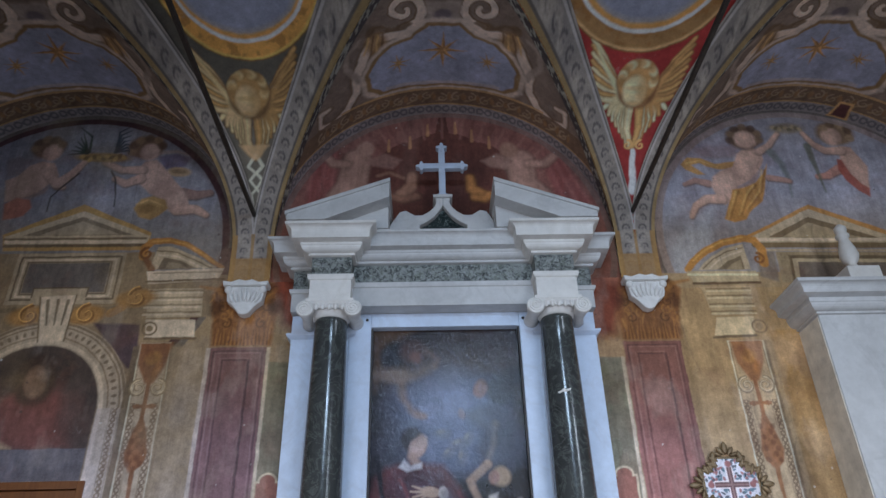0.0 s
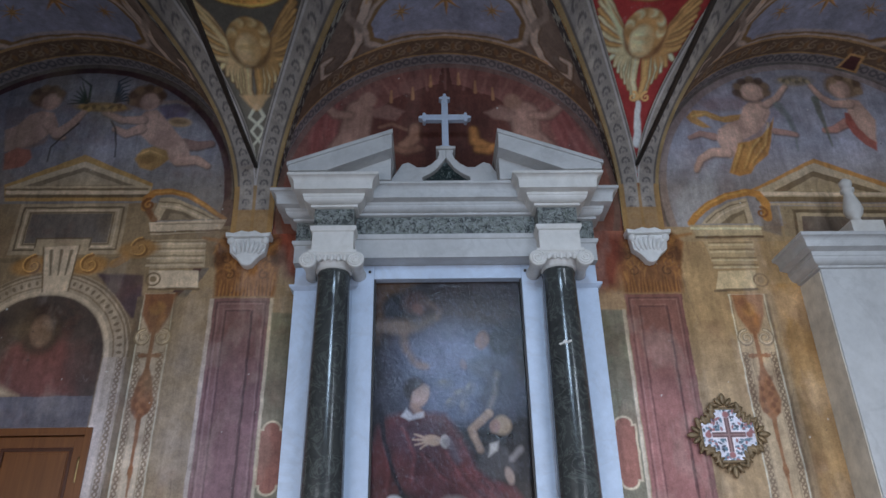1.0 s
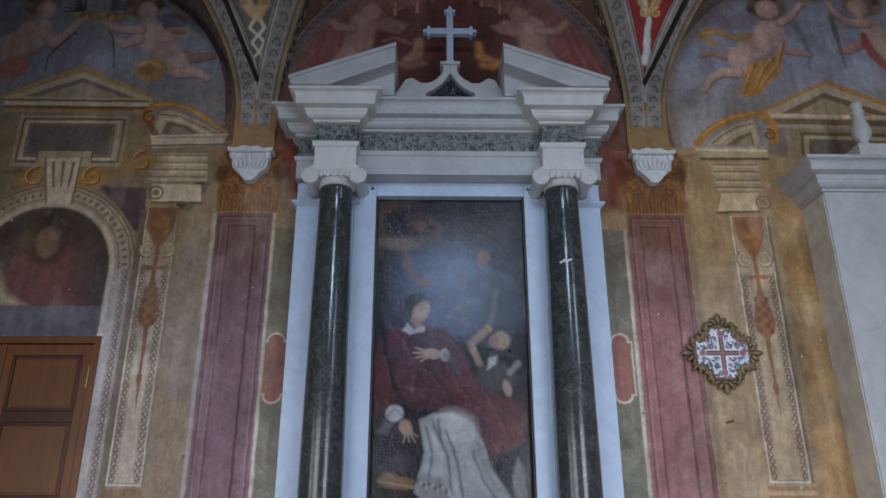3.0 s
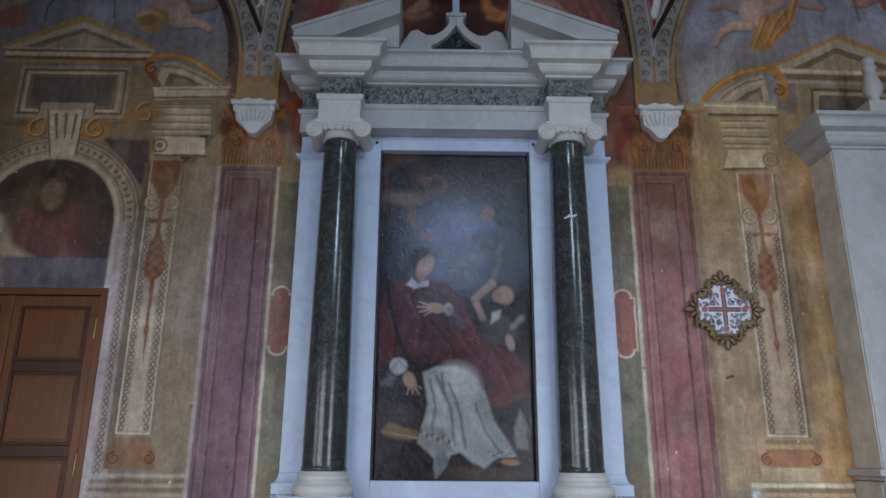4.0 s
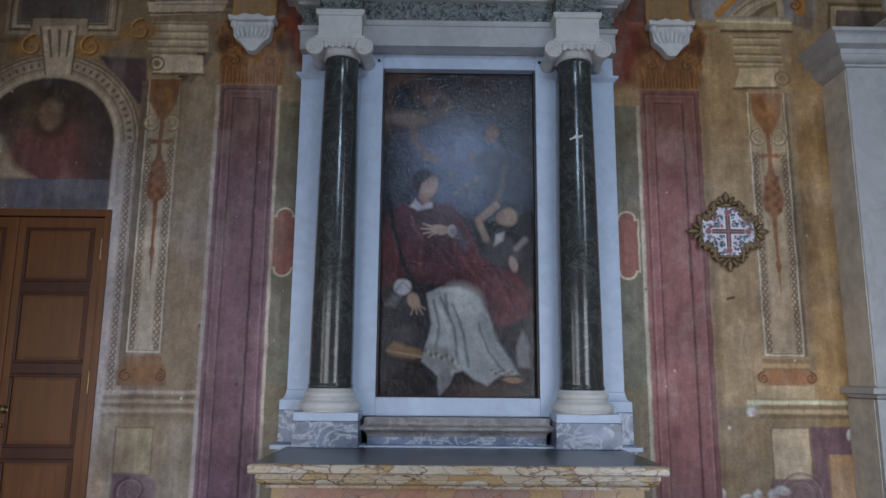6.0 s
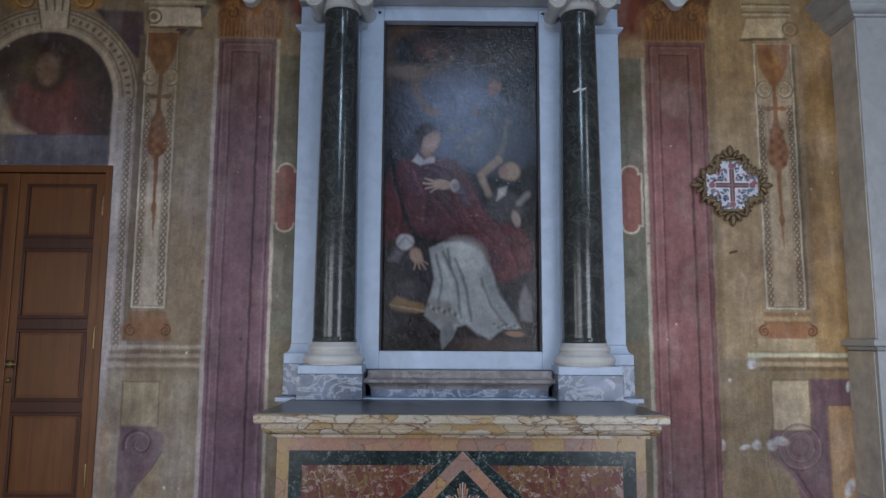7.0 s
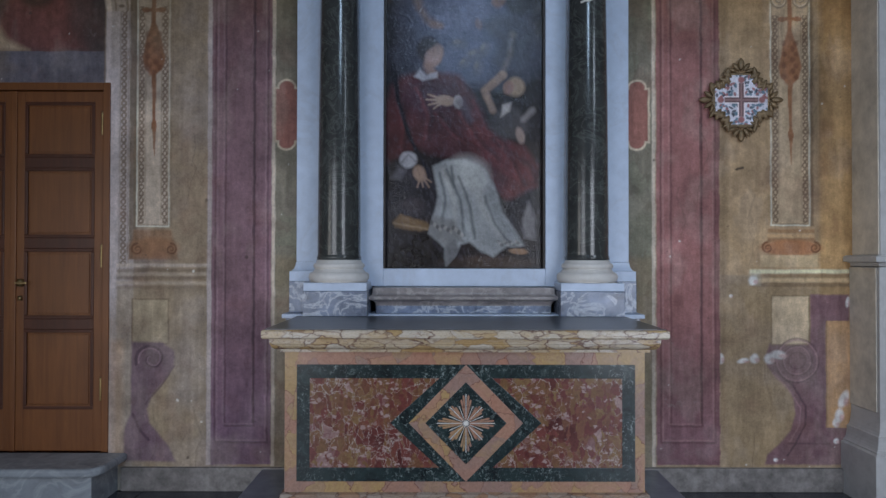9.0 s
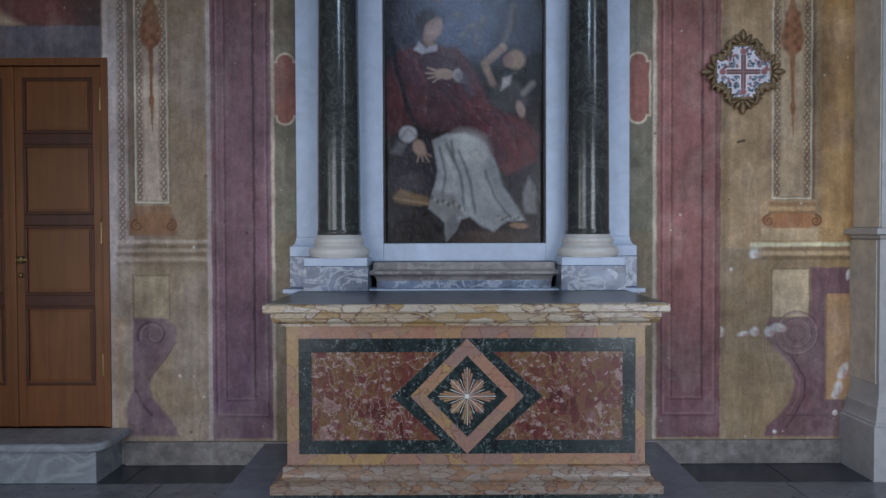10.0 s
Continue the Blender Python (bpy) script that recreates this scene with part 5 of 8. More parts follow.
    for z, c in ((1.225, (184, 172, 138)), (1.195, (112, 94, 66)), (1.165, (152, 134, 98)), (1.135, (98, 82, 58))):
        p.rect(2.0, 2.68, z - 0.014, z + 0.014, c, 0.9, 0.012)
    p.rect(2.0, 2.06, 1.14, 1.22, (190, 182, 160), 0.5, 0.04)
    purple = (92, 68, 74)
    p.rect(2.405, 2.67, -0.08, 1.07, purple, 0.95, 0.012)
    p.poly([(2.130, 0.738), (2.537, 0.737), (2.543, -0.082), (2.096, -0.080), (2.111, -0.014), (2.196, 0.063), (2.272, 0.151), (2.302, 0.256), (2.286, 0.371), (2.232, 0.460), (2.154, 0.526), (2.112, 0.584), (2.107, 0.661)], purple, 0.95, 0.015)
    p.rect(2.145, 2.395, 0.735, 1.06, (156, 142, 112)), p.ring_rect(2.145, 2.40, 0.73, 1.06, 0.010, (96, 84, 58), 0.8)
    for r, c in ((0.148, (62, 44, 50)), (0.138, (126, 98, 100)), (0.10, (62, 44, 50)), (0.092, (122, 96, 98)), (0.055, (66, 46, 52))):
        p.ring(2.315, 0.622, r, 0.009, c, 0.8, 0.008)
    p.stroke([(2.170, 0.553), (2.286, 0.452), (2.371, 0.321), (2.372, 0.190), (2.296, 0.051), (2.250, -0.019)], 0.014, (62, 44, 50), 0.8)
    p.stroke([(2.147, 0.538), (2.255, 0.429), (2.336, 0.306), (2.333, 0.190), (2.265, 0.074)], 0.009, (126, 98, 100), 0.6)
    p.stroke([(2.249, 0.062), (2.534, 0.061)], 0.012, (62, 44, 50), 0.6)
    p.rect(2.51, 2.68, 0.17, 0.89, (146, 116, 74), 0.95), p.rect(2.51, 2.52, 0.17, 0.89, (92, 70, 48), 0.7)
    # bare plaster patches
    for u, v, a, b in ((1.68, 0.635, 0.022, 0.03), (1.74, 0.64, 0.04, 0.026), (1.60, 0.63, 0.018, 0.02), (1.80, 0.635, 0.02, 0.035), (1.95, 0.62, 0.04, 0.015), (2.03, 0.635, 0.03, 0.032), (2.13, 0.635, 0.035, 0.035), (2.19, 0.66, 0.05, 0.03), (2.63, 0.36, 0.028, 0.06), (2.60, 0.25, 0.03, 0.045), (2.575, 0.20, 0.022, 0.03), (2.58, 0.08, 0.018, 0.018), (1.87, 1.06, 0.012, 0.012), (2.66, 1.02, 0.014, 0.035), (2.17, -0.05, 0.016, 0.012), (2.02, 1.165, 0.03, 0.03)):
        p.oval(u, v, a, b, (196, 188, 182), 25 * math.sin(u * 40), 0.5, 0.85)
        p.oval(u + a * 0.6, v - b * 0.3, a * 0.6, b * 0.5, (150, 112, 108), 0, 0.6, 0.6)
    p.stroke([(1.909, 1.918), (1.955, 1.929)], 0.016, (48, 42, 36), 0.9)
    panel(p, 1.364, 1.793, -0.085, 3.43, (118, 80, 77), (104, 72, 67), (96, 71, 78), (66, 44, 46), (146, 116, 110))
    p.lay(((p.u > 1.364) & (p.u < 1.793) & (p.v < 3.43)) * np.clip((p.u - 1.74) / 0.05, 0, 1), (84, 56, 58), 0.5)
    strip(p, 1.06, 1.345, 3.31)
    p.rect(1.06, 1.793, 3.435, 3.96, (126, 100, 70), 1.0, 0.02)
    gilt(p, 1.59, 1)
    p.poly([(1.135, 4.020), (1.396, 4.143), (1.429, 3.916), (1.324, 3.493), (1.149, 3.451)], (98, 46, 34), 0.95, 0.09)
    p.oval(1.347, 4.017, 0.07, 0.12, (150, 98, 84), 20, 0.7, 0.6)
    p.rect(1.06, 1.364, 3.31, 3.44, (136, 110, 72), 0.9, 0.02)


def centre(p):
    cx = BAYS[1]
    m = (np.abs(p.u - cx) < 1.40) & (p.v > 3.955)
    p.lay(m, (72, 41, 34))
    p.lay(m * np.clip((fractal(p.u0, p.v0, 3, 101) - 0.45) / 0.3, 0, 1), (88, 50, 41), 0.6)
    # canopy
    d = np.hypot(p.u - cx, p.v - ARCH_Z)
    wave = 0.02 * np.abs(np.sin((p.u - cx) * 11))
    p.lay(m * (d > 1.12 - 0.18 * np.clip(np.abs(p.u - cx) - 0.05, 0, 1) + wave) * (np.abs(p.u - cx) > 0.04 * (1.5 - (p.v - 5.4) * 4)), (104, 66, 58), 0.95)
    for k in range(-14, 15):
        a = radians(90 + 4.2 * k)
        p.stroke([(cx + 1.34 * math.cos(a), ARCH_Z + 1.34 * math.sin(a)), (cx + 1.06 * math.cos(a), ARCH_Z + 1.08 * math.sin(a))], 0.022, (84, 50, 44) if k % 2 else (122, 84, 74), 0.5, 0.02)
    for k, q in enumerate(((-0.388, 5.210), (-0.204, 5.244), (-0.051, 5.379), (0.191, 5.401), (0.330, 5.312), (0.479, 5.236))):
        p.stroke([(q[0], q[1] + 0.12), (q[0], q[1])], 0.018, (138, 98, 62), 0.85, 0.01, 0.03)
    # side curtains and pale figures
    for s, q in ((-1, ((-1.052, 4.853), (-0.961, 5.266), (-0.813, 5.203), (-0.833, 4.681), (-1.058, 4.618))), (1, ((1.285, 4.680), (1.055, 5.180), (0.922, 5.061), (1.010, 4.740), (1.250, 4.586)))):
        p.poly(list(q), (108, 56, 52), 0.9, 0.05)
        for k in range(3):
            a, b = q[0], q[1]
            p.stroke([(b[0] - s * 0.06 * k, b[1]), (a[0] - s * (0.10 * k), a[1] - 0.05)], 0.03, (134, 82, 76), 0.4, 0.03)
    pale = (128, 98, 84)
    limb(p, [(-0.655, 5.111), (-0.692, 4.848), (-0.765, 4.708)], 0.22, pale, 0.26)
    limb(p, [(-0.734, 5.070), (-0.854, 5.084), (-0.916, 5.156)], 0.06, pale)
    p.oval(-0.592, 5.231, 0.075, 0.085, pale, -20, 0.4)
    p.poly([(-0.578, 5.110), (-0.426, 5.186), (-0.271, 5.118), (-0.351, 5.018), (-0.519, 5.050)], (112, 82, 72), 0.9, 0.03)
    limb(p, [(0.732, 5.094), (0.737, 4.858), (0.866, 4.714)], 0.22, pale, 0.22)
    limb(p, [(0.802, 5.063), (0.946, 5.061), (1.054, 5.168)], 0.06, pale)
    p.oval(0.643, 5.210, 0.075, 0.085, (118, 88, 72), 15, 0.4)
    p.poly([(0.394, 5.098), (0.543, 5.174), (0.683, 5.094), (0.605, 5.006), (0.477, 5.031)], (118, 90, 78), 0.9, 0.03)
    p.stroke([(-0.478, 4.949), (-0.375, 4.983), (-0.255, 4.923)], 0.03, (112, 82, 64), 0.7, 0.02)
    # plain shapes of two small creatures
    limb(p, [(-0.184, 4.945), (-0.194, 4.842), (-0.269, 4.757)], 0.07, (122, 88, 68), 0.10), limb(p, [(-0.371, 4.742), (-0.254, 4.701), (-0.147, 4.739)], 0.045, (112, 78, 60))
    limb(p, [(0.299, 4.922), (0.309, 4.806), (0.386, 4.748)], 0.05, (142, 94, 40), 0.10), limb(p, [(0.328, 4.721), (0.412, 4.709), (0.461, 4.747)], 0.05, (142, 94, 40))
    # border
    p.ring(cx, ARCH_Z, 1.335, 0.05, (96, 76, 70), 0.9)


def weather(p, x, z):
    """Lime bloom low on the wall, chips of bare plaster, hairline cracks, rubbed streaks."""
    low = np.clip((1.25 - z) / 1.2, 0, 1) * np.clip((fractal(x, z, 3.5, 303, 5) - 0.45) / 0.2, 0, 1)
    p.lay(low, (134, 126, 122), 0.24)
    blotch = np.clip((fractal(x, z * 0.6, 5, 307, 5) - 0.56) / 0.12, 0, 1)
    p.lay(blotch * np.clip((4.6 - z) / 0.8, 0.3, 1), (150, 142, 130), 0.13)
    soot = np.clip((fractal(x * 0.8, z, 2.4, 311, 5) - 0.52) / 0.16, 0, 1)
    p.lay(soot * np.clip((4.6 - z) / 0.8, 0.35, 1), (64, 56, 48), 0.2)
    r = random.Random(int(abs(x.min()) * 997 + abs(z.min()) * 131))
    w, h = x.max() - x.min(), z.max() - z.min()
    for k in range(int(3 + 3.5 * w * h)):
        a, b = x.min() + w * r.random(), z.min() + h * r.random() ** 1.6
        s = 0.003 + 0.008 * r.random() ** 3
        p.oval(a, b, s, s * (0.6 + r.random()), (186, 178, 168) if k % 3 else (58, 50, 44), 180 * r.random(), 0.5, 0.7)
    for k in range(int(1 + 1.2 * w * h)):
        a, b = x.min() + w * r.random(), z.min() + h * r.random()
        pts = [(a, b)]
        for j in range(6):
            a, b = a + 0.08 * (r.random() - 0.5), b - 0.05 - 0.05 * r.random()
            pts.append((a, b))
        p.stroke(pts, 0.006, (62, 54, 46), 0.45, 0.008, 0.002)


def wall_paint(x, z):
    p = Paint(x, z, (126, 112, 88), 0.005)
    p.tint(1.5, (112, 98, 74), 0.6, 5)
    if x.max() < -0.9:
        left_bay(p)
    elif x.min() > 0.9:
        right_bay(p)
    else:
        centre(p)
    yellow_dim = np.clip((z - 2.7) / 0.5, 0, 1) * np.clip((4.75 - z) / 0.4, 0, 1)
    p.c = p.c * (1 - yellow_dim[..., None] * np.array((0.10, 0.20, 0.37)))      # yellow tone on the painted architecture, deepened to put dimmer upper light into colour
    weather(p, x, z)
    p.mottle(5, 0.22, 2), p.mottle(22, 0.2, 8), p.mottle(9, 0.18, 4, 4.0)
    return p.c


def wall_sheet(name, label, x0, x1, z0, z1, bay=None, cell=CELL):
    nx, nz = max(2, round((x1 - x0) / cell)), max(2, round((z1 - z0) / cell))
    x, z = np.meshgrid(np.linspace(x0, x1, nx), np.linspace(z0, z1, nz))
    keep = None if bay is None else (z <= arch_top(x, bay) + 0.03)
    return sheet(name, np.stack([x, np.full(x.shape, WALL), z], -1), wall_paint(x, z), M_FRESCO, wall_north, label, keep)


wall_sheet("painted_console", "faded ochre dado with a purple painted scroll console", DOOR_X1, -1.66, -0.10, 1.2)
wall_sheet("painted_pilaster", "painted cream pilaster with a brown candelabrum", DOOR_X1, -1.66, 1.2, 3.96)
wall_sheet("painted_panel", "faded purple painted marble panel", -1.66, -1.243, -0.10, 3.43)
wall_sheet("painted_strip", "green painted marble strip with a red cartouche", -1.243, -0.98, -0.10, 3.43)
wall_sheet("painted_drapery", "golden brown painted foliage and red cloth", -1.66, -0.98, 3.43, 3.96)
wall_sheet("painted_niche", "painted arched niche over the door with a cloaked bust", -3.8, DOOR_X1, 2.5, 3.96)
wall_sheet("lunette_fresco", "lunette fresco of two winged figures in a blue sky", -4.32, -1.44, 3.96, 5.66, BAYS[0])
wall_sheet("lunette_fresco", "dark red lunette fresco of a canopy held by pale figures", -1.44, 1.59, 3.96, 5.66, BAYS[1])
wall_sheet("lunette_fresco", "lunette fresco of two figures in a pale blue sky", 1.59, 4.2, 3.96, 5.66, BAYS[2])
wall_sheet("painted_strip", "green painted marble strip with a red cartouche", 1.06, 1.364, -0.10, 3.43)
wall_sheet("painted_panel", "faded red painted marble panel", 1.364, 1.793, -0.10, 3.43)
wall_sheet("painted_drapery", "golden brown painted foliage and red cloth", 1.06, 1.793, 3.43, 3.96)
wall_sheet("painted_pilaster", "painted ochre pilaster with a brown candelabrum", 1.793, 2.76, 1.2, 3.96)
wall_sheet("painted_console", "ochre dado with a purple painted scroll console", 1.793, 2.76, -0.10, 1.2)
wall_sheet("painted_wall", "plain faded fresco above the white marble altar", 2.76, 4.9, 3.6, 3.96)


# ---- the vault ----
vault = empty("vault", 0, 3.5, 5.0, "painted plaster vault with lunette webs and pendentives", "vault", kind="structure")


def star(p, u, v, r, colour=(116, 88, 48)):
    """Eight thin points round a small heart."""
    for k in range(8):
        a = radians(45 * k + (0 if r > 0.1 else 12))
        l = r * (1.0 if k % 2 == 0 else 0.82)
        c, s = math.cos(a), math.sin(a)
        b = r * 0.10
        p.poly([(u - s * b, v + c * b), (u + l * c, v + l * s), (u + s * b, v - c * b)], colour, 1, 0.008)
        p.poly([(u, v), (u + l * c, v + l * s), (u + s * b, v - c * b)], (82, 58, 32), 0.8, 0.008)


def web_paint(a, s, gap, bay):
    """Scrolls round a blue field with three gold stars."""
    p = Paint(a, s, (74, 64, 55), 0.014, 4.2)
    p.tint(3, (56, 48, 42), 0.6, 111)
    pale, brown, gold = (122, 112, 100), (64, 50, 34), (112, 88, 50)
    # sweeping side scrolls
    for k in (-1, 1):
        p.stroke([(k * 0.50, 1.02), (k * 0.62, 0.86), (k * 0.72, 0.66), (k * 0.74, 0.48), (k * 0.84, 0.34), (k * 1.00, 0.27), (k * 1.12, 0.33), (k * 1.10, 0.46), (k * 1.0, 0.46)], 0.13, brown, 1, 0.02, 0.06)
        p.stroke([(k * 0.50, 1.02), (k * 0.62, 0.86), (k * 0.72, 0.66), (k * 0.74, 0.48), (k * 0.84, 0.34), (k * 1.00, 0.27), (k * 1.12, 0.33), (k * 1.10, 0.46), (k * 1.0, 0.46)], 0.095, pale, 1, 0.02, 0.03)
        p.stroke([(k * 0.70, 0.60), (k * 0.80, 0.78), (k * 0.78, 0.92), (k * 0.66, 1.0)], 0.07, (90, 80, 70), 0.9, 0.02, 0.03)
        p.scroll(k * 0.30, 1.19, 0.17, 0.10, brown, -k, 1.3, start=270), p.scroll(k * 0.30, 1.19, 0.17, 0.07, pale, -k, 1.3, start=270)
        p.stroke([(k * 0.28, 1.02), (k * 0.40, 0.98), (k * 0.55, 1.04)], 0.12, brown, 0.9, 0.02), p.stroke([(k * 0.16, 1.06), (k * 0.30, 0.96), (k * 0.48, 0.97)], 0.07, pale, 1, 0.015)
        p.oval(k * 0.53, 0.92, 0.09, 0.10, (98, 74, 42), 0, 0.6, 0.9)
        for j in range(4):
            p.stroke([(k * (0.47 + 0.04 * j), 1.0), (k * (0.48 + 0.05 * j), 0.84)], 0.02, (130, 100, 56) if j % 2 else (62, 46, 30), 0.7)
    p.rect(-0.13, 0.13, 1.03, 1.25, (92, 84, 76), 0.9, 0.03), p.oval(0, 1.12, 0.07, 0.05, (66, 60, 62), 0, 0.5)
    # blue field
    field = [(-0.50, 0.385), (0.50, 0.385), (0.60, 0.46), (0.61, 0.62), (0.54, 0.74), (0.40, 0.86), (0.24, 0.90), (0.12, 1.01), (-0.12, 1.01), (-0.24, 0.90), (-0.40, 0.86), (-0.54, 0.74), (-0.61, 0.62), (-0.60, 0.46)]
    p.poly([(u * 1.14, 0.66 + (v - 0.66) * 1.22) for u, v in field], pale, 0.8, 0.03)
    p.poly([(u * 1.07, 0.66 + (v - 0.66) * 1.10) for u, v in field], (84, 66, 40), 1, 0.015)
    p.poly(field, (88, 93, 106), 1, 0.012)
    p.rect(-0.48, 0.48, 0.385, 0.42, (108, 102, 98), 0.8, 0.02)
    star(p, 0.0, 0.76, 0.20), star(p, -0.36, 0.66, 0.10, (118, 94, 54)), star(p, 0.37, 0.67, 0.10, (118, 94, 54))
    # ornament band and guilloche over the lunette
    m = (s > 0.13) & (s < 0.31) & (np.abs(a) < 1.5)
    p.lay(m, (66, 52, 38), 0.9)
    for k in range(-9, 10):
        p.scroll(k * 0.125, 0.22 + 0.012 * (k % 3 - 1), 0.05, 0.016, (96, 84, 66), 1 if k % 2 else -1, 1.2, 0.7)
        p.stroke([(k * 0.125 - 0.05, 0.17), (k * 0.125, 0.185 + 0.02 * (k % 2)), (k * 0.125 + 0.06, 0.27)], 0.014, (104, 90, 62), 0.6, 0.012, 0.006)
        p.oval(k * 0.125 + 0.06, 0.22, 0.02, 0.035, (84, 62, 36), 0, 0.5, 0.8)
    p.lay((s > 0.31) & (s < 0.335) & (np.abs(a) < 0.9), (112, 88, 50), 0.8)
    p.lay(s < 0.13, (84, 81, 80), 1)
    t = a / 0.075
    f = np.abs(t - np.floor(t) - 0.5) * 2
    p.lay((np.abs(np.hypot(f, (s - 0.065) / 0.045) - 0.7) < 0.25), (54, 54, 58), 0.8)
    p.lay((s > 0.12) & (s < 0.135), (104, 84, 50), 0.9)
    if bay == 2:
        p.poly([(0.42, 0.0), (0.60, 0.0), (0.57, 0.20), (0.45, 0.20)], (118, 92, 52), 1, 0.01), p.poly([(0.445, 0.02), (0.575, 0.02), (0.55, 0.17), (0.47, 0.17)], (52, 30, 30), 1, 0.01)
    # dark leafy edge along the groin
    edge = np.clip((0.13 - gap) / 0.02, 0, 1)
    p.lay(edge, (40, 38, 38), 0.95)
    leaf = fractal(a * 1.6, gap * 1.6, 24, 121, 2)
    p.lay(edge * (leaf > 0.56), (96, 98, 88), 0.7), p.lay(np.clip((0.022 - gap) / 0.006, 0, 1), (104, 88, 44), 0.8)
    p.mottle(6, 0.3, 3), p.mottle(24, 0.25, 7)
    return p.c


def feather(p, root, tip, w, colour, dark, bow=0.0):
    """One tapered feather with a dark edge and a light quill."""
    mid = ((root[0] + tip[0]) / 2 + bow, (root[1] + tip[1]) / 2)
    p.stroke([root, mid, tip], w + 0.016, dark, 0.9, 0.012, w * 0.5 + 0.014)
    p.stroke([root, mid, tip], w, colour, 1, 0.014, w * 0.45)
    p.stroke([root, mid, tip], w * 0.28, tuple(min(255, int(c * 1.22)) for c in colour), 0.7, 0.014, 0.004)


def winged_head(p, u, v, pale, gold, dark):
    """A plain rounded head shape between two spread wings."""
    light = tuple(min(255, int(c * 1.14)) for c in pale)
    for k in (-1, 1):
        main = pale if k < 0 else gold
        other = gold if k < 0 else tuple(int(c * 0.86) for c in gold)
        # lower feathers folded under the chin
        for j in range(8):
            f = j / 7
            end = (u + k * (0.25 - 0.24 * f ** 0.8), v - 0.20 - 0.31 * f)
            feather(p, (u + k * (0.13 - 0.09 * f), v - 0.12 - 0.08 * f), end, 0.062, main if j % 2 else light, dark, k * 0.02)
        # long raised feathers
        for j in range(9):
            f = 1 - j / 8
            end = (u + k * (0.29 + 0.10 * f ** 0.5), v - 0.10 + 0.46 * f)
            feather(p, (u + k * (0.15 + 0.05 * f), v - 0.14 + 0.20 * f), end, 0.055, other if j % 2 else main, dark, k * (0.035 - 0.05 * f))
        p.stroke([(u + k * 0.09, v - 0.16), (u + k * 0.17, v - 0.02), (u + k * 0.27, v + 0.15), (u + k * 0.385, v + 0.35)], 0.055, light if k < 0 else main, 0.95, 0.025, 0.012)
        p.oval(u + k * 0.14, v - 0.16, 0.06, 0.08, main, k * 20, 0.6, 0.8)
    p.oval(u, v - 0.005, 0.168, 0.200, dark, 0, 0.16, 0.9)
    p.oval(u, v + 0.025, 0.155, 0.165, gold, 0, 0.16)
    for j in range(15):
        a = radians(-20 + 15.7 * j)
        p.oval(u + 0.125 * math.cos(a), v + 0.045 + 0.115 * math.sin(a), 0.034, 0.042, (light, gold, tuple(int(c * 0.8) for c in gold))[j % 3], math.degrees(a), 0.6, 0.7)
    p.oval(u - 0.018, v - 0.05, 0.100, 0.130, dark, 0, 0.3, 0.35)
    p.oval(u - 0.018, v - 0.055, 0.092, 0.122, pale, 0, 0.3), p.oval(u - 0.03, v - 0.03, 0.06, 0.05, light, 0, 0.9, 0.7), p.oval(u - 0.02, v - 0.035, 0.07, 0.02, gold, 0, 0.9, 0.5)
    p.oval(u + 0.045, v - 0.06, 0.045, 0.10, gold, 0, 0.9, 0.55)
    p.oval(u - 0.02, v - 0.155, 0.045, 0.018, gold, 0, 0.9, 0.5)


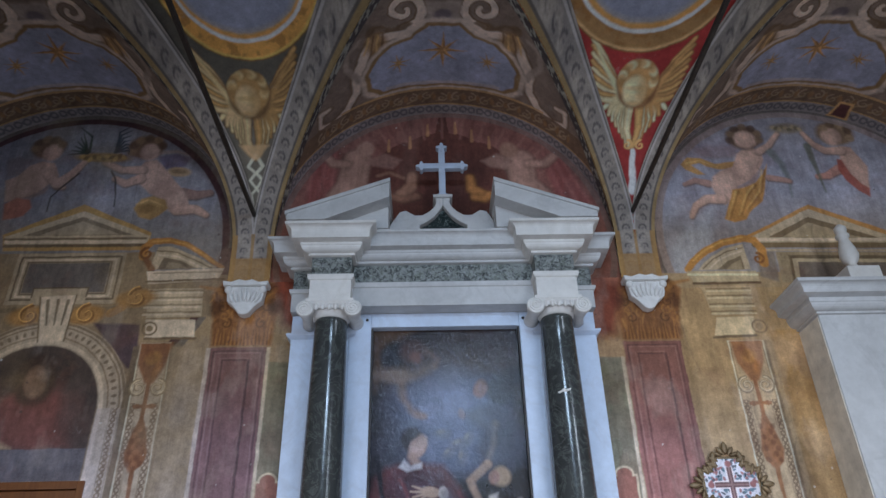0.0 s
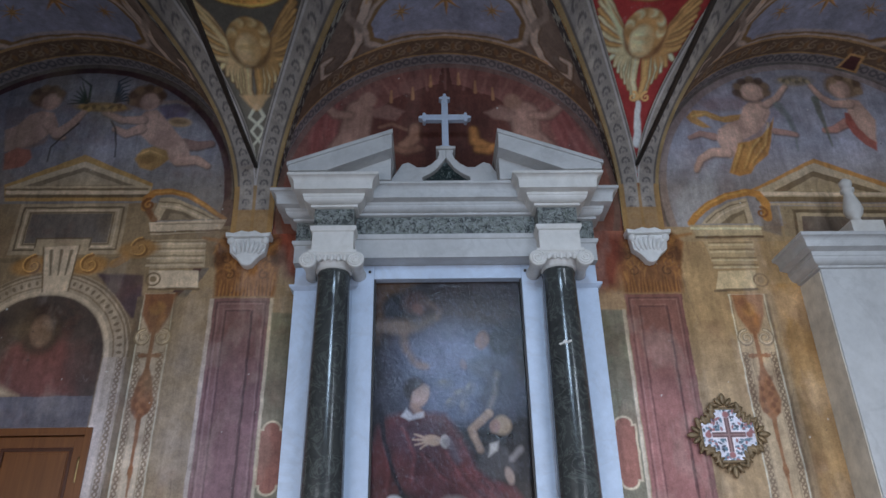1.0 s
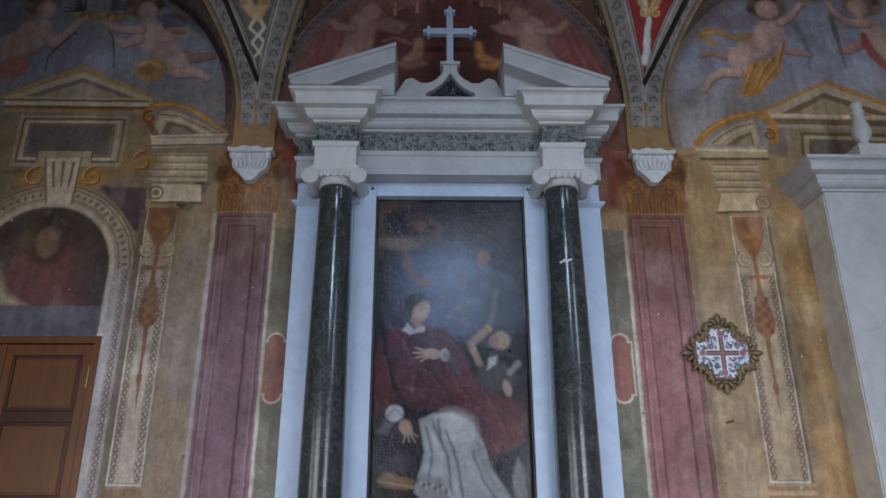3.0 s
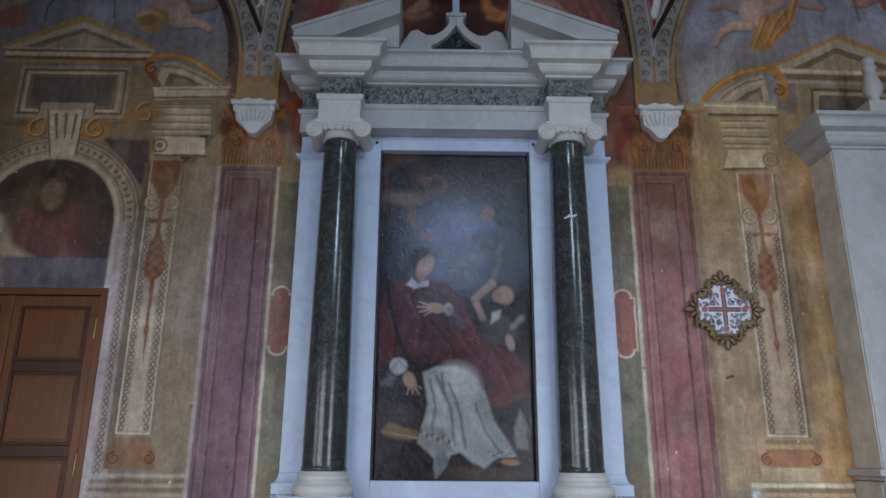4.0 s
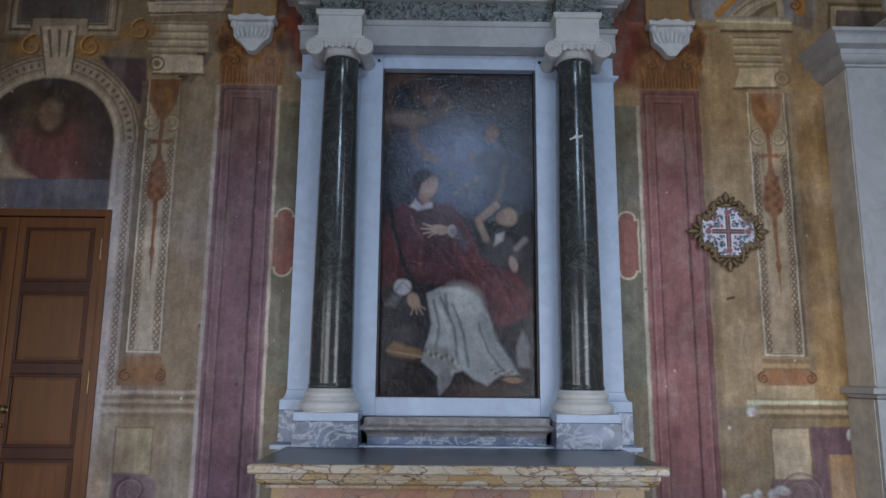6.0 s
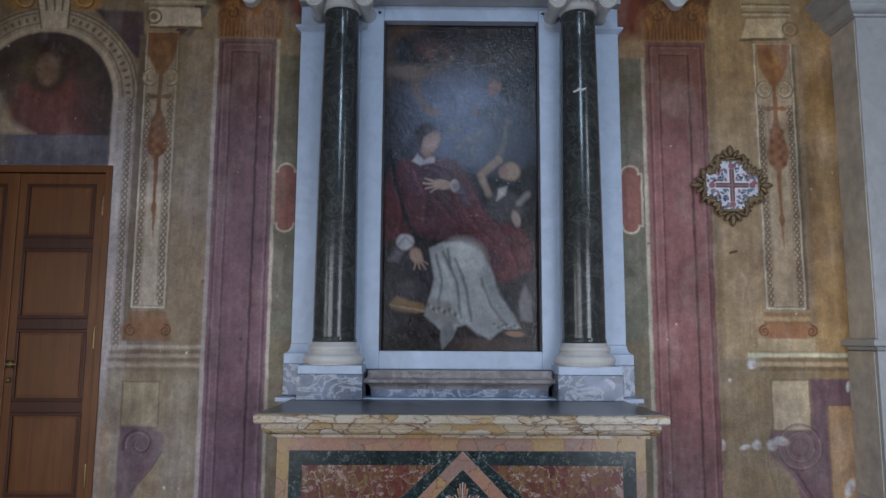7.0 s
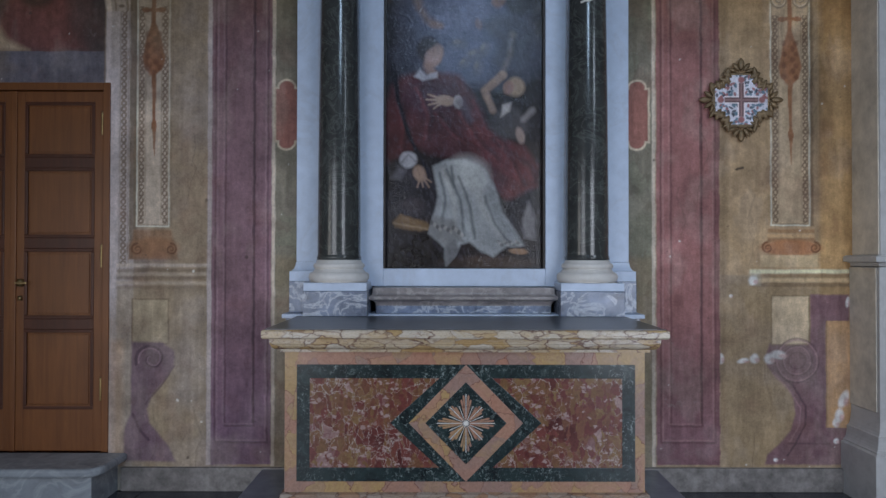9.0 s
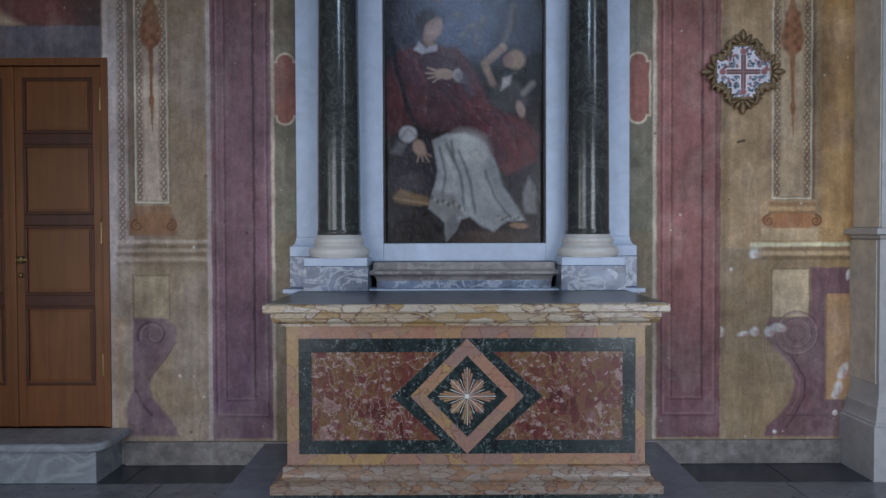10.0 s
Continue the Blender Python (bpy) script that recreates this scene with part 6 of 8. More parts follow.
def pendentive_paint(x, q, side):
    ground = (62, 60, 52) if side < 0 else (116, 30, 28)
    p = Paint(x, q, ground, 0.008, 2.9)
    p.tint(3, (48, 46, 40) if side < 0 else (92, 24, 22), 0.5, 131)
    if side < 0:
        u, pale, gold, dark = -1.43, (140, 116, 78), (122, 94, 48), (76, 56, 32)
        p.lay(q < 1.25, (86, 82, 70), 0.6)
        winged_head(p, u, 1.50, (136, 116, 78), gold, dark)
        for k in (-1, 1):
            p.stroke([(u, 1.02), (u + k * 0.06, 0.93), (u - k * 0.05, 0.82), (u + k * 0.04, 0.70), (u + k * 0.03, 0.62)], 0.03, (152, 146, 128), 0.9, 0.01, 0.015)
        p.poly([(u - 0.12, 1.10), (u + 0.12, 1.10), (u + 0.02, 0.98), (u - 0.02, 0.98)], pale, 0.9, 0.02)
        c, ru, rv, ri = (-1.385, 2.45), 0.60, 0.69, 0.46
    else:
        u, pale, gold, dark = 1.583, (156, 136, 98), (138, 104, 54), (88, 58, 32)
        winged_head(p, u, 1.56, pale, gold, dark)
        for k in (-1, 1):
            p.scroll(u + k * 0.05 + 0.02, 1.07, 0.04, 0.022, (150, 116, 62), k, 1.2)
        p.stroke([(u + 0.015, 1.02), (u + 0.02, 0.80), (u + 0.02, 0.70)], 0.04, (186, 176, 156), 1, 0.012, 0.07)
        c, ru, rv, ri = (1.545, 2.55), 0.69, 0.745, 0.50
    # oval medallion
    p.oval(*c, ru, rv, (84, 60, 26), 0, 0.02)
    p.oval(*c, ru * 0.985, rv * 0.985, (166, 122, 46) if side < 0 else (150, 118, 72), 0, 0.02)
    p.oval(*c, ru * 0.955, rv * 0.955, (152, 106, 34) if side < 0 else (112, 84, 44), 0, 0.03)
    n = fractal(x, q, 16, 141, 3)
    r = np.hypot((x - c[0]) / ru, (q - c[1]) / rv)
    p.lay(((r < 0.95) & (r > 0.82)) * np.clip((n - 0.5) / 0.12, 0, 1), (104, 70, 26), 0.6)
    p.oval(*c, ru * 0.83, rv * 0.80, (176, 170, 154), 0, 0.02), p.oval(*c, ru * 0.79, rv * 0.755, (150, 108, 44), 0, 0.03)
    p.oval(*c, ri, rv * 0.70, (112, 108, 100), 0, 0.04), p.oval(*c, ri * 0.96, rv * 0.66, (98, 104, 118), 0, 0.10)
    p.mottle(6, 0.2, 13), p.mottle(24, 0.14, 17)
    return p.c


def rib_paint(w, l):
    """A grey band with a guilloche, a gold edge and pale fillets."""
    p = Paint(w, l, (100, 96, 89), 0.006, 2.5)
    p.tint(5, (78, 76, 74), 0.6, 151)
    t = l / 0.075
    f = np.abs(t - np.floor(t) - 0.5) * 2
    g = t - np.floor(t) - 0.5
    p.lay((np.abs(np.hypot(g * 1.7, (w - 0.093) / 0.042) - 0.62) < 0.17) & (g > -0.12), (58, 56, 56), 0.8)
    p.lay(np.hypot(g * 1.7 + 0.1, (w - 0.093) / 0.042) < 0.22, (70, 68, 66), 0.7)
    p.tint(16, (128, 122, 110), 0.5, 157, 0.5, 0.7)
    p.lay(w < 0.020, (104, 86, 48), 0.9), p.lay((w > 0.024) & (w < 0.034), (62, 58, 54), 0.9)
    p.lay((w > 0.15) & (w < 0.165), (124, 122, 118), 0.9), p.lay((w > 0.165) & (w < 0.175), (62, 60, 58), 0.9)
    p.lay((l < 0.10) * (np.abs(w - 0.09) > 0.05), (112, 86, 42), 0.85), p.lay((l < -0.10), (116, 88, 42), 0.8)
    p.mottle(9, 0.2, 23), p.mottle(30, 0.14, 29)
    return p.c


for bay in range(3):
    cx = BAYS[bay]
    th = np.linspace(-0.2, math.pi + 0.2, 540)
    f = np.linspace(0, 1, 230) ** 0.9
    ang = np.clip(th, 0, math.pi)
    z = ARCH_Z + ARCH_R * np.sin(ang) - np.where(th < 0, -th, np.where(th > math.pi, th - math.pi, 0)) * 1.4
    x = cx + ARCH_R * np.cos(ang)
    sg = np.maximum(vault_s(z), 0.004)
    s = sg[:, None] * f[None, :]
    pos = np.stack([np.repeat(x[:, None], 230, 1), WALL + 0.003 - s, np.repeat(z[:, None], 230, 1)], -1)
    a = (math.pi / 2 - th) * ARCH_R
    col = web_paint(np.repeat(a[:, None], 230, 1), s, sg[:, None] - s, bay)
    sheet("vault_web", pos, col, M_VAULT, vault, "grey painted vault web with scrolls and gold stars")
for side, (xa, xb) in ((-1, BAYS[:2]), (1, BAYS[1:])):
    nq = 460
    q = np.linspace(0, VQ[-1], nq)
    x, qq = np.meshgrid(np.linspace(xa, xb, 460), q)
    z = np.interp(qq, VQ, VZ)
    keep = (z >= arch_top(x, xa) - 0.006) & (z >= arch_top(x, xb) - 0.006)
    pos = np.stack([x, WALL - vault_s(z), z], -1)
    sheet("pendentive", pos, pendentive_paint(x, qq, side), M_VAULT, vault,
          "dark green pendentive with a gilded winged head" if side < 0 else "red pendentive with a gilded winged head", keep)
    mid = (xa + xb) / 2
    for cx, sgn in ((xa, 1), (xb, -1)):
        w = np.linspace(-0.004, 0.185, 26)
        th = np.concatenate([np.linspace(-0.235, 0, 26)[:-1], np.linspace(0, math.pi / 2, 300)])
        ang = np.maximum(th, 0)
        r = ARCH_R + w[None, :]
        zz = ARCH_Z + r * np.sin(ang)[:, None] + np.minimum(th, 0)[:, None] * 1.4
        xx = cx + sgn * r * np.cos(ang)[:, None]
        ll = np.repeat((th * ARCH_R)[:, None], len(w), 1)
        keep = ((mid - xx) * sgn > -0.004) & (zz < 5.735)
        lift = 0.016
        sheet("rib_band", np.stack([xx, WALL - vault_s(zz) - lift, zz - lift * 0.6], -1), rib_paint(np.repeat(w[None, :], len(th), 0), ll), M_VAULT, vault,
              "grey rib band painted with a guilloche and gold edge", keep)


def tie_bar(x, z):
    bar = empty("tie_bar", x, WALL, z, "level square iron tie bar across the vault", "tie bar", "tie bars")
    part("bar", box(x - 0.014, x + 0.014, BACK, WALL, z - 0.014, z + 0.014, 0.003), M_IRON, bar)
    part("wall_plate", box(x - 0.03, x + 0.03, WALL - 0.02, WALL + 0.003, z - 0.035, z + 0.035, 0.005), M_IRON, bar)
    return bar


tie_bar(-1.44, 4.52)
tie_bar(1.59, 4.52)


# ---- stucco corbels under the ribs ----
def corbel(x):
    c = empty("corbel", x, WALL, 3.82, "white stucco shell corbel under the vault rib", "corbel", "rib corbels")
    part("slab", prism([(x - 0.165, 3.92), (x + 0.165, 3.92), (x + 0.17, 3.955), (x + 0.10, 3.945), (x + 0.05, 3.968), (x, 3.958), (x - 0.05, 3.97), (x - 0.11, 3.948), (x - 0.17, 3.96)], WALL - 0.11, WALL + 0.003, 0.008), M_STUCCO, c)
    part("body", prism([(x, 3.69), (x + 0.035, 3.70), (x + 0.08, 3.76), (x + 0.13, 3.80), (x + 0.145, 3.92), (x - 0.145, 3.92), (x - 0.13, 3.80), (x - 0.08, 3.76), (x - 0.035, 3.70)], WALL - 0.08, WALL + 0.003, 0.015), M_STUCCO, c)
    for k in range(-3, 4):
        t = k / 3
        bm = bmesh.new()
        bmesh.ops.create_uvsphere(bm, u_segments=8, v_segments=6, radius=1)
        bmesh.ops.transform(bm, matrix=pose(x + 0.10 * t, WALL - 0.082, 3.855 - 0.03 * abs(t), 0, 24 * t, 0) @ Matrix.Diagonal((0.017, 0.02, 0.065 - 0.018 * abs(t), 1)), verts=bm.verts)
        part("shell_lobe", bm, M_STUCCO, c, smooth=True)
    for sgn in (-1, 1):
        bm = bmesh.new()
        bmesh.ops.create_uvsphere(bm, u_segments=12, v_segments=8, radius=0.03)
        bmesh.ops.transform(bm, matrix=pose(x + sgn * 0.128, WALL - 0.075, 3.895), verts=bm.verts)
        part("curl", bm, M_STUCCO, c, smooth=True)
    return c


for x in (-1.435, 1.59):
    corbel(x).location.z -= 0.035

# ---- the altar table ----
AF = 3.30
altar = empty("altar", 0.03, 3.65, DAIS, "altar table inlaid with coloured marbles and a star", "altar")
HX = 0.94
AC = 0.03
part("body", box(AC - HX, AC + HX, AF, 4.02, DAIS, 0.83), M_PEACH, altar, "peach marble altar body")
part("mensa", moulding([(0.0, 0.90), (0.095, 0.90), (0.10, 0.907), (0.10, 0.938), (0.094, 0.945)], AC - HX, AC + HX, AF, 4.05), M_SIENA, altar, "yellow veined marble table slab")
part("table_top", box(AC - HX - 0.085, AC + HX + 0.085, AF - 0.085, 4.05, 0.9452, 0.9492), M_SLATE, altar, "dark slate table top")
part("table_moulding", moulding([(0.0, 0.822), (0.022, 0.824), (0.022, 0.838)] + ovolo(0.022, 0.838, 0.062, 0.868) + [(0.066, 0.872), (0.066, 0.899)], AC - HX, AC + HX, AF, 4.02), M_SIENA, altar, "yellow veined moulding")
part("base_moulding", moulding([(0.075, -0.042), (0.075, 0.0), (0.06, 0.012)] + ovolo(0.055, 0.016, 0.02, 0.06, hollow=False)[::1] + [(0.02, 0.085), (0.0, 0.092)], AC - HX, AC + HX, AF, 4.02), M_FOOT, altar, "pale pink veined base moulding")
part("plinth", box(AC - HX - 0.06, AC + HX + 0.06, AF - 0.06, 4.02, DAIS, -0.042, 0.004), M_GREEN, altar, "dark marble plinth")
PZ0, PZ1 = 0.149, 0.757
PL, PR = -0.847, 0.919
PC = 0.036


def inlay(name, points, material, depth, label=""):
    part(name, prism(points, AF - depth, AF + 0.01, 0.0012), material, altar, label)


def bar_box(x0, x1, z0, z1):
    return [(x0, z0), (x1, z0), (x1, z1), (x0, z1)]


ZM = (PZ0 + PZ1) / 2
inlay("dark_band", bar_box(PL, PR, PZ1 - 0.072, PZ1), M_GREEN, 0.004)
inlay("dark_band", bar_box(PL, PR, PZ0, PZ0 + 0.072), M_GREEN, 0.004)
inlay("dark_band", bar_box(PL, PL + 0.068, PZ0 + 0.072, PZ1 - 0.072), M_GREEN, 0.004)
inlay("dark_band", bar_box(PR - 0.068, PR, PZ0 + 0.072, PZ1 - 0.072), M_GREEN, 0.004)
inlay("jasper_panel", bar_box(PL + 0.068, PC, PZ0 + 0.072, PZ1 - 0.072), M_JASPER, 0.0035, "red and ochre breccia panel")
inlay("jasper_panel", bar_box(PC, PR - 0.068, PZ0 + 0.072, PZ1 - 0.072), M_JASPER, 0.0035, "red and ochre breccia panel")


def rhomb(h, v):
    return [(PC, ZM - v), (PC + h, ZM), (PC, ZM + v), (PC - h, ZM)]


inlay("dark_lozenge", [(PC - 0.06, PZ0 + 0.0), (PC + 0.06, PZ0 + 0.0), (PC + 0.395, ZM), (PC + 0.06, PZ1), (PC - 0.06, PZ1), (PC - 0.395, ZM)], M_GREEN, 0.0055, "dark green marble lozenge border")
inlay("peach_lozenge", rhomb(0.298, 0.304), M_PEACH, 0.0075, "peach marble lozenge")
inlay("green_lozenge", rhomb(0.212, 0.214), M_GREEN, 0.009, "dark green marble lozenge")


def star_ray(turn, r0, length, w0, w1, material, lift, label=""):
    d, n = Vector((math.cos(turn), math.sin(turn))), Vector((-math.sin(turn), math.cos(turn)))
    pts = [d * r0 - n * w0 * 0.3, d * length - n * w1, d * (length + w1 * 1.2), d * length + n * w1, d * r0 + n * w0 * 0.3]
    part("star_ray", prism([(PC + q.x, ZM + q.y) for q in pts], AF - 0.0105 - lift, AF, 0.0), material, altar, label)


for k in range(8):
    a = math.pi / 4 * k
    reach = 0.150 if k % 2 == 0 else 0.118
    for j, off in enumerate((-0.20, -0.09, 0.09, 0.20)):
        star_ray(a + off, 0.02, reach * (0.80 if j in (0, 3) else 0.94), 0.004, 0.0055, M_PEACH, 0.0002 * (j % 2), "peach marble star ray" if k + j == 0 else "")
    star_ray(a, 0.0, reach, 0.003, 0.0018, M_CREAM, 0.0008, "pale marble star ray" if k == 0 else "")
    star_ray(a + math.pi / 8, 0.0, 0.095, 0.003, 0.0015, M_CREAM, 0.0006)
part("star_heart", lathe([(0.012, 0.0), (0.012, 0.0016)], 0, 0, 12), M_CREAM, altar).data.transform(Matrix.Translation((PC, AF - 0.0105, ZM)) @ Matrix.Rotation(math.pi / 2, 4, "X"))

# ---- dais ----
dais = tagged(part("dais", box(-1.30, 1.36, 2.05, WALL - 0.002, FLOOR, DAIS, 0.006), M_DAIS), "grey slate platform under the altar", "platform", kind="structure")

# ---- the marble aedicule round the painting ----
aed = empty("aedicule", AX, 4.2, DAIS, "white marble columned frame with a broken pediment", "altarpiece frame")
CH = 0.80           # columns stand this far from the axis
CY = 4.165
part("back_block", box(AX - 1.13, AX + 1.13, 4.12, WALL + 0.003, DAIS, 0.93), M_BLUE, aed, "blue grey marble base")
part("foot", box(AX - 1.15, AX + 1.15, 4.08, WALL + 0.002, 0.93, 0.956, 0.004), M_WHITE_BLUED, aed)
for sgn in (-1, 1):
    c = AX + sgn * CH
    ped = part("pedestal", box(c - 0.20, c + 0.20, 3.985, WALL, 0.95, 1.105, 0.004), M_BLUE, aed, "blue grey veined marble pedestal")
    part("pedestal_cap", box(c - 0.197, c + 0.197, 3.99, WALL, 1.106, 1.158, 0.005), M_WHITE_BLUED, aed)
    o0, o1 = sorted((AX + sgn * 0.93, AX + sgn * 1.135))
    part("outer_pedestal", box(o0, o1, 4.22, WALL, 0.957, 1.16, 0.004), M_BLUE, aed)
    part("outer_base", moulding([(0.035, 1.161), (0.035, 1.225)] + ovolo(0.035, 1.225, 0.0, 1.285), AX + sgn * 0.89 - 0.21, AX + sgn * 0.89 + 0.21, 4.27, WALL), M_WHITE_BLUED, aed)
    part("pilaster", box(AX + sgn * 0.885 - 0.215, AX + sgn * 0.885 + 0.215, 4.28, WALL, 1.286, 3.615, 0.004), M_WHITE_BLUED, aed, "white marble pilaster strip")
    part("pilaster_cap", moulding([(0.0, 3.43), (0.03, 3.455), (0.03, 3.47)], AX + sgn * 0.885 - 0.215, AX + sgn * 0.885 + 0.215, 4.28, WALL), M_WHITE_BLUED, aed)
    col = empty("column", c, CY, 1.158)
    col.parent = aed
    col.matrix_parent_inverse = aed.matrix_world.inverted()
    base = [(0.192, 1.159)]
    for k in range(9):
        t = -90 + 180 * k / 8
        base.append((0.172 + 0.022 * math.cos(radians(t)), 1.192 + 0.030 * math.sin(radians(t))))
    base += [(0.165, 1.226), (0.158, 1.24)]
    for k in range(9):
        t = -90 + 180 * k / 8
        base.append((0.150 + 0.014 * math.cos(radians(t)), 1.262 + 0.018 * math.sin(radians(t))))
    base += [(0.146, 1.285), (0.142, 1.30)]
    part("column_base", lathe(base, c, CY, 48), M_CREAM, col, "white marble moulded column base")
    shaft = [(0.142, 1.30), (0.142, 1.318), (0.137, 1.33)]
    for k in range(13):
        t = k / 12
        shaft.append((0.137 - 0.023 * t ** 1.6, 1.335 + 2.13 * t))
    shaft += [(0.118, 3.475), (0.118, 3.49), (0.112, 3.50), (0.112, 3.53)]
    part("shaft", lathe(shaft, c, CY, 64), M_COLUMN, col, "polished dark green marble shaft")
    # ionic capital
    cap = empty("capital", c, CY, 3.5)
    cap.parent = aed
    cap.matrix_parent_inverse = aed.matrix_world.inverted()
    cap["label"] = "cream marble ionic capital"
    part("echinus", lathe([(0.114, 3.505), (0.125, 3.515), (0.14, 3.54), (0.15, 3.575), (0.15, 3.59)], c, CY, 40), M_CREAM, cap)
    part("abacus", moulding([(-0.012, 3.588), (-0.005, 3.598), (0.0, 3.602), (0.0, 3.622)], c - 0.165, c + 0.165, CY - 0.165, CY + 0.165), M_CREAM, cap)
    for yf in (CY - 0.155,):
        part("volute_band", box(c - 0.15, c + 0.15, yf, CY + 0.15, 3.552, 3.588, 0.004), M_CREAM, cap)
        for k in range(-2, 3):
            bm = bmesh.new()
            bmesh.ops.create_uvsphere(bm, u_segments=10, v_segments=8, radius=1)
            bmesh.ops.transform(bm, matrix=pose(c + k * 0.045, yf - 0.002, 3.562) @ Matrix.Diagonal((0.0175, 0.014, 0.027, 1)), verts=bm.verts)
            part("egg", bm, M_CREAM, cap, smooth=True)
    for s2 in (-1, 1):
        vx, vz = c + s2 * 0.165, 3.545
        bm = bmesh.new()
        n = 28
        rings = []
        for yy, rr in ((CY - 0.175, 0.056), (CY - 0.16, 0.062), (CY - 0.06, 0.046), (CY, 0.042), (CY + 0.06, 0.046), (CY + 0.15, 0.062)):
            rings.append([bm.verts.new((vx + rr * math.cos(2 * math.pi * i / n), yy, vz + rr * math.sin(2 * math.pi * i / n))) for i in range(n)])
        for ra, rb in zip(rings, rings[1:]):
            for i in range(n):
                bm.faces.new((ra[i], ra[(i + 1) % n], rb[(i + 1) % n], rb[i])).smooth = True
        bm.faces.new(rings[0]), bm.faces.new(rings[-1][::-1])
        bmesh.ops.recalc_face_normals(bm, faces=bm.faces)
        part("volute", bm, M_CREAM, cap)
        cu = bpy.data.curves.new("volute_spiral", "CURVE")
        cu.dimensions, cu.bevel_depth = "3D", 0.006
        sp = cu.splines.new("POLY")
        pts = [((vx + s2 * (0.052 * (1 - 0.85 * k / 40)) * math.cos(radians(90 + 18 * 2.4 * k / 1.0 * 0.5))), CY - 0.176, vz + (0.052 * (1 - 0.85 * k / 40)) * math.sin(radians(90 + 18 * 2.4 * k * 0.5)), 1) for k in range(41)]
        sp.points.add(len(pts) - 1)
        for q, v in zip(sp.points, pts):
            q.co = v
        cu.materials.append(M_CREAM)
        sob = new("volute_spiral", cu)
        sob.parent = cap
        sob.matrix_parent_inverse = cap.matrix_world.inverted()

# a pale scar in one shaft
scar = [(0.0, 0.0), (0.028, 0.010), (0.05, 0.006), (0.078, 0.020), (0.082, 0.034), (0.05, 0.024), (0.034, 0.034), (0.016, 0.018), (-0.006, 0.012)]
bm = bmesh.new()
ring_out, ring_in = [], []
for u, v in scar:
    a = -math.pi / 2 + (u - 0.03 - 0.03) / 0.122
    for ring_list, r in ((ring_out, 0.1245), (ring_in, 0.115)):
        ring_list.append(bm.verts.new((AX + CH + r * math.cos(a), CY + r * math.sin(a), 2.925 + v)))
bm.faces.new(ring_out)
for i in range(len(scar)):
    j = (i + 1) % len(scar)
    bm.faces.new((ring_out[i], ring_in[i], ring_in[j], ring_out[j]))
bmesh.ops.recalc_face_normals(bm, faces=bm.faces)
part("shaft_scar", bm, M_CREAM, col, "pale chipped scar in the stone")

# entablature: architrave, breccia frieze, cornice; a long one and two breaks forward over the columns
CORNICE = [(0.0, 3.955), (0.02, 3.958), (0.02, 3.975)] + ovolo(0.022, 3.975, 0.07, 4.015) + [(0.075, 4.02), (0.075, 4.038), (0.13, 4.044), (0.135, 4.095)] + ovolo(0.135, 4.097, 0.175, 4.135, hollow=True) + [(0.178, 4.14), (0.178, 4.155)]


def entablature(x0, x1, yf, white, dz, back):
    part("architrave", moulding([(0.0, 3.623 + dz), (0.0, 3.765), (0.012, 3.77), (0.018, 3.785), (0.018, 3.803 - dz), (0.0, 3.804 - dz)], x0, x1, yf, back), white, aed, "white marble architrave")
    part("frieze", box(x0 + 0.004, x1 - 0.004, yf + 0.006, back, 3.804 - dz, 3.955 + dz), M_PALE, aed, "mottled green breccia frieze")
    part("cornice", moulding([(o, z + dz) for o, z in CORNICE], x0, x1, yf, back), white, aed, "white marble moulded cornice")


entablature(AX - 1.11, AX + 1.11, 4.225, M_WHITE_NEUTRAL, 0.004, WALL + 0.003)
entablature(AX - 0.66, AX + 0.66, 4.14, M_WHITE_NEUTRAL, 0.0, 4.31)
for sgn in (-1, 1):
    c = AX + sgn * CH
    entablature(c - 0.145, c + 0.145, 4.005, M_CREAM, -0.003, 4.33)
    # broken raking pediment
    xo, xi = AX + sgn * 1.115, AX + sgn * 0.385
    yo = 3.815
    slope = (4.49 - 4.21) / 0.73
    rake = [(xo, 4.157), (xo, 4.215), (xi, 4.495), (xi, 4.345), (xo - sgn * 0.27, 4.157)]
    part("raking_cornice", prism(rake, yo, WALL - 0.03, 0.004), M_WHITE_NEUTRAL, aed, "white marble raking cornice")
    part("raking_fillet", prism([(xo + sgn * 0.012, 4.195), (xo + sgn * 0.012, 4.222), (xi - sgn * 0.004, 4.503), (xi - sgn * 0.004, 4.470)], yo - 0.014, WALL - 0.032, 0.003), M_WHITE_NEUTRAL, aed)
    part("tympanum", prism([(xo - sgn * 0.26, 4.157), (xi + sgn * 0.012, 4.35), (xi + sgn * 0.012, 4.157)], yo + 0.13, WALL - 0.03), M_WHITE_NEUTRAL, aed)
# picture surround
PX0, PX1, PZB, PZT = -0.48, 0.592, 1.243, 3.525
for nm, b in (("frame_side", (PX0 - 0.16, PX0, 4.27, WALL, 1.125, 3.62)), ("frame_side", (PX1, PX1 + 0.155, 4.27, WALL, 1.125, 3.62)),
              ("frame_bottom", (PX0, PX1, 4.27, WALL, 1.125, PZB)), ("frame_top", (PX0, PX1, 4.27, WALL, PZT - 0.012, 3.62))):
    part(nm, box(*b, 0.006), M_WHITE_BLUED, aed, "white marble picture surround")
for nm, b in (("inner_edge", (PX0, PX0 + 0.012, 4.29, WALL, PZB, PZT)), ("inner_edge", (PX1 - 0.012, PX1, 4.29, WALL, PZB, PZT))):
    part(nm, box(*b), M_IRON, aed)
